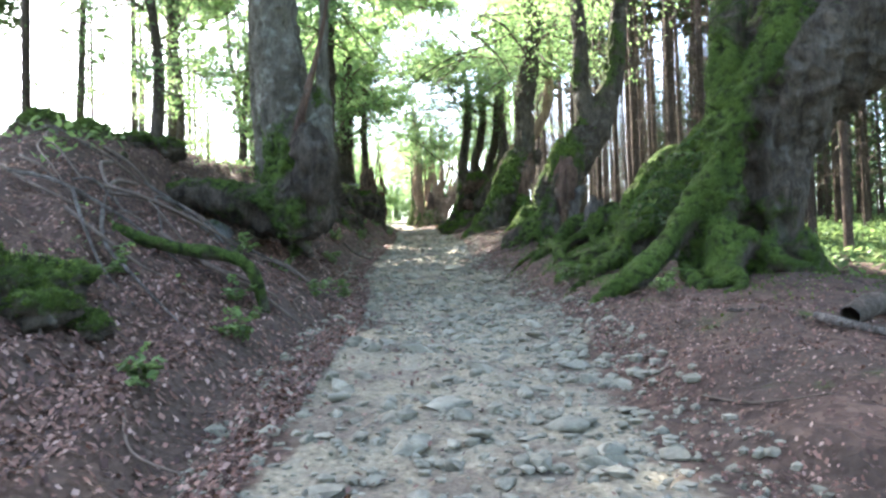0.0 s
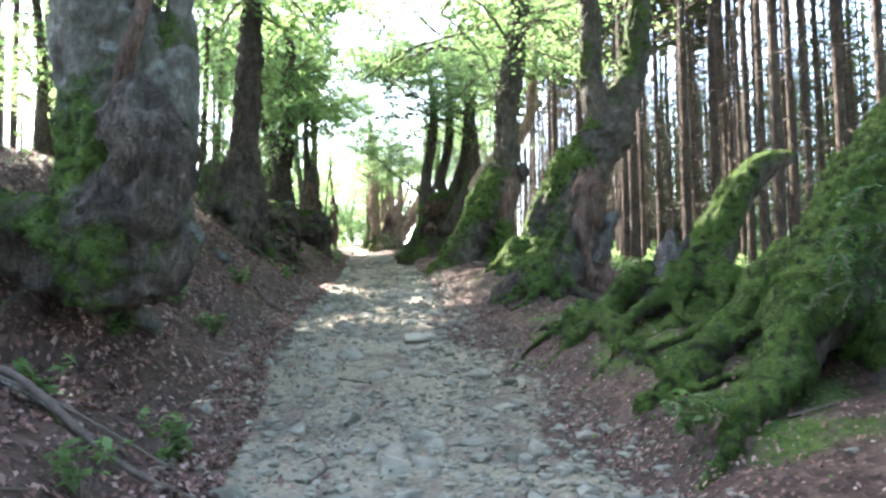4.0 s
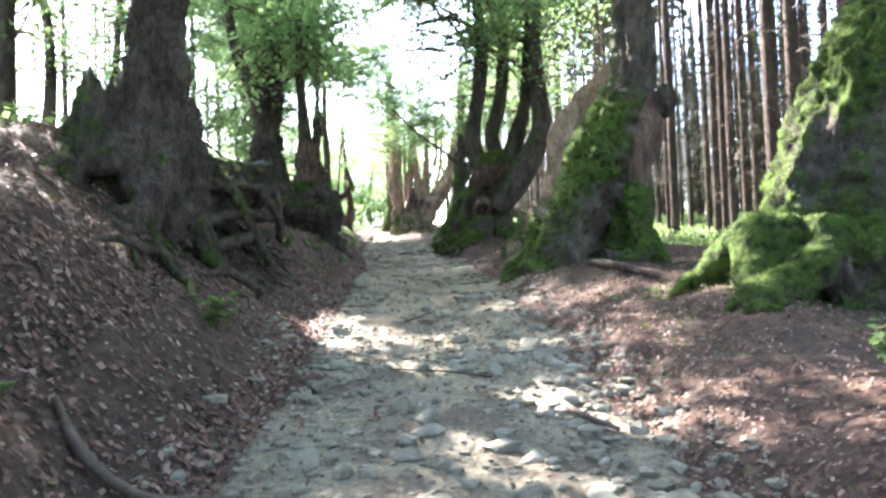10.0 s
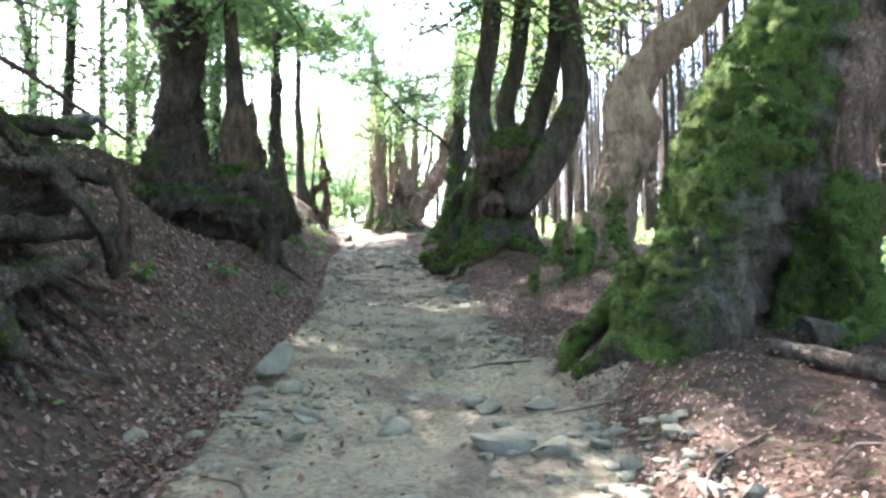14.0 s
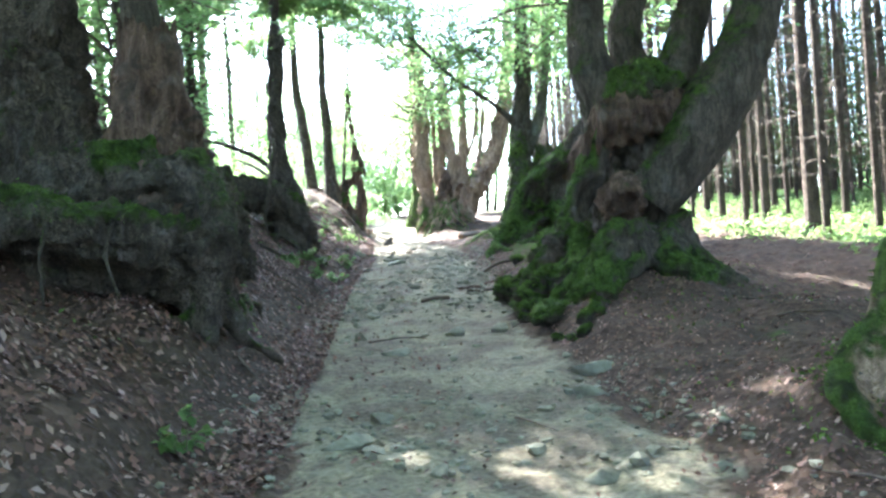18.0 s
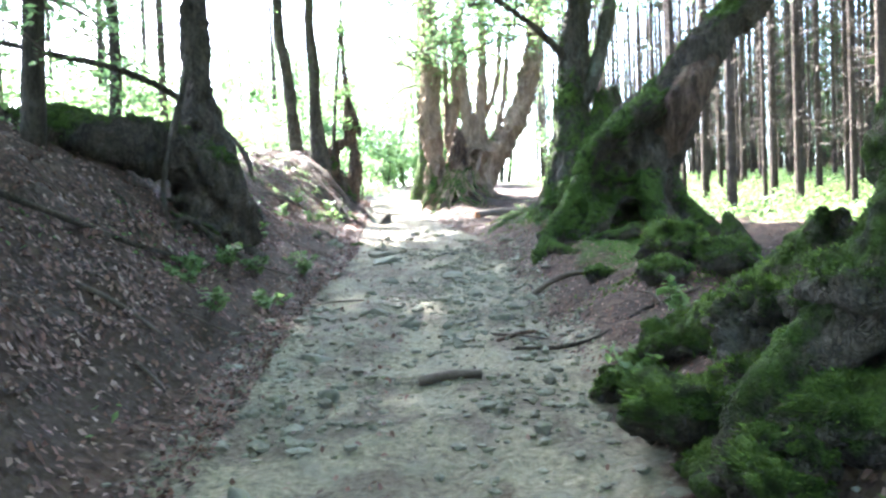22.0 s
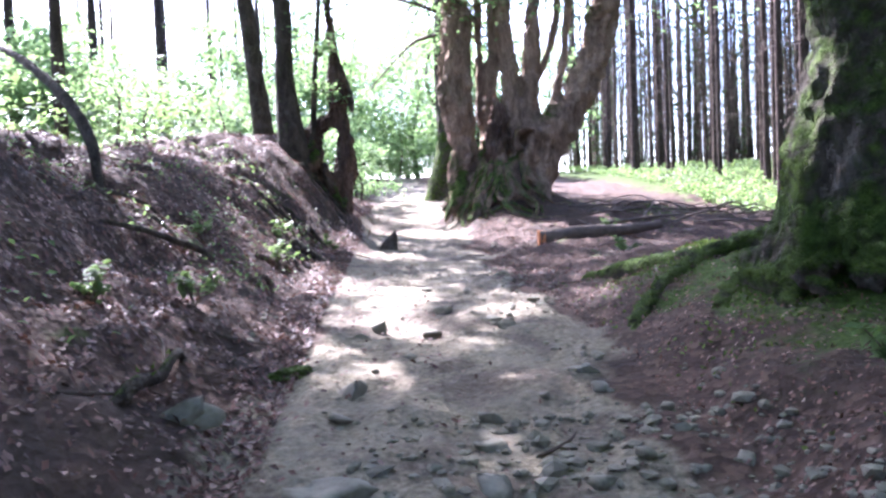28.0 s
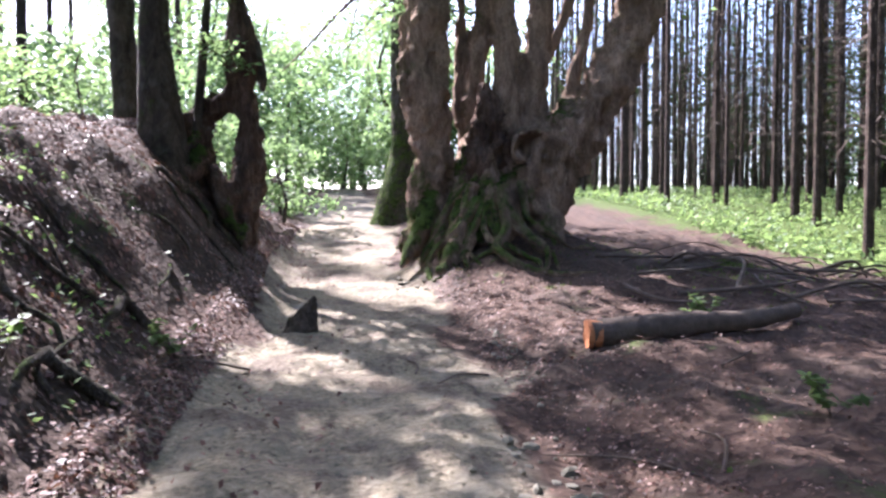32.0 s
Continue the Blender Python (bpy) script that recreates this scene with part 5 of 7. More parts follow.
weld(t, DARKBARK, "dark mossy side root reaching along the bank", voxel=0.032, folds=0.06, lumps=0.07, seed=18, holes=((-2.75, 10.5, 2.1, 0.25, 0.18),), name="side_root")
root_tangle(t, 6, (-4.5, -2.8, 9.5, 11.5), DARKBARK, 304, 0.15, 0.035)
crown(t, [(-2.6, 11.3, 10), (-2.6, 11.3, 12), (-1.5, 11.5, 10), (-4.2, 10.5, 11), (-4.6, 12.6, 10.6), (-3.4, 13, 12.5), (-5.2, 9, 10), (-6.8, 11, 10.5), (-6.5, 13, 11.2)], 15000, 3.2, 0.14, 111)

t = tree_base("twin_beech", -3.9, 17.2, gz(-3.9, 17.2), "pair of grey beech stems on the bank top", "beeches on the bank", welded=True)
limb(t, "stem", [(-4.1, 17.2, 2.4, 0.45), (-4.1, 17.2, 3.2, 0.4), (-4.13, 17.2, 3.68, 0.29), (-4.17, 17.2, 4.32, 0.24), (-4.21, 17.2, 4.91, 0.22), (-4.28, 17.2, 5.5, 0.2), (-4.33, 17.2, 6.58, 0.18), (-4.4, 17.2, 12, 0.1)], BEECH, seg=20, rough=0.12, flare=0.3, seed=62, moss=0.1, moss_top=4)
limb(t, "stem", [(-3.66, 17.2, 2.2, 0.42), (-3.66, 17.2, 3.1, 0.36), (-3.64, 17.2, 3.67, 0.25), (-3.61, 17.2, 4.19, 0.18), (-3.64, 17.2, 4.78, 0.17), (-3.68, 17.2, 5.49, 0.16), (-3.7, 17.2, 6.56, 0.13), (-3.7, 17.2, 11, 0.08)], BEECH, seg=18, rough=0.12, flare=0.3, seed=63, moss=0.1, moss_top=4)
roots(t, -3.8, 17.1, 0.4, (220, 260, 290, 320, 350), 0.9, DARKBARK, 0.25, 0.11, 64, 0.3)
weld(t, BEECH, voxel=0.045, folds=0.03, lumps=0.03, seed=12)
crown(t, [(-4.3, 17.2, 8.5), (-4.4, 17.2, 11), (-3.7, 17.2, 9.5), (-6, 16.5, 11), (-6.2, 18.4, 12), (-5, 15, 12), (-6.6, 14, 11), (-7.8, 17.2, 10.8), (-7.5, 19, 11.5)], 15000, 3.2, 0.14, 112)

t = tree_base("bank_beech", -3.59, 21.8, gz(-3.59, 21.8), "dark beech on a broad root plate over the bank", "beeches on the bank", welded=True)
limb(t, "trunk", [(-3.6, 21.9, 2.9, 0.5), (-3.6, 21.85, 3.3, 0.62), (-3.59, 21.8, 3.7, 0.64), (-3.56, 21.8, 4.35, 0.56), (-3.53, 21.8, 5.1, 0.37), (-3.5, 21.8, 5.95, 0.31), (-3.44, 21.8, 6.81, 0.29), (-3.38, 21.8, 7.77, 0.28), (-3.32, 21.8, 9.62, 0.23), (-3.3, 21.8, 13, 0.12)], DARKBARK, seg=54, step=0.063, rough=0.2, freq=1.6, flare=0.35, lobes=6, seed=65, moss=0.15, moss_top=4.3, gnarl=0.55)
limb(t, "shoulder", [(-3.95, 21.6, 2.4, 0.7), (-4.03, 21.6, 3.68, 0.55), (-4.11, 21.6, 4.42, 0.36), (-4.06, 21.6, 4.9, 0.28)], DARKBARK, "broken mossy shoulder", seg=33, rough=0.28, freq=2, seed=66, moss=0.3, hollow_top=True, gnarl=0.55, step=0.07)
roots(t, -3.6, 21.7, 0.8, (215, 240, 262, 285, 310, 335, 0), 0.75, DARKBARK, 0.25, 0.16, 67, 0.6)
limb(t, "root_wall", [(-3.8, 22.0, 3.85, 0.4), (-3.45, 23.0, 3.95, 0.42), (-3.25, 23.8, 4.0, 0.36), (-3.1, 24.5, 4.0, 0.24)], EARTHY, "dark mossy wall of roots along the bank", seg=40, step=0.07, rough=0.5, freq=2.4, seed=671, moss=0.2, gnarl=1.0)
for k, (pts, mat, green) in enumerate((
        ([(-3.7, 21.9, 4.1, 0.077), (-3.35, 22.8, 4.3, 0.077), (-3.1, 23.6, 4.3, 0.0715), (-2.98, 24.2, 4.38, 0.066), (-2.92, 24.65, 4.42, 0.0605)], MOSSY, 0.4),
        ([(-3.25, 21.8, 3.75, 0.055), (-2.98, 22.6, 3.95, 0.0605), (-2.86, 23.4, 3.98, 0.055), (-2.8, 24.0, 4.06, 0.055), (-2.74, 24.6, 4.02, 0.055)], EARTHY, 0.35),
        ([(-3.05, 21.6, 3.35, 0.066), (-2.85, 22.6, 3.55, 0.066), (-2.76, 23.6, 3.6, 0.077), (-2.74, 24.7, 3.68, 0.0495)], EARTHY, 0.2),
        ([(-2.95, 21.4, 3.05, 0.066), (-2.72, 22.3, 3.2, 0.0715), (-2.66, 23.2, 3.3, 0.077), (-2.72, 24.2, 3.42, 0.055)], EARTHY, 0.3),
        ([(-3.1, 22.5, 4.15, 0.066), (-2.82, 22.6, 3.72, 0.0715), (-2.62, 22.65, 3.3, 0.0715), (-2.45, 22.7, 2.9, 0.055)], DARKBARK, 0.5),
        ([(-3.0, 23.6, 4.25, 0.0495), (-2.72, 23.9, 3.9, 0.055), (-2.62, 24.2, 3.6, 0.0495), (-2.66, 24.5, 3.3, 0.0385)], DARKBARK, 0.35),
        ([(-2.78, 24.75, 4.15, 0.0385), (-2.7, 24.8, 3.8, 0.055), (-2.74, 24.78, 3.35, 0.06)], DEADWOOD, -0.3))):
    limb(t, "ledge_root", pts, mat, "layered roots jutting from the bank", seg=16, step=0.05, rough=0.45, freq=5, seed=672 + k, moss=green - 0.05, gnarl=1.2)
root_tangle(t, 20, (-3.6, -2.4, 19.5, 25.0), DARKBARK, 301, 0.1, 0.04)
root_tangle(t, 22, (-3.7, -2.7, 21.8, 24.6), EARTHY, 308, 0.0, 0.035)
weld(t, EARTHY, voxel=0.034, folds=0.07, lumps=0.08, seed=13)
crown(t, [(-3.3, 21.8, 9), (-3.3, 21.8, 11), (-3.3, 21.8, 12.5), (-5.5, 21, 12), (-6, 23, 13), (-6.2, 20, 12)], 10000, 3.0, 0.14, 113)

t = tree_base("bank_beech", -4.14, 31.0, gz(-4.14, 31), "dark forked beech above an undercut mass of roots", "beeches on the bank", welded=True)
limb(t, "trunk", [(-4.0, 30.9, 3.2, 0.8), (-4.1, 31, 4.2, 0.8), (-4.14, 31, 4.96, 0.62), (-4.14, 31, 5.58, 0.42), (-4.13, 31, 6.52, 0.32), (-4.03, 31, 7.57, 0.29), (-3.95, 31, 8.85, 0.26), (-3.87, 31, 10.56, 0.21), (-3.8, 31, 14, 0.1)], DARKBARK, seg=42, rough=0.18, flare=0.3, seed=68, moss=0.1, moss_top=5.5, gnarl=0.55, step=0.07)
limb(t, "fork", [(-4.15, 31, 6.3, 0.28), (-4.25, 31, 6.9, 0.24), (-4.48, 31, 7.46, 0.19), (-4.78, 31, 8.2, 0.15), (-4.98, 31, 9.25, 0.11), (-5.1, 31, 11.5, 0.07)], DARKBARK, seg=14, rough=0.15, seed=69)
limb(t, "rotten_stub", [(-3.12, 30.8, 3.8, 0.5), (-3.1, 30.8, 4.61, 0.44), (-3.14, 30.8, 5.4, 0.3), (-3.13, 30.8, 6.0, 0.19)], DEADWOOD, "reddish rotten stub", seg=36, step=0.056, rough=0.4, freq=2.6, seed=70, hollow_top=True, gnarl=0.55)
limb(t, "limb", [(-3.2, 30.9, 5.4, 0.24), (-3.2, 30.9, 6.1, 0.17), (-3.23, 30.8, 6.79, 0.13), (-3.27, 30.8, 7.83, 0.1), (-3.22, 30.8, 9.2, 0.08)], DARKBARK, seg=12, rough=0.15, seed=71)
limb(t, "root_plate", [(-5.2, 30.3, 4.5, 0.18), (-4.4, 30.0, 4.4, 0.23), (-3.6, 29.92, 4.33, 0.27), (-3.0, 29.97, 4.23, 0.28), (-2.62, 30.25, 4.1, 0.24), (-2.5, 30.9, 4.05, 0.16)], EARTHY, "dark mossy overhanging root plate", seg=36, step=0.06, rough=0.36, freq=2.4, seed=72, moss=0.3, gnarl=0.9)
limb(t, "root_plate", [(-4.9, 30.5, 4.1, 0.14), (-3.9, 30.2, 4.02, 0.2), (-3.1, 30.2, 3.96, 0.2), (-2.66, 30.45, 3.85, 0.17), (-2.6, 31.0, 3.7, 0.12)], DARKBARK, "lower dark ledge of roots", seg=30, step=0.06, rough=0.42, freq=2.6, seed=721, moss=0.0, gnarl=1.0)
limb(t, "mossy_mound", [(-4.2, 30.9, 4.85, 0.3), (-3.5, 30.6, 4.75, 0.36), (-2.95, 30.55, 4.62, 0.36), (-2.62, 30.85, 4.3, 0.28), (-2.55, 31.3, 3.9, 0.2)], MOSSY, "mossy mound below the rotten stub", seg=40, step=0.06, rough=0.34, freq=2.2, seed=722, moss=0.24, gnarl=0.9)
limb(t, "root", [(-2.8, 30.5, 4.85, 0.2), (-2.5, 30.38, 4.42, 0.17), (-2.48, 30.3, 4.0, 0.15), (-2.6, 30.2, 3.5, 0.12)], DARKBARK, seg=20, step=0.06, rough=0.35, freq=2.5, seed=723, moss=0.25, gnarl=0.8)
for k, hx in enumerate((-3.86, -4.12, -3.4, -2.95)):
    limb(t, "hanging_root", [(hx, 29.66, 4.35, 0.014), (hx - 0.04, 29.6, 4.1, 0.012), (hx - 0.08 + 0.05 * k, 29.55, 3.8 - 0.1 * k % 0.3, 0.007)], DARKBARK, "thin hanging root", seg=7, step=0.1, rough=0.1, seed=724 + k)
roots(t, -2.9, 30.7, 0.4, (300, 328, 350), 0.7, DARKBARK, 0.2, 0.12, 73, 0.5)
root_tangle(t, 12, (-3.6, -2.6, 30.5, 33.5), DARKBARK, 302, 0.1, 0.035)
weld(t, EARTHY, voxel=0.036, folds=0.12, lumps=0.13, seed=14)
crown(t, [(-3.9, 31, 9.5), (-3.8, 31, 12), (-5, 31, 10), (-3.2, 30.8, 9), (-3.0, 30.0, 8), (-6, 32.5, 13), (-6.2, 34.5, 13), (-5.4, 36, 13), (-6.4, 37.5, 13.5)], 13000, 3.0, 0.13, 114)

t = tree_base("bank_beech", -4.03, 39.6, gz(-4.03, 39.6), "straight dark tree on an undercut root plate", "beeches on the bank", welded=True)
limb(t, "trunk", [(-4.0, 39.6, 4.3, 0.36), (-4.02, 39.6, 4.9, 0.44), (-4.03, 39.6, 5.42, 0.4), (-4.08, 39.6, 5.92, 0.27), (-4.1, 39.6, 6.59, 0.2), (-4.09, 39.6, 7.51, 0.17), (-4.07, 39.6, 8.52, 0.16), (-4.02, 39.6, 10.12, 0.13), (-4, 39.6, 14, 0.08)], DARKBARK, seg=36, step=0.070, rough=0.12, flare=0.4, seed=74, moss=0.05, moss_top=5.4, gnarl=0.55)
limb(t, "root_plate", [(-6.8, 38.95, 5.9, 0.24), (-5.5, 39.0, 5.68, 0.32), (-4.6, 39.05, 5.5, 0.34), (-4.0, 39.15, 5.3, 0.34), (-3.72, 39.3, 5.0, 0.27), (-3.58, 39.45, 4.65, 0.24), (-3.5, 39.6, 4.3, 0.2)], EARTHY, "earthy mossy root plate", seg=36, step=0.063, rough=0.4, freq=2.4, seed=75, moss=0.2, gnarl=1.0)
limb(t, "hanging_root", [(-4.1, 39.3, 6.6, 0.035), (-4.1, 39.0, 6.1, 0.04), (-4.12, 38.75, 5.6, 0.04), (-4.18, 38.65, 5.2, 0.036), (-4.2, 38.6, 4.9, 0.028), (-4.1, 38.5, 4.5, 0.015)], DARKBARK, "thin hanging root", seg=9, rough=0.1, seed=76)
roots(t, -4.0, 39.4, 0.4, (215, 235, 250, 265, 280, 295, 320, 345), 0.6, EARTHY, 0.2, 0.11, 77, 0.35)
root_tangle(t, 12, (-4.8, -3.2, 37.5, 42), DARKBARK, 303, 0.1, 0.035)
weld(t, EARTHY, voxel=0.034, folds=0.11, lumps=0.11, seed=15)
crown(t, [(-4, 39.6, 12.5), (-4, 39.6, 14), (-6, 40, 14), (-6.4, 42, 14), (-8, 39, 14), (-8, 41.5, 14)], 14000, 3.0, 0.14, 115)

t = tree_base("bank_tree", -6.72, 57, gz(-6.72, 57), "slim curved tree on the bank top", "beeches on the bank")
limb(t, "trunk", [(-6.7, 57, 5.6, 0.45), (-6.7, 57, 6.4, 0.42), (-6.72, 57, 7.24, 0.3), (-6.81, 57, 8.43, 0.21), (-6.91, 57, 9.53, 0.22), (-7.05, 57, 10.88, 0.21), (-7.21, 57, 12.07, 0.19), (-7.3, 57, 17, 0.1)], DARKBARK, seg=27, rough=0.15, flare=0.3, seed=78, gnarl=0.55, step=0.07)
crown(t, [(-7.2, 57, 14), (-7.3, 57, 16)], 700, 2.6, 0.12, 116)
t = tree_base("bank_tree", -5.53, 55, gz(-5.53, 55), "dark slim tree with a thin leafy sapling beside it", "beeches on the bank")
limb(t, "trunk", [(-5.45, 55, 5.2, 0.55), (-5.5, 55, 6.3, 0.48), (-5.53, 55, 6.96, 0.34), (-5.62, 55, 8.42, 0.21), (-5.61, 55, 9.95, 0.19), (-5.71, 55, 11.32, 0.18), (-5.67, 55, 13.14, 0.14), (-5.6, 55, 17, 0.08)], DARKBARK, seg=27, rough=0.13, flare=0.4, seed=79, gnarl=0.55, step=0.07)
limb(t, "sapling", [(-5.15, 55.3, 6.6, 0.09), (-5.11, 55.3, 7.2, 0.07), (-4.96, 55.3, 9.05, 0.06), (-4.74, 55.3, 11.35, 0.05), (-4.58, 55.3, 14, 0.03)], DARKBARK, "thin sapling", seg=9, rough=0.1, seed=80)
crown(t, [(-5.0, 55.3, 8.6), (-4.9, 55.3, 9.8), (-4.7, 55.3, 11.2)], 1500, 0.9, 0.1, 117)

t = tree_base("hollow_snag", -4.8, 55.5, gz(-4.8, 55.5), "hollow crooked snag with a hole through its reddish foot", "dead stumps", welded=True)
limb(t, "foot", [(-5.05, 55.5, 5.0, 0.65), (-5.12, 55.5, 5.8, 0.5), (-5.26, 55.5, 6.6, 0.37), (-5.15, 55.5, 7.2, 0.28), (-4.95, 55.5, 7.5, 0.22), (-4.6, 55.5, 7.75, 0.18)], DEADWOOD, "dark reddish rotten foot", seg=36, step=0.056, rough=0.35, freq=2.6, seed=81, gnarl=0.55)
limb(t, "foot_prong", [(-4.7, 55.45, 4.9, 0.42), (-4.6, 55.5, 5.86, 0.36), (-4.44, 55.5, 6.4, 0.28), (-4.38, 55.5, 7.1, 0.21), (-4.47, 55.5, 7.7, 0.2)], DEADWOOD, "rotten prong", seg=24, step=0.056, rough=0.3, freq=3, seed=82, gnarl=0.55)
limb(t, "trunk", [(-4.6, 55.5, 7.4, 0.14), (-4.55, 55.5, 7.7, 0.2), (-4.51, 55.5, 8.25, 0.28), (-4.58, 55.5, 9.01, 0.14), (-4.65, 55.5, 9.78, 0.11), (-4.7, 55.5, 10.65, 0.1), (-4.7, 55.5, 12.07, 0.07), (-4.6, 55.5, 14, 0.04)], DARKBARK, seg=27, step=0.056, rough=0.22, freq=2.5, seed=83, gnarl=0.55)
limb(t, "hook", [(-4.4, 55.5, 8.45, 0.15), (-4.3, 55.5, 8.2, 0.11), (-4.23, 55.5, 7.96, 0.08), (-4.21, 55.5, 7.77, 0.03)], DARKBARK, seg=10, step=0.06, rough=0.25, freq=3, seed=84)
roots(t, -4.9, 55.4, 0.4, (230, 262, 285, 310, 340), 1.1, DARKBARK, 0.1, 0.12, 85, 0.5)
weld(t, DEADWOOD, voxel=0.035, folds=0.09, lumps=0.1, seed=16)
crown(t, [(-4.7, 55.5, 11.5), (-4.6, 55.5, 13)], 600, 1.8, 0.1, 118)

# boughs that arch over the track, and unseen leaf clumps added to block the sun
AT = {o.name: o for o in bpy.data.objects if o.parent is None}
crown(AT["bank_beech.002"], [(-2.6, 31.5, 10.2), (-1.6, 33, 10.9), (-0.6, 34.5, 11.4), (0.2, 32, 10.6), (-1.2, 36, 12.0), (-2.8, 35, 12.2), (-0.2, 36.5, 12.6)], 9500, 1.7, 0.1, 140, low=-0.15, droop=0.08)
# out of view: five calls of leaf clumps set on the sun's path for shade
crown(AT["twin_beech"], [(-8.6, 21.5, 12.4), (-8.2, 22.8, 12.8)], 2200, 1.6, 0.14, 141)
crown(AT["bank_beech.001"], [(-6.2, 28.6, 11.8), (-6.6, 29.4, 12.4)], 1500, 1.2, 0.14, 142)
crown(AT["bank_beech.003"], [(-9.7, 43.4, 14.2), (-10.2, 42.4, 14.6), (-9.2, 44.6, 14.6), (-4.9, 45, 13.6), (-5.3, 44.2, 14.2)], 6500, 1.8, 0.14, 143)
crown(AT["many_stemmed_pollard"], [(-2.7, 52.6, 14.1), (-2.1, 51.4, 14.3), (-3.1, 53.6, 14.6), (-4.6, 53.6, 14.3), (-4.0, 52.2, 14.6), (-3.2, 50.6, 14.4), (-6.2, 54.6, 14.4), (-5.4, 55.4, 14.8)], 7200, 1.5, 0.14, 144)
crown(AT["bank_tree"], [(-10.0, 51.2, 14.3), (-10.3, 53.6, 14.6), (-11, 55.6, 15.2), (-11.2, 52, 15), (-10.4, 49.5, 14.6), (-8.7, 48.6, 14.2), (-7.4, 48.2, 13.8), (-9.6, 48.0, 14.4), (-6.2, 48.3, 13.9), (-8.0, 47.2, 13.8), (-7.0, 46.2, 13.4), (-6.4, 45.6, 13.4), (-8.8, 56.4, 14.1), (-8.9, 57.6, 14.2), (-9.8, 47, 14.3), (-9.0, 50.0, 14.4), (-8.3, 50.7, 14.2), (-5.5, 49.5, 13.9)], 16500, 1.35, 0.14, 145)
crown(AT["bank_beech.001"], [(-2.2, 32, 13.5), (-1, 34, 14.5), (0, 36, 15.5), (-2.5, 37, 15.6), (-1, 30, 13), (0.2, 31, 13.2)], 8000, 1.9, 0.11, 146, low=-0.15, droop=0.08)

# added clumps above the view that shade the ground right of the track
crown(AT["many_stemmed_pollard"], [(-4.5, 54.8, 14.1), (-5.0, 56.2, 14.1), (-3.5, 53.8, 14.2), (-7.3, 55.2, 14.2)], 2600, 1.4, 0.14, 151)
crown(AT["bank_beech.002"], [(-5.3, 36, 7.0), (-6.2, 35, 7.8), (-4.7, 34.6, 8.2), (-6.6, 37, 8.4), (-7.0, 36, 7.2), (-7.5, 38, 8.5), (-6.8, 33.5, 7.5)], 4800, 1.6, 0.1, 152)
# two more unseen clump sets, there only to break up sun patches
crown(AT["bank_beech.001"], [(-5.1, 26, 10.2), (-4.0, 27, 10.6)], 900, 1.0, 0.13, 153)
crown(AT["many_stemmed_pollard"], [(-6.0, 49.2, 14.0), (-5.8, 50.3, 14.1), (-6.3, 50.9, 14.2), (-5.2, 49.5, 14.0), (-5.0, 48.6, 14.0), (-6.4, 48.3, 14.2), (-7.0, 49.2, 14.0), (-7.4, 50.0, 14.1)], 7200, 1.3, 0.14, 154)
crown(AT["twin_beech"], [(-4.6, 19.5, 6.0), (-5.6, 20.0, 6.5), (-5.2, 18.8, 7.2), (-6.6, 21.0, 7.0)], 3400, 1.3, 0.09, 155)
crown(AT["crooked_beech"], [(1.2, 30.0, 9.5), (0.6, 32.0, 10.6), (2.2, 31.0, 9.8), (-0.2, 34.0, 11.6), (1.5, 36.0, 12.0)], 6500, 1.8, 0.1, 156, low=-0.15, droop=0.08)
# unseen clumps that keep sun off the bank and the lower track
crown(AT["bank_beech"], [(-9.1, 13, 11.4)], 700, 1.2, 0.14, 147)
crown(AT["bank_beech.001"], [(-6.2, 27.1, 11.7), (-4.4, 26.2, 11.9), (-8.1, 24.9, 11.6), (-7.7, 26.0, 11.8), (-8.4, 26.2, 12.2)], 4200, 1.2, 0.14, 148)
root_tangle(AT["hollow_snag"], 26, (-5.6, -3.4, 45.0, 55), DARKBARK, 305, 0.05, 0.035)


crown(AT["old_beech.002"], [(-1.0, 22.5, 10), (-1.7, 24, 10.9), (-0.3, 21, 9.7), (-0.6, 26, 11.9), (-2.2, 22, 10.6), (0.3, 23.5, 10.4)], 7000, 1.7, 0.1, 149, low=-0.15, droop=0.08)
# added overhead, out of view, to shade the litter on the right
crown(AT["bank_beech.002"], [(-2.6, 28.2, 11.2), (-3.7, 28.9, 11.9), (-1.9, 27.4, 11.2)], 2600, 1.2, 0.13, 150)

# dense unseen clumps that shade the track and its right edge
crown(AT["many_stemmed_pollard"], [(-5.2, 51.2, 14.0), (-4.4, 51.7, 14.1), (-5.0, 52.6, 14.2), (-6.5, 51.8, 14.1), (-6.9, 51.0, 14.0), (-6.9, 52.0, 14.1), (-6.2, 51.2, 14.0), (-6.3, 52.5, 14.2)], 7500, 1.0, 0.14, 157)

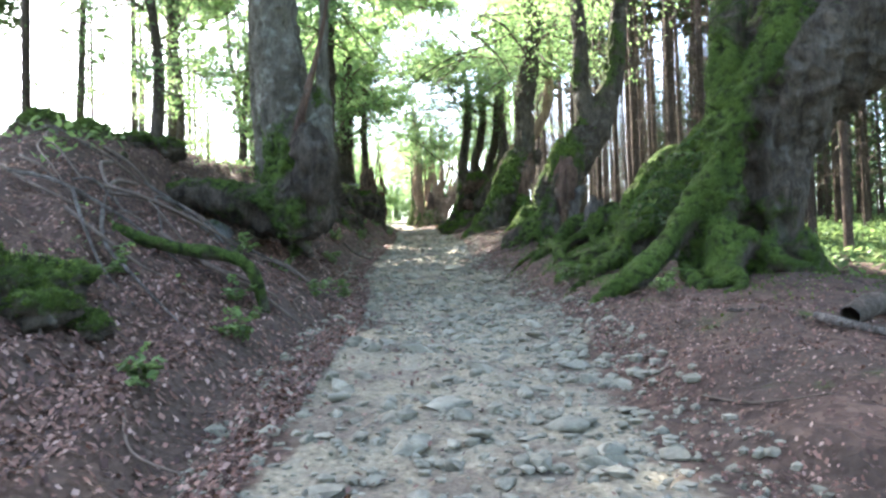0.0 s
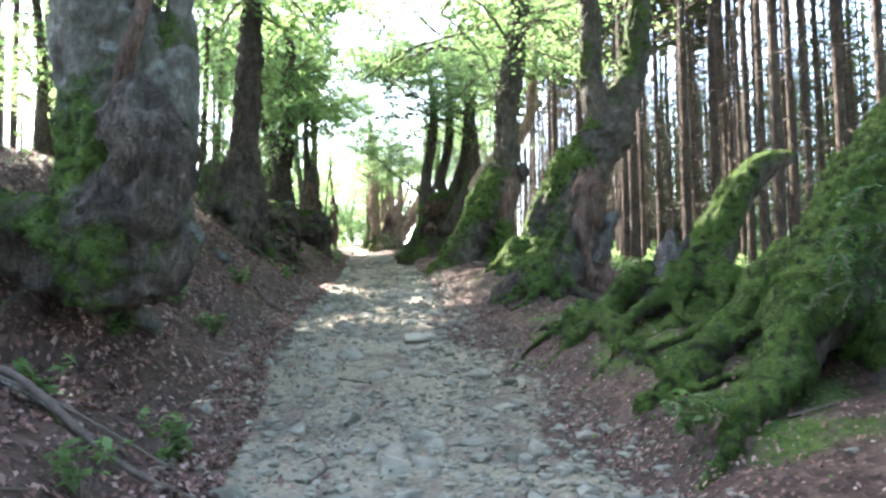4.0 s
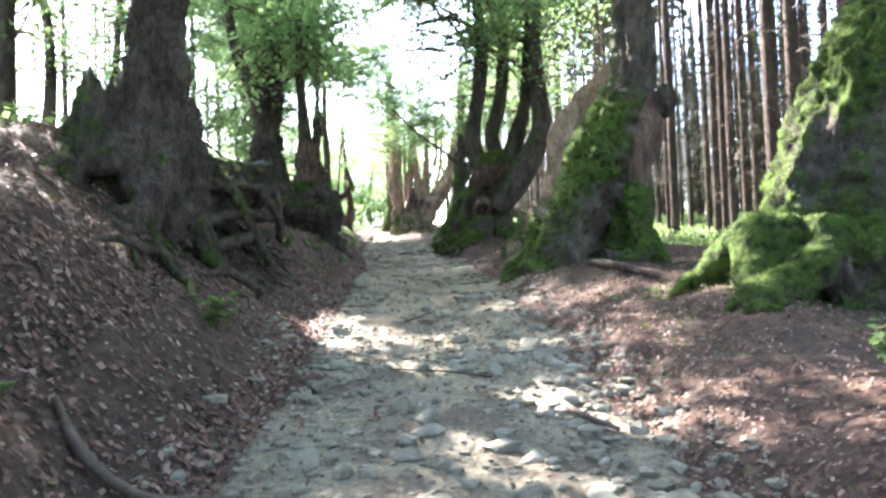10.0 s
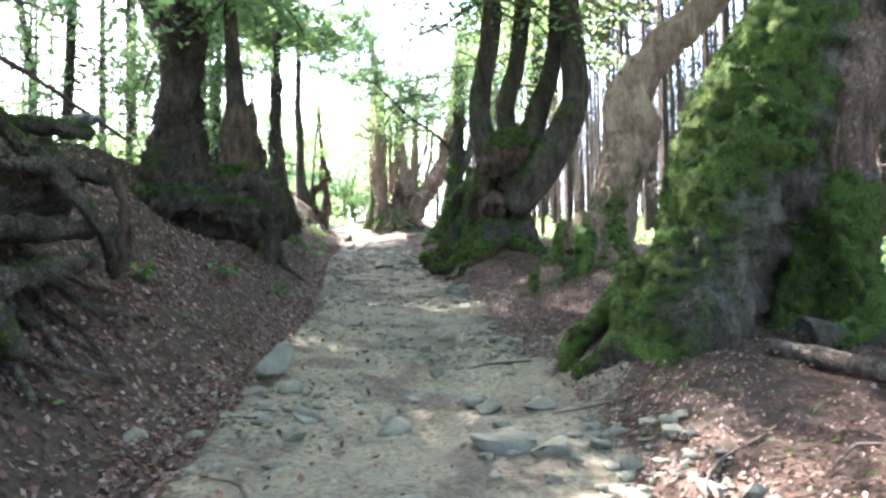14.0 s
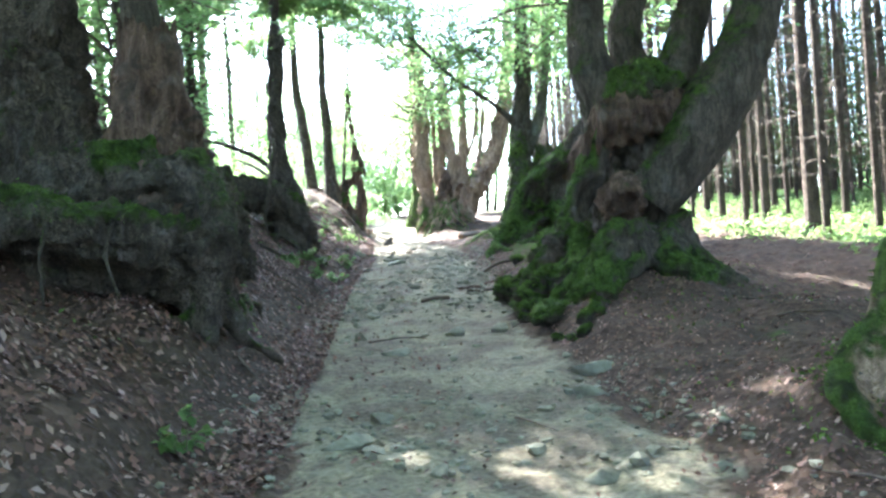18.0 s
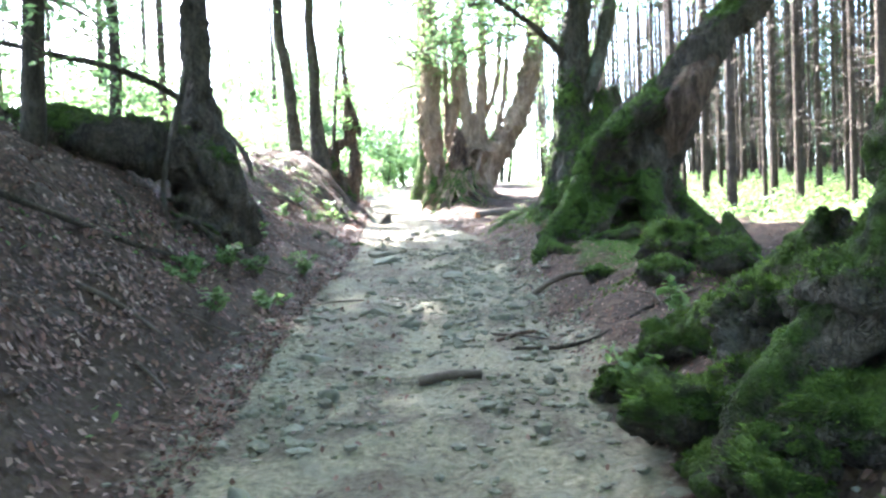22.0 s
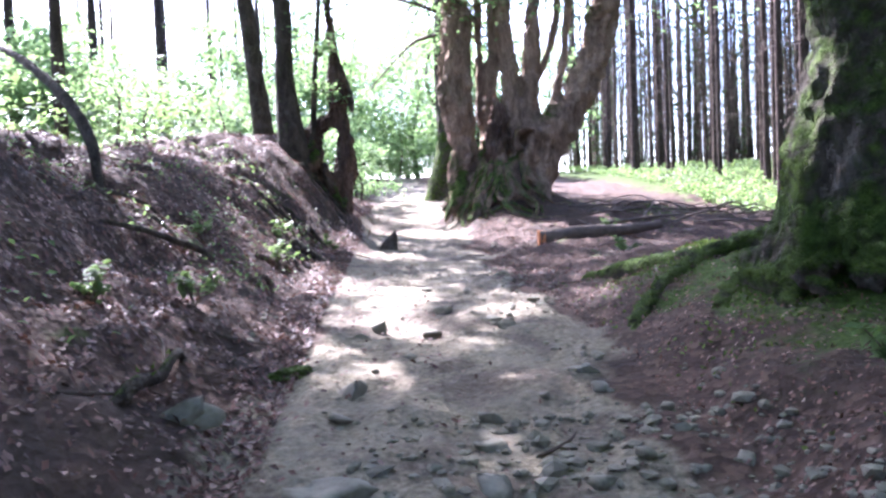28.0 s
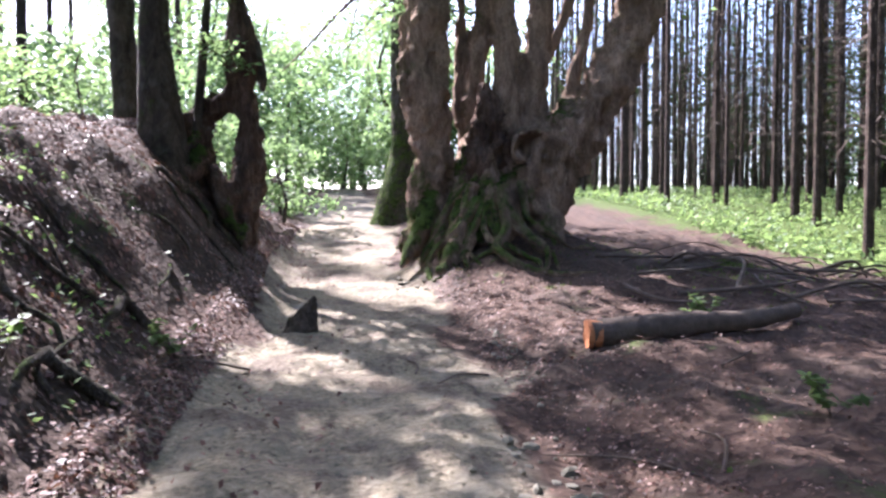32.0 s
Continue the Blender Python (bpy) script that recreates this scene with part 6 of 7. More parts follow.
# slim trees further along the bank
for k, (x, y, lean) in enumerate(((-5.6, 36.2, 0.3), (-4.9, 34.2, -0.2), (-5.6, 14.2, -0.3), (-6.6, 24.2, 0.4), (-7.6, 27.4, -0.3), (-6.4, 28.9, 0.2), (-8.1, 31.6, 0.3), (-7.3, 20.2, -0.2), (-8.8, 23.6, 0.3), (-7.0, 33.2, 0.2), (-9.3, 36.4, -0.3), (-10.5, 28.5, 0.2), (-9.8, 19.6, 0.2), (-5.5, 38.3, 0.2), (-7.4, 44.2, -0.2))):
    z = gz(x, y)
    t = tree_base("bank_sapling", x, y, z, "slim young beech on the bank top", "young beeches on the bank")
    limb(t, "trunk", [(x, y, z - 0.3, 0.14), (x + 0.1, y, z + 2, 0.1), (x + lean, y, z + 5, 0.08), (x + lean * 1.4, y, z + 9, 0.05)], DARKBARK, seg=10, step=0.3, rough=0.12, seed=120 + k)
    crown(t, [(x + lean * 0.4, y, z + 1.8), (x + lean * 0.6, y, z + 3.2), (x + lean, y, z + 4.6), (x + lean, y, z + 6), (x + lean * 1.3, y, z + 7.8)], 5200 if k < 2 or k > 12 else 3600, 1.8, 0.09, 130 + k)
lay_moss()

# ---- spruce plantations on both sides ----
def spruce_mesh(seed, height, dense=230):
    r = random.Random(seed)
    lean = (r.uniform(-0.25, 0.25), r.uniform(-0.25, 0.25))
    rad = r.uniform(0.1, 0.145)
    pts = [(lean[0] * t * t, lean[1] * t * t, -0.4 + height * t, rad * (1.25 if t == 0 else 1) * (1 - 0.8 * t)) for t in (0, 0.04, 0.15, 0.3, 0.5, 0.75, 1)]
    v, f, m = tube(pts, seg=10, step=1.1, rough=0.06, freq=1.0, seed=seed, moss=-0.2)
    trunk = solid("trunk", v, f, SPRUCE, m)
    sticks = []
    for k in range(110):
        z = r.uniform(1.5, height * 0.62)
        a, ln = r.uniform(0, 6.283), r.uniform(0.3, 1.5) * (0.5 + z / height)
        cx, cy = lean[0] * (z / height) ** 2, lean[1] * (z / height) ** 2
        sticks.append(tube([(cx + math.cos(a) * 0.08, cy + math.sin(a) * 0.08, z, 0.014), (cx + math.cos(a) * ln * 0.6, cy + math.sin(a) * ln * 0.6, z - 0.02, 0.009), (cx + math.cos(a) * ln, cy + math.sin(a) * ln, z + r.uniform(-0.25, 0.1), 0.004)], seg=3, step=0.8, rough=0))
    v, f, m = joined(sticks)
    dead = solid("dead_twigwork", v, f, TWIG, m)
    q = np.random.default_rng(seed)
    n = dense
    z = height * q.uniform(0.66, 1.02, n)
    w = (1.05 - z / height) * 0.26 * height * np.sqrt(q.uniform(0.02, 1, n))
    a = q.uniform(0, 6.283, n)
    c = np.stack([lean[0] + np.cos(a) * w, lean[1] + np.sin(a) * w, z - 0.25 * w], 1)
    v, f = leaf_cards(c, 0.75, 0.25, 0.25, q, 2.2)
    return trunk, dead, mesh_of("crown", v, f, NEEDLES, False)


SPRUCES = [spruce_mesh(200 + i, h) for i, h in enumerate((24, 22, 26, 23, 25))]
# crowns above the view thinned or thickened to let sun in or block it
BARE = [spruce_mesh(220 + i, h, 70) for i, h in enumerate((25, 23))]
OPEN = [spruce_mesh(230 + i, h, 16) for i, h in enumerate((25, 23, 24))]
SHADY = [spruce_mesh(210 + i, h, 520) for i, h in enumerate((25, 23, 26))]
spots = random.Random(3)
far_places = []


def plant_spruce(x, y, k, group, label, kinds=SPRUCES):
    trunk, dead, top = kinds[k % len(kinds)]
    ob = new("spruce", trunk)
    s = spots.uniform(0.65, 1.45)
    ob.matrix_world = Matrix.Translation((x, y, gz(x, y))) @ Matrix.Rotation(spots.uniform(0, 6.283), 4, "Z") @ Matrix.Diagonal((s, s, spots.uniform(0.9, 1.1), 1))
    tagged(ob, label, "tree", group)
    tagged(part("dead_twigwork", dead, ob, "thin dead side branches"), kind="stuff")
    tagged(part("crown", top, ob, "dark green needle crown"), kind="stuff")


k = 0
for row in range(20):
    for col in range(46):
        x = 7.4 + row * 2.5 + spots.uniform(-0.8, 0.8) + 0.03 * col
        y = 4 + col * 3.0 + spots.uniform(-1.1, 1.1)
        k += 1
        if y < x * 0.9 - 4 or spots.random() < 0.08:
            continue
        if row < 6 and col < 32:
            plant_spruce(x - (1.5 if y > 48 else 0), y, k, "spruces beside the track", "tall straight spruce with a bare brown trunk", BARE if y > 50 else SPRUCES)
        else:
            if spots.random() > 0.12:
                far_places.append((x, y))
for row in range(6):
    for col in range(17):
        x = -9.5 - row * 4.2 + spots.uniform(-1.6, 1.6)
        y = 10 + col * 5.0 + spots.uniform(-2, 2)
        k += 1
        if y < -x * 0.9 - 4 or spots.random() < 0.35:
            continue
        # crown density follows where the track should lie in sun or shade
        plant_spruce(x - 0.04 * y, y, k, "spruces behind the bank", "tall spruce standing dark against the bright sky", OPEN if y > 55.5 else BARE if 32 < y < 47 and x > -14.5 else SHADY)

# the wood behind the start of the walk: unseen, added to cut sky fill
for row in range(6):
    for col in range(9):
        x, y = -18 + col * 4.4 + spots.uniform(-1.3, 1.3), -4.5 - row * 4.5 + spots.uniform(-1.2, 1.2)
        k += 1
        if abs(x) > 2.6:
            plant_spruce(x, y, k, "spruces behind the start", "tall straight spruce with a bare brown trunk", SHADY)

# the deep rows of the plantation, too dense to tell apart
pieces = []
for i, (x, y) in enumerate(far_places):
    z, rad = gz(x, y), spots.uniform(0.07, 0.22)
    h = spots.uniform(20, 25)
    pieces.append(tube([(x, y, z - 0.3, rad * 1.2), (x, y, z + 1, rad), (x + spots.uniform(-0.4, 0.4), y, z + h * 0.5, rad * 0.7), (x, y, z + h, 0.04)], seg=7, step=3, rough=0.04))
v, f, m = joined(pieces)
tagged(new("far_spruces", solid("far_spruces", v, f, SPRUCE, m - 0.3)), "deep rows of thin brown spruce trunks", "trees", kind="stuff")

# twigs and needles between the deep rows, and the leafy edge of the wood all round
q = np.random.default_rng(31)
n = 120000
at = np.array(far_places)[q.integers(0, len(far_places), n)] + q.normal(0, 0.7, (n, 2))
c = np.stack([at[:, 0] + q.normal(0, 0.9, n), at[:, 1] + q.normal(0, 0.9, n), ground_z(at[:, 0], at[:, 1]) + q.uniform(1.5, 17, n)], 1)
v, f = leaf_cards(c, 0.27, 0.3, 0.1, q, 3.0)
tagged(new("spruce_twigs", mesh_of("spruce_twigs", v, f, NEEDLES, False)), "haze of thin green spruce twigs", "twigs", kind="stuff")
n = 60000
x, y = q.uniform(7, 40, n), q.uniform(14, 110, n)
c = np.stack([x, y, ground_z(x, y) + q.uniform(1.8, 13, n)], 1)
v, f = leaf_cards(c, 0.04, 0.3, 0.1, q, 28.0)
tagged(new("dead_twigs", mesh_of("dead_twigs", v, f, TWIG, False)), "haze of thin bare spruce twigs", "twigs", kind="stuff")
n = 9000
a = q.uniform(-0.62, 0.62, n) * np.pi
rad = q.uniform(52, 66, n)
x, y = np.where(np.abs(a) < 0.25 * np.pi, 0, 0) + np.sin(a) * rad + 2, 18 - np.cos(a) * rad * 1.0
c = np.stack([x, y, ground_z(x, y) + 13 * q.random(n) ** 1.3 * np.where(x < -8, np.clip((20 - y) / 40, 0.05, 1), 1)], 1)
v, f = leaf_cards(c, 1.3, 0.5, 0.1, q)
tagged(new("woodland_edge", mesh_of("woodland_edge", v, f, NEEDLES, False)), "dark green far edge of the wood", "trees", kind="stuff")

n = 5200
x, y = q.uniform(38, 62, n), q.uniform(30, 135, n)
c = np.stack([x, y, ground_z(x, y) + 9.5 * q.random(n) ** 1.6], 1)
v, f = leaf_cards(c, 1.0, 0.5, 0.1, q)
tagged(new("leafy_edge", mesh_of("leafy_edge", v, f, LEAVES, False)), "bright green leafy edge beyond the plantation", "trees", kind="stuff")

# ---- stones of the track ----
def ico(subdiv):
    bm = bmesh.new()
    bmesh.ops.create_icosphere(bm, subdivisions=subdiv, radius=1.0)
    v = np.array([q.co[:] for q in bm.verts])
    f = np.array([[q.index for q in p.verts] for p in bm.faces])
    bm.free()
    return v, f


def stone_mesh(seed, flat=0.55, subdiv=3, sharp=0.35):
    v, f = ico(subdiv)
    r = np.random.default_rng(seed)
    # planes cut off a ball give a broken, faceted stone with worn edges
    for _ in range(15):
        n = r.normal(0, 1, 3)
        n /= np.linalg.norm(n)
        over = np.maximum(v @ n - r.uniform(0.3, 0.7), 0)
        v = v - over[:, None] * n
    w = np.array([noise.noise(Vector(p * 2.2) + Vector((seed, 0, 0))) + 0.5 * noise.noise(Vector(p * 5) + Vector((0, seed, 0))) for p in v])
    v = v * (1 + 0.09 * w)[:, None] * np.array([1.0, r.uniform(0.6, 0.95), flat * r.uniform(0.8, 1.2)])
    return v, f


STONES = [mesh_of("stone", *stone_mesh(400 + i, (0.35, 0.5, 0.65, 0.45, 0.7)[i % 5], 3 if i in (0, 2, 3, 5, 8) else 2), GREYSTONE, True) for i in range(12)]
MOSS_STONES = [mesh_of("rock", *stone_mesh(450 + i, 0.7), MOSSROCK, True, {"moss": np.clip(stone_mesh(450 + i, 0.7)[0][:, 2] * 0.9, -0.3, 0.5)}) for i in range(4)]
stony = random.Random(17)


def lay_stone(x, y, size, k, sink=0.3, yaw=None, label="grey angular stone lying in the dirt track", mesh=None, name="stone", group="stones of the track"):
    me = mesh or STONES[k % len(STONES)]
    ob = new(name, me)
    ob.matrix_world = Matrix.Translation((x, y, gz(x, y) + size * (0.35 - sink) * 0.6)) @ Euler((stony.uniform(-0.2, 0.2), stony.uniform(-0.2, 0.2), stony.uniform(0, 6.28) if yaw is None else yaw)).to_matrix().to_4x4() @ Matrix.Diagonal((size, size, size, 1))
    return tagged(ob, label, "stone", group)


HEAP = []


def heap_stone(x, y, size, k, sink):
    v, f = stone_mesh(400 + k % 12, 0.5, 2)
    a = stony.uniform(0, 6.28)
    v = np.stack([v[:, 0] * math.cos(a) - v[:, 1] * math.sin(a), v[:, 0] * math.sin(a) + v[:, 1] * math.cos(a), v[:, 2]], 1) * size
    HEAP.append((v + np.array([x, y, gz(x, y) + size * (0.35 - sink) * 0.6]), f))


# the large ones one remembers
lay_stone(0.17, 14.2, 0.36, 0, 0.25, 0.1, "large pale flat boulder sunk in the track")
lay_stone(-0.55, 13.6, 0.24, 3, 0.3, 0.6, "flat grey boulder sunk in the track")
lay_stone(0.07, 22.8, 0.36, 5, 0.3, 0.0, "long flat slab across the track")
lay_stone(-1.43, 24.4, 0.3, 2, 0.1, 0.4, "pale angular block at the edge of the track")
lay_stone(0.4, 30.5, 0.34, 5, 0.3, 0.2, "white angular rock below mossy roots")
lay_stone(-1.26, 31.6, 0.22, 5, 0.3, 0.0, "greenish flat stone in the track")
lay_stone(-1.99, 40.9, 0.3, 0, 0.3, 0.1, "rounded pale slab in the track")
lay_stone(-2.15, 41.5, 0.24, 5, 0.25, 0.1, "rounded pale slab in the track")
lay_stone(-0.92, 39.3, 0.22, 3, 0.3, 0.0, "flat blue-grey stone in the track")
lay_stone(-0.6, 39.0, 0.26, 8, 0.3, 0.0, "flat blue-grey stone in the track")
lay_stone(-0.22, 39.3, 0.12, 1, 0.2)
lay_stone(-2.91, 42.2, 0.2, 1, 0.1, 0.3)
lay_stone(-2.1, 41.5, 0.24, 0, 0.25, 0.0, "rounded boulder in the track")
lay_stone(-1.43, 42.1, 0.14, 5, 0.25, 0.2, "rounded boulder in the track")
for x, y, size in ((2.33, 8.6, 0.09), (2.2, 8.5, 0.06), (2.45, 8.7, 0.07), (2.1, 8.65, 0.05)):
    lay_stone(x, y, size, 1, 0.0, None, "pale stone lying between mossy roots")
for x, y, size, k in ((-2.92, 42.16, 0.17, 2), (-0.77, 42.85, 0.1, 1), (-0.91, 42.03, 0.12, 6), (-0.72, 41.85, 0.1, 7), (-0.5, 42.4, 0.08, 4)):
    lay_stone(x, y, size, k, 0.1, None, "rounded pale stone at the edge of the track")
for x, y, size, k in ((2.9, 13.6, 0.2, 0), (3.15, 13.75, 0.26, 1), (3.4, 13.5, 0.18, 2)):
    lay_stone(x, y, size, k, 0.15, None, "dark mossy rock beside the stump", MOSS_STONES[k], "rock", "rocks in the bank")
lay_stone(-0.05, 23.5, 0.1, 7, -0.2, 0.0, "small dark stone lying loose on the track")
for k in range(330):
    u = stony.random()
    if u < 0.38:
        y, d = stony.uniform(1.2, 9), stony.uniform(-1.15, 1.25)
        if stony.random() < 0.35:
            y, d = stony.gauss(5.6, 0.7), stony.gauss(0.85, 0.18)
    elif u < 0.75:
        y, d = stony.uniform(9, 24), stony.gauss(0.95, 0.22)
    else:
        y, d = stony.uniform(9, 46), stony.uniform(-1.1, 1.2)
    x = d + float(np.interp(y, PATH_Y, PATH_X))
    size = stony.choice((0.05, 0.06, 0.07, 0.08, 0.1, 0.13)) * stony.uniform(0.8, 1.25)
    if k % 5 < 2:
        lay_stone(x, y, size, k, 0.2)
    else:
        heap_stone(x, y, size, k, 0.2)
for k in range(230):
    y = stony.uniform(1.5, 45) if k < 90 else stony.uniform(2, 24)
    x = float(np.interp(y, PATH_Y, PATH_X)) + stony.uniform(-0.95, 1.05)
    if k % 2:
        lay_stone(x, y, stony.uniform(0.08, 0.25), 3 + 5 * stony.randint(0, 1), 0.38, None, "flat worn slab showing through the dirt of the track")
    else:
        heap_stone(x, y, stony.uniform(0.08, 0.22), 3 + 5 * stony.randint(0, 1), 0.38)
hv = np.vstack([q[0] for q in HEAP])
hf = np.vstack([q[1] + i * len(HEAP[0][0]) for i, q in enumerate(HEAP)])
tagged(new("loose_stones", mesh_of("loose_stones", hv, hf, GRAVEL, True)), "grey angular stones strewn over the dirt track", "stones", kind="stuff")
for x, y, s, k in ((-2.85, 16.7, 0.36, 0), (-3.25, 16.75, 0.34, 1), (-3.05, 16.5, 0.24, 2), (-3.6, 16.9, 0.3, 3), (0.95, 33.9, 0.2, 1)):
    lay_stone(x, y, s, k, 0.1, None, "grey rock with patches of moss set in the bank", MOSS_STONES[k], "rock", "rocks in the bank")

lay_stone(-3.45, 10.66, 0.44, 6, 0.1, 0.0, "pale blue-grey rock under the mossy root", MOSS_STONES[1], "rock", "rocks in the bank")
lay_stone(-2.8, 10.62, 0.34, 9, 0.1, 0.5, "pale blue-grey rock under the mossy root", MOSS_STONES[2], "rock", "rocks in the bank")
slab = new("rock", MOSS_STONES[3])
slab.matrix_world = Matrix.Translation((-2.9, 24.55, 4.5)) @ Matrix.Diagonal((0.3, 0.22, 0.14, 1))
tagged(slab, "flat pale stone lying on jutting roots", "stone", "rocks in the bank")
# gravel, too much to count
r = np.random.default_rng(23)
n = 36000
y = r.uniform(0.5, 60, n)
d = r.uniform(-1.45, 1.5, n)
keep = (-0.06 + fbm(d * 1.3 + 5, y * 0.55, 61, 3) + 0.04 * np.abs(d) + 0.15 * np.maximum(d, 0) + np.where(y < 20, 0.1, 0) + np.where(y < 5, 0.14, 0) + 0.14 * np.exp(-((y - 39) / 3.5) ** 2) - np.where((y > 24) & (y < 34), 0.14, 0) - np.where(y > 42.5, 0.34, 0) > r.uniform(-0.12, 0.22, n))
y, d = y[keep], d[keep]
x = d + np.interp(y, PATH_Y, PATH_X)
n = len(x)
size = np.clip(r.lognormal(-3.85, 0.55, n), 0.009, 0.085)
iv, jf = ico(1)
shapes = iv[None] * (1 + r.normal(0, 0.17, (n, len(iv), 1))) * r.uniform(0.5, 1.1, (n, 1, 3)) * np.array([1, 1, 0.6]) * size[:, None, None]
a = r.uniform(0, 6.283, n)
ca, sa = np.cos(a)[:, None], np.sin(a)[:, None]
gv = np.stack([shapes[..., 0] * ca - shapes[..., 1] * sa + x[:, None], shapes[..., 0] * sa + shapes[..., 1] * ca + y[:, None], shapes[..., 2] + (ground_z(x, y) + size * 0.15)[:, None]], -1)
gf = jf[None] + (np.arange(n) * len(iv))[:, None, None]
tagged(new("gravel", mesh_of("gravel", gv.reshape(-1, 3), gf.reshape(-1, 3), GRAVEL, False)), "loose grey gravel strewn over the dirt track", "gravel", kind="stuff")

# ---- fallen leaves, draped on the ground ----
n = 420000
y = r.uniform(0.5, 62, n)
side = r.random(n) < 0.55
d = np.where(side, -1.0 - r.exponential(1.6, n), 1.15 + r.exponential(1.7, n))
d = np.where(r.random(n) < 0.022, r.uniform(-1.2, 1.3, n), d)
ok = (d > -6.5) & (d < 7) & (fbm(d * 0.8, y * 0.8, 71, 3) > r.uniform(-0.5, 0.12, n) - np.where((d < 0) & (y < 32), 0.14, 0)) & ((np.abs(d + 1.6) > 0.3) | (r.random(n) < 0.3)) & ((d < 0) | (r.random(n) > 0.3 + 0.25 * np.clip((y - 26) / 6, 0, 1)))
y, d = y[ok], d[ok]
x = d + np.interp(y, PATH_Y, PATH_X)
c = np.stack([x, y, np.zeros(len(x))], 1)
v, f = leaf_cards(c, np.where(d > 0, 0.027, 0.041), 0.4, 0.0, r, 1.35)
v[:, 2] = ground_z(v[:, 0], v[:, 1]) + 0.008 + v[:, 2] * 1.0 + np.repeat(r.uniform(0, 0.03, len(x)), 4)
tagged(new("leaf_litter", mesh_of("leaf_litter", v, f, LITTER, False)), "dry brown beech leaves covering the slopes", "leaves", kind="stuff")

# ---- green growth ----
def herb_patch(centers, size, name, label, height=0.25, material=None, category="plants"):
    v, f = leaf_cards(centers, size, 0.5, 0.0, r, 1.6)
    return tagged(new(name, mesh_of(name, v, f, material or HERB, False)), label, category, kind="stuff")


n = 46000
x = 5.2 + 24 * r.random(n) ** 1.5
y = r.uniform(4, 95, n)
ok = fbm(x * 0.35, y * 0.35, 81, 3) > r.uniform(-0.35, 0.15, n) - 0.012 * (x - 5)
x, y = x[ok], y[ok]
herb_patch(np.stack([x, y, ground_z(x, y) + r.uniform(0.02, 0.32, len(x))], 1), 0.13, "undergrowth", "bright green low undergrowth below the spruces")
n = 22000
y = r.uniform(8, 90, n)
d = -4.6 - 9 * r.random(n) ** 1.4
ok = fbm(d * 0.4, y * 0.4, 91, 3) + 0.004 * (y - 30) > r.uniform(-0.2, 0.3, n)
y, d = y[ok], d[ok]
x = d + np.interp(y, PATH_Y, PATH_X)
herb_patch(np.stack([x, y, ground_z(x, y) + r.uniform(0.02, 1.0, len(x)) * np.clip((y - 20) / 25, 0.25, 1)], 1), 0.12, "bank_undergrowth", "leafy green bushes along the top of the bank")

n = 16000
y = r.uniform(4, 52, n)
d = -1.5 - 3.2 * r.random(n)
ok = fbm(d * 0.9, y * 0.7, 97, 3) + 0.004 * (y - 30) > r.uniform(0.02, 0.3, n)
y, d = y[ok], d[ok]
x = d + np.interp(y, PATH_Y, PATH_X)
herb_patch(np.stack([x, y, ground_z(x, y) + r.uniform(0.01, 0.1, len(x))], 1), 0.05, "seedlings", "small green seedlings scattered over the bank")

# small plants on the bank and by the roots
SPOTS = [(-1.7, 6.0), (-2.0, 7.1), (-2.3, 8.2), (-1.5, 8.8), (-1.35, 9.6), (-2.9, 6.4), (-2.2, 9.9), (-1.8, 4.4), (-2.3, 11.4), (-2.0, 13.2), (-2.6, 14.0), (-2.4, 16.3), (-2.9, 15.5), (-2.1, 19), (-2.5, 27), (-2.1, 28.5), (-2.7, 25.2), (-3.2, 33.5), (-2.9, 36.2), (-2.7, 37.3), (-3.1, 38.2), (-2.8, 39.2), (-3.6, 40.2), (-3.3, 36.8), (-4.0, 43.3), (-3.6, 44.0), (-3.8, 47.2), (-4.1, 48.5), (-3.7, 50.0), (-4.4, 46.3), (2.2, 7.2), (1.6, 9.2), (1.7, 12.8), (2.9, 14.0), (1.9, 17.0), (3.6, 16.2), (0.7, 35.5), (0.1, 34.6), (0.8, 41.5), (0.6, 48.8), (0.9, 51.5), (3.1, 14.3), (-3.5, 37.5), (-3.3, 38.0), (1.9, 43.0), (0.4, 41.9)]
pick = random.Random(5)
for x, y in SPOTS:
    e = new("herb")
    e.location = (x, y, gz(x, y))
    stalks, leaves = [], []
    for _ in range(pick.randint(5, 9)):
        a, ln, up = pick.uniform(0, 6.28), pick.uniform(0.06, 0.2), pick.uniform(0.08, 0.3)
        tip = np.array([math.cos(a) * ln, math.sin(a) * ln, up])
        stalks.append(tube([(0, 0, -0.02, 0.004), (*(tip * (0.5, 0.5, 0.65)), 0.003), (*tip, 0.002)], seg=4, step=0.1, rough=0))
        for t in (0.45, 0.7, 0.85, 1.0):
            leaves += [tip * (t, t, t ** 0.8) + np.array([pick.uniform(-0.035, 0.035), pick.uniform(-0.035, 0.035), 0.01]) for _ in range(3)]
    sv, sf, sm = joined(stalks)
    tagged(part("stalk_tuft", solid("stalk_tuft", sv, sf, TWIG, sm), e), kind="stuff")
    v, f = leaf_cards(np.array(leaves), 0.075, 0.4, 0.15, r, 1.6)
    tagged(part("foliage", mesh_of("foliage", v, f, HERB, False), e), kind="stuff")
    tagged(e, "small green woodland plant growing in leaf litter", "plant", "small woodland plants")

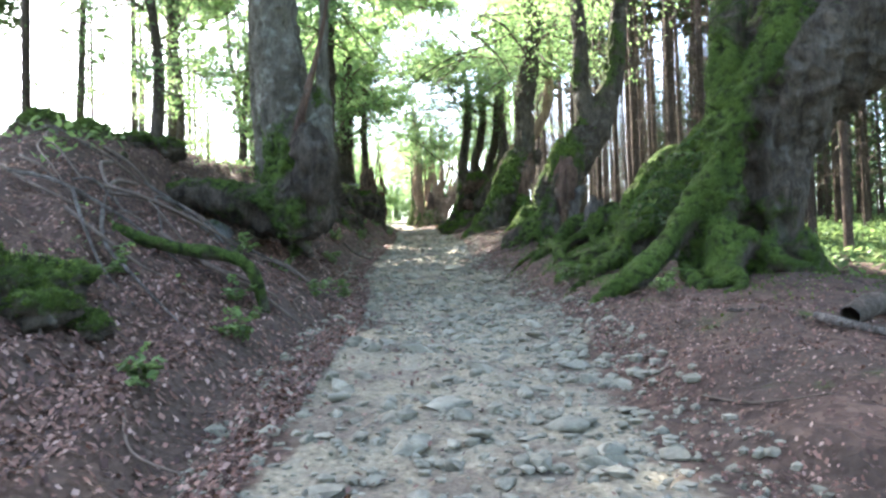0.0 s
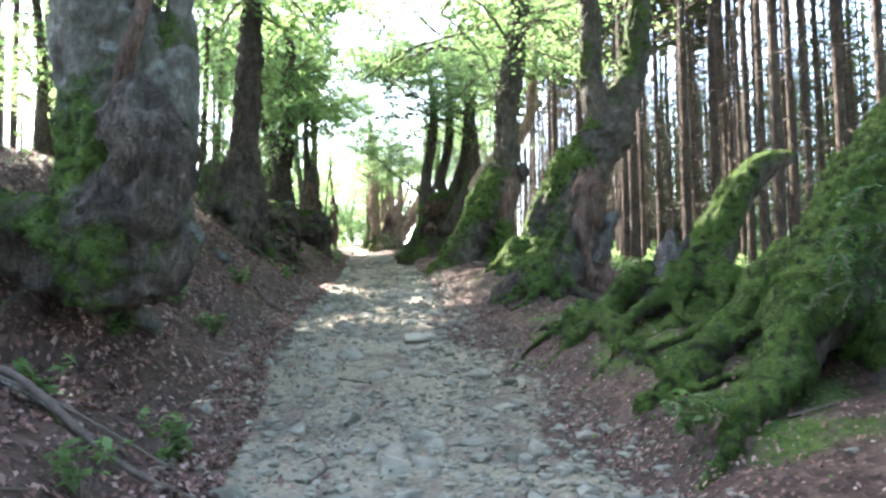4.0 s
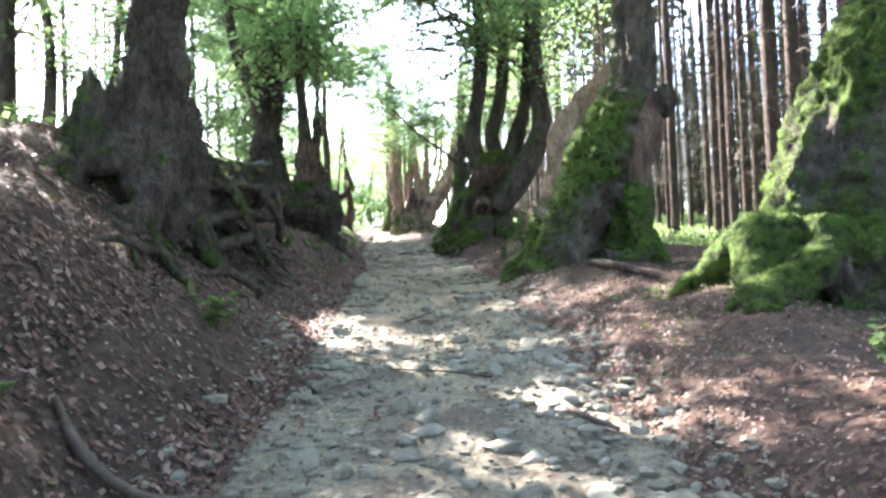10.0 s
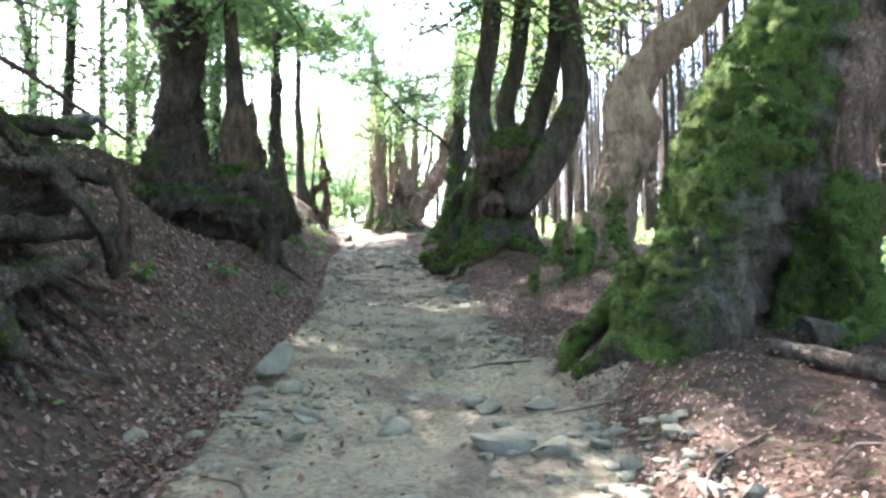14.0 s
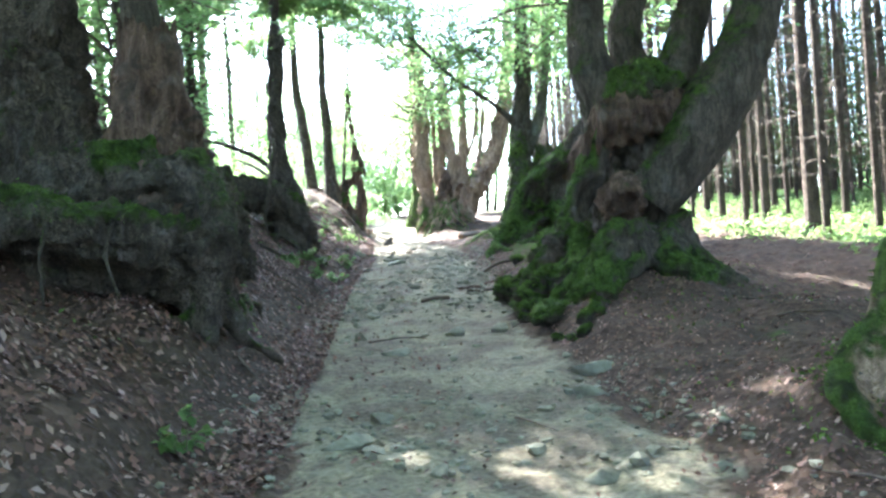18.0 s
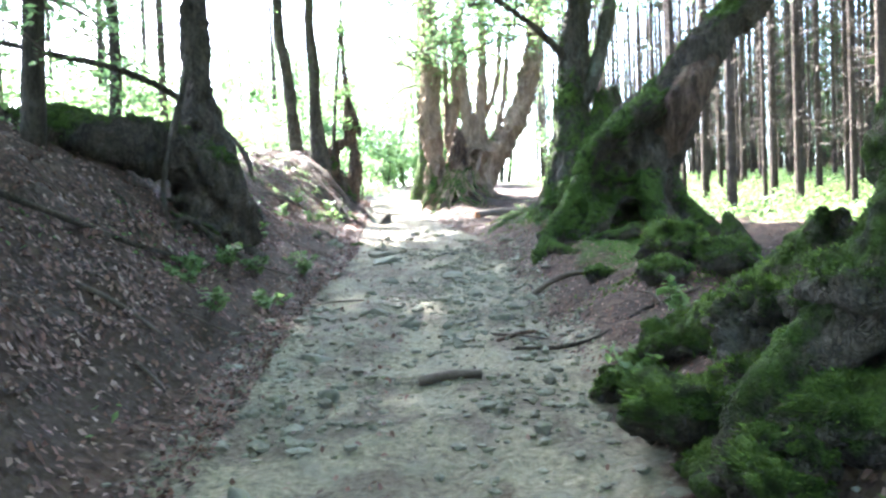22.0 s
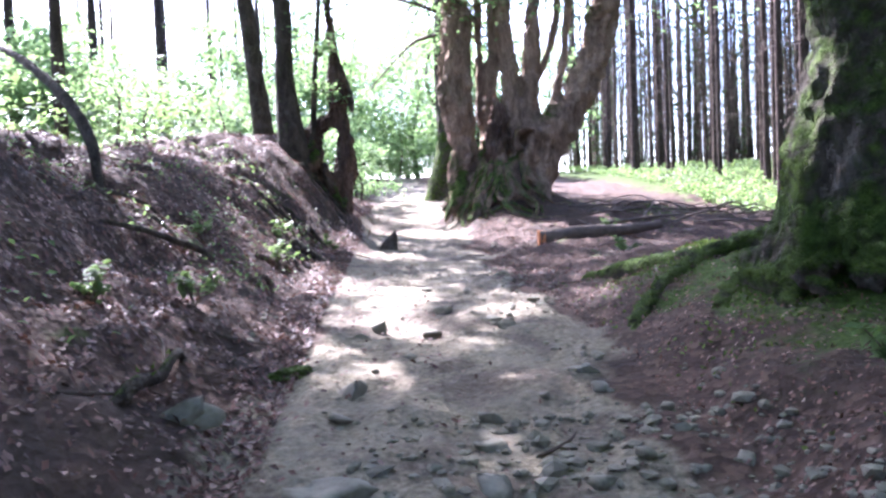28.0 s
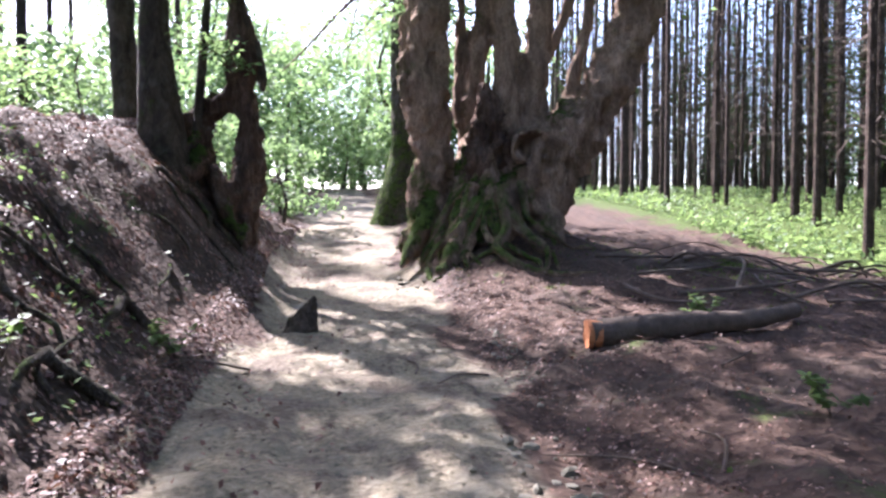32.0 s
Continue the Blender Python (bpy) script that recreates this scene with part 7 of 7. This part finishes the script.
# dark ferny sprays hanging over the root ridge of the second beech
fern_rng = np.random.default_rng(64)
for x, y, z in ((3.7, 10.3, 2.95), (3.4, 10.15, 2.7), (3.15, 10.05, 2.45), (3.0, 9.95, 2.2), (2.75, 9.8, 2.0), (3.5, 9.95, 2.45), (3.25, 9.8, 2.15), (4.0, 10.4, 3.1), (3.75, 10.1, 2.65), (2.9, 9.7, 1.85), (3.95, 10.15, 2.8), (3.55, 9.85, 2.2)):
    e = new("fern")
    x, y, z = x - 0.12, y - 0.3, z + 0.12
    e.location = (x, y, z)
    stalks, bits = [], []
    for _ in range(8):
        a, ln = fern_rng.uniform(2.6, 5.6), fern_rng.uniform(0.22, 0.42)
        rib = np.array([(math.cos(a) * ln * u, math.sin(a) * ln * u, ln * (0.5 * u - 0.85 * u * u)) for u in np.linspace(0, 1, 6)])
        stalks.append(tube([(*q, 0.003) for q in rib], seg=4, step=0.1, rough=0))
        u = np.linspace(0.12, 1, 14)
        on = np.stack([np.interp(u, np.linspace(0, 1, 6), rib[:, k]) for k in range(3)], 1)
        across = np.array([-math.sin(a), math.cos(a), 0.0])
        for sgn in (-1, 1):
            bits.append(on + sgn * across * (0.05 * (1.1 - u))[:, None])
    sv, sf, sm = joined(stalks)
    tagged(part("stalk_tuft", solid("stalk_tuft", sv, sf, TWIG, sm), e), kind="stuff")
    v, f = leaf_cards(np.vstack(bits), 0.05, 0.3, 0.2, fern_rng, 1.6)
    tagged(part("fronds", mesh_of("fronds", v, f, FERN, False), e), kind="stuff")
    tagged(e, "dark green ferny spray growing on a mossy root", "fern", "ferny sprays on the roots")

# moss carpets round the feet of the old trees
n = 70000
k = r.integers(0, len(MOUNDS), n)
mm = np.array(MOUNDS)[k]
a, w = r.uniform(0, 6.283, n), np.abs(r.normal(0, 0.9, n)) * mm[:, 3]
x, y = mm[:, 0] + np.cos(a) * w - 0.2, mm[:, 1] + np.sin(a) * w
ok = (path_d(x, y) > 1.25) & (fbm(x * 1.6, y * 1.6, 95, 3) > r.uniform(-0.1, 0.25, n))
x, y = x[ok], y[ok]
v, f = leaf_cards(np.stack([x, y, ground_z(x, y) + 0.008], 1), 0.032, 0.7, -0.4, r, 1.6)
tagged(new("moss_carpet", mesh_of("moss_carpet", v, f, MOSSTUFT, False)), "green moss cushions on the ground between roots", "moss", kind="stuff")

# ---- sticks and fallen branches ----
def stick(points, name="fallen_branch", label="dead brown branch lying on leaf litter", material=None, lift=True, seg=8, group="fallen branches"):
    p = [(x, y, (gz(x, y) if lift else 0) + z, rad) for x, y, z, rad in points]
    v, f, m = tube(p, seg=seg, step=0.08, rough=0.18, freq=5, seed=int(points[0][1] * 10), gnarl=0.5 if material is MOSSY else 0.0)
    o = np.array(p[0][:3])
    ob = new(name, solid(name, v - o, f, material or TWIG, m + (0.5 if material is MOSSY else -0.5)))
    ob.location = o
    return tagged(ob, label, "branch", group)


stick([(-2.3, 16.85, 0.03, 0.02), (-2.05, 16.6, 0.05, 0.026), (-1.75, 16.5, 0.03, 0.024), (-1.37, 16.6, 0.02, 0.014)], label="curved bare stick at the edge of the track")
stick([(-0.15, 37.7, 0.04, 0.026), (0.05, 37.8, 0.05, 0.03), (0.25, 37.9, 0.05, 0.028), (0.45, 38.0, 0.04, 0.02)], label="short thick dead branch on the litter")
stick([(-1.15, 35.1, 0.03, 0.03), (-0.95, 35.1, 0.03, 0.033), (-0.75, 35.15, 0.03, 0.028)], label="short stick lying across the track")
stick([(-7.2, 38.9, 7.1, 0.03), (-6.07, 39.4, 6.8, 0.04), (-5.3, 39.8, 6.65, 0.045), (-4.66, 40.2, 6.35, 0.05), (-4.3, 40.4, 5.9, 0.05)], label="bare branch leaning across the bank top", material=DARKBARK, lift=False)
stick([(-7.4, 47.6, 7.6, 0.04), (-6.6, 46.9, 7.2, 0.05), (-5.9, 46.4, 6.7, 0.06), (-5.4, 46.0, 6.15, 0.06), (-5.17, 45.7, 5.5, 0.05), (-5.1, 45.6, 5.0, 0.04)], label="fallen dark branch propped on the bank", material=DARKBARK, lift=False)
stick([(-4.6, 30.0, 0.6, 0.03), (-5.4, 28.4, 0.9, 0.035), (-6.0, 27, 1.0, 0.03)], label="thin bare branch on the bank top")
stick([(0.2, 18.2, 0.03, 0.02), (0.3, 17.6, 0.04, 0.02), (0.5, 17.3, 0.02, 0.012)])
bank_rng = random.Random(41)
for k in range(30):
    x, y = bank_rng.uniform(-5.6, -2.5), bank_rng.uniform(6.6, 10.2)
    a, ln = bank_rng.gauss(-0.75, 0.4), bank_rng.uniform(0.7, 2.2)
    rad = bank_rng.uniform(0.012, 0.03)
    stick([(x, y, 0.1, rad), (x + math.cos(a) * ln * 0.4, y + math.sin(a) * ln * 0.4, 0.17, rad * 0.85), (x + math.cos(a + 0.2) * ln * 0.8, y + math.sin(a + 0.2) * ln * 0.8, 0.1, rad * 0.6), (x + math.cos(a + 0.3) * ln * 1.15, y + math.sin(a + 0.3) * ln * 1.15, 0.02, rad * 0.25)], label="dead stick on the litter of the bank", material=GREYWOOD if k % 3 == 0 else None)
stick([(-3.6, 7.25, gz(-3.6, 7.25) - 0.05, 0.06), (-3.0, 7.2, 1.74, 0.065), (-2.57, 7.2, 1.62, 0.068), (-2.18, 7.2, 1.55, 0.066), (-1.9, 7.2, 1.4, 0.06), (-1.75, 7.18, gz(-1.75, 7.18) - 0.03, 0.05)], "fallen_branch", "thick mossy fallen branch on the bank", MOSSY, False, 14)
lit = random.Random(9)
for k in range(150):
    y = lit.uniform(2, 52)
    d = lit.choice((-1, 1)) * lit.uniform(0.3, 4) if k < 80 else lit.uniform(1.4, 4) if k < 115 else -lit.uniform(1.4, 3.6)
    x = d + float(np.interp(y, PATH_Y, PATH_X))
    a, ln = lit.uniform(0, 6.28), lit.uniform(0.25, 0.9)
    stick([(x, y, 0.015, 0.011), (x + math.cos(a) * ln * 0.5, y + math.sin(a) * ln * 0.5, 0.03, 0.009), (x + math.cos(a + 0.3) * ln, y + math.sin(a + 0.3) * ln, 0.012, 0.004)], "twig", "small dry twig on the ground", seg=5, group="dry twigs")

stick([(2.75, 5.42, 0.03, 0.03), (2.78, 5.2, 0.06, 0.035), (2.95, 4.95, 0.04, 0.025), (3.2, 4.8, 0.02, 0.012)], label="pale bare broken branch on the litter", material=GREYWOOD)
stick([(2.9, 5.25, 0.06, 0.07), (3.2, 5.5, 0.1, 0.09), (3.55, 5.87, 0.08, 0.08), (3.9, 6.2, 0.02, 0.04)], label="dark thick root lying bare on the litter", material=DARKBARK, seg=14)
stick([(2.23, 5.75, 0.02, 0.014), (2.28, 5.6, 0.03, 0.014), (2.36, 5.42, 0.02, 0.008)], label="pale short stick on the litter", material=GREYWOOD)
stick([(1.75, 23.2, 0.05, 0.05), (1.93, 23.0, 0.08, 0.06), (2.05, 22.56, 0.07, 0.055), (2.3, 22.0, 0.03, 0.03)], label="dark fallen branch below the mossy beech", material=DARKBARK, seg=12)
stick([(-0.47, 35.84, 0.02, 0.014), (-0.14, 35.83, 0.035, 0.018), (0.16, 35.81, 0.015, 0.012), (0.52, 36.04, 0.015, 0.013), (1.01, 36.15, 0.015, 0.014)], label="long thin bare root running over the ground", material=DARKBARK)
stick([(-0.59, 36.16, 0.02, 0.014), (-0.4, 36.3, 0.035, 0.018), (-0.24, 36.42, 0.02, 0.014)], label="short reddish stick at the edge of the track", material=DEADWOOD)
stick([(-4.75, 35.75, 0.06, 0.03), (-4.2, 36.06, 0.07, 0.03), (-3.79, 36.82, 0.06, 0.026), (-3.63, 37.78, 0.03, 0.014)], label="long dead branch lying down the bank", material=DARKBARK)
stick([(-3.63, 35.55, 0.03, 0.018), (-3.4, 35.65, 0.05, 0.02), (-2.98, 35.51, 0.03, 0.012)], label="dead stick on the litter of the bank")
stick([(-2.95, 35.0, 0.02, 0.012), (-2.82, 34.95, 0.04, 0.014), (-2.73, 34.89, 0.02, 0.01)], label="dead stick on the litter of the bank")
stick([(-0.74, 21.07, 0.01, 0.01), (-0.58, 21.1, 0.05, 0.009), (-0.4, 21.16, 0.09, 0.004)], label="thin pale forked twig on the track", material=GREYWOOD, seg=6)
stick([(-0.16, 38.19, 0.02, 0.008), (-0.12, 38.0, 0.03, 0.01), (-0.16, 37.79, 0.03, 0.01), (-0.22, 37.46, 0.02, 0.006)], label="thin pale curved twig", material=GREYWOOD, seg=6)
stick([(-3.95, 46.75, 0.05, 0.035), (-3.86, 46.85, 0.07, 0.04), (-3.77, 46.91, 0.04, 0.03)], label="broken reddish root end in the bank", material=DEADWOOD, seg=12)
for k in range(26):
    x, y = lit.uniform(2.6, 6.5), lit.uniform(21.8, 25.4)
    a, ln = lit.gauss(0.5, 0.5), lit.uniform(0.5, 1.8)
    rad = lit.uniform(0.008, 0.022)
    stick([(x, y, 0.02, rad), (x + math.cos(a) * ln * 0.5, y + math.sin(a) * ln * 0.5, 0.08, rad * 0.8), (x + math.cos(a + 0.2) * ln, y + math.sin(a + 0.2) * ln, 0.03, rad * 0.3)], "fallen_branch", "thin dead branch on the needle litter", seg=6)

# sawn log with an orange end, and brushwood behind it
log = stick([(-0.41, 50.75, 0.12, 0.12), (0.35, 50.9, 0.12, 0.115), (1.15, 51.15, 0.11, 0.09), (1.75, 51.45, 0.1, 0.07)], "log", "felled log with a fresh orange sawn end", TWIG, seg=18, group="")
cv = [(-0.02, 0, 0)] + [(-0.02 + 0.006 * math.sin(5 * a), 0.125 * math.cos(a), 0.125 * math.sin(a)) for a in np.arange(16) * math.pi / 8]
cap = [(0, 1 + (k + 1) % 16, 1 + k, 1 + k) for k in range(16)]
back = len(cv)
cv += [(0.1, 0.12 * math.cos(a), 0.12 * math.sin(a)) for a in np.arange(16) * math.pi / 8]
cap += [(1 + k, 1 + (k + 1) % 16, back + (k + 1) % 16, back + k) for k in range(16)]
part("sawn_end", solid("sawn_end", cv, cap, CUTWOOD, None, False), log, "fresh orange sawn end")
for k in range(46):
    x, y = lit.uniform(0.3, 4.8), lit.uniform(52.3, 55.6)
    a, ln = lit.gauss(-0.1, 0.7), lit.uniform(0.6, 2.0)
    rad = lit.uniform(0.012, 0.032)
    stick([(x, y, 0.05, rad), (x + math.cos(a) * ln * 0.5, y + math.sin(a) * ln * 0.5, lit.uniform(0.05, 0.25), rad * 0.8), (x + math.cos(a + 0.3) * ln, y + math.sin(a + 0.3) * ln, 0.06, rad * 0.35)], "fallen_branch", "dark dead branch in a heap of brushwood", seg=6)
v, f, m = tube([(-3.08, 52.0, gz(-3.08, 52.0) - 0.1, 0.24), (-3.04, 52.02, gz(-3.04, 52.0) + 0.08, 0.15), (-2.99, 52.05, gz(-3.0, 52.0) + 0.2, 0.08), (-2.95, 52.08, gz(-2.95, 52.0) + 0.34, 0.02)], seg=16, step=0.05, rough=0.4, freq=5, seed=5, gnarl=0.6)
tagged(new("root_stub", solid("root_stub", v, f, DARKBARK, m - 0.3)), "pointed dark root stub at the edge of the track", "stump")

# ---- broadleaved trees where the track opens out ----
def far_tree(x, y, h, spread_r, seed):
    q = np.random.default_rng(seed)
    z = gz(x, y)
    t = tree_base("broadleaf_tree", x, y, z, "leafy green tree in the light beyond the plantation", "trees beyond the plantation")
    limb(t, "trunk", [(x, y, z - 0.3, 0.02 * h + 0.02), (x + q.normal(0, 0.03) * h, y, z + h * 0.3, 0.015 * h + 0.01), (x + q.normal(0, 0.05) * h, y, z + h * 0.65, 0.01 * h + 0.01), (x + q.normal(0, 0.05) * h, y, z + h * 0.95, 0.004 * h)], DARKBARK, seg=9, step=0.8, rough=0.1, seed=seed)
    clumps = []
    for _ in range(30 if h > 3 else 9):
        c = np.array([x + q.normal(0, spread_r * 0.5), y + q.normal(0, spread_r * 0.5), z + h * (0.12 + 0.88 * q.random())])
        clumps.append(c + q.normal(0, 1, (130 if h > 3 else 90, 3)) * np.array([0.75, 0.75, 0.4]) * spread_r * 0.28)
    v, f = leaf_cards(np.vstack(clumps), 0.24 if h > 3 else 0.12, 0.5, 0.1, q)
    tagged(part("crown", mesh_of("crown", v - np.array(t.location), f, LEAVES, False), t, "loose leafy crown"), kind="stuff")


for k, (x, y, h, s) in enumerate(((-9.5, 72, 5, 2.6), (-7.6, 65, 2.6, 1.8), (-7.0, 61.5, 2.0, 1.5), (-11, 80, 9, 3.2), (-8.3, 84, 7, 2.6), (-3.5, 82, 9, 2.8), (-12.5, 95, 13, 4), (-7.5, 106, 14, 4.2), (-2.5, 96, 12, 3.8), (-17, 88, 12, 4), (-3, 110, 15, 4.5), (-13, 112, 15, 4.5), (2.5, 88, 10, 3.2), (-20, 70, 7, 3), (-15, 62, 4, 2.5), (-22, 100, 13, 4.5), (4, 104, 13, 4), (-10, 90, 10, 3.5), (-5.5, 92, 9, 3), (-15, 78, 8, 3), (-26, 84, 10, 4), (-31, 74, 9, 4), (-30, 95, 14, 5), (-10, 120, 17, 5), (-5, 122, 16, 5), (-18, 108, 15, 5), (-1, 78, 6, 2.2), (-24, 64, 6, 3), (-36, 82, 12, 5), (-6.5, 88, 4, 3), (-9, 98, 6, 4), (-4, 94, 5, 3.5), (-11.5, 104, 7, 4), (-8, 78, 3, 2.2), (-5.1, 61.5, 1.7, 1.0), (-5.6, 64.2, 1.9, 1.2), (-6.2, 60.0, 1.6, 1.1), (-8.8, 53.4, 1.4, 1.4), (-9.8, 57, 1.8, 2.0), (-9.4, 49, 1.3, 1.4), (-11.5, 60, 2.6, 2.4), (-13, 55, 2.4, 2.4), (-12, 66, 3.6, 2.8), (-10.5, 63, 2.4, 2.2), (-17, 66, 5, 3.2), (-8.4, 58.8, 1.7, 1.6), (-15.5, 59, 3.2, 2.6))):
    far_tree(x, y, h, s, 500 + k)

# mossy boulders and a pointed mossy stump beside the track
for k, (x, y, s) in enumerate(((-2.85, 5.15, 0.26), (-3.1, 5.35, 0.34), (-3.0, 5.7, 0.26), (-2.65, 5.4, 0.2), (-3.4, 5.2, 0.34), (-5.6, 11.6, 0.4), (-5.0, 11.8, 0.34), (-4.4, 11.7, 0.3), (-6.3, 11.5, 0.45), (-4.7, 11.2, 0.24), (1.1, 37.2, 0.34), (1.45, 36.9, 0.3), (0.85, 36.6, 0.22), (1.9, 36.4, 0.36), (0.5, 37.6, 0.16), (-2.7, 43.3, 0.16))):
    ob = new("moss_cushion", KNOBS[k % len(KNOBS)])
    ob.matrix_world = Matrix.Translation((x, y, gz(x, y) + s * (0.3 if y < 42 else -0.1))) @ Matrix.Rotation(1.7 * k, 4, "Z") @ Matrix.Diagonal((s * (1 if y < 42 else 1.1), s, s * (0.85 if y < 42 else 0.55), 1))
    tagged(ob, "rounded boulder covered in soft green moss", "boulder", "mossy boulders")
v, f, m = tube([(2.15, 38.3, gz(2.15, 38.3) - 0.1, 0.24), (2.1, 38.3, gz(2.1, 38.3) + 0.15, 0.17), (2.05, 38.3, gz(2.05, 38.3) + 0.36, 0.1), (2.0, 38.3, gz(2.0, 38.3) + 0.5, 0.03)], seg=22, step=0.05, rough=0.35, freq=4, seed=8, moss=0.4, gnarl=0.6)
tagged(new("mossy_stump", solid("mossy_stump", v, f, MOSSY, m)), "small pointed stump covered in moss", "stump", "dead stumps")
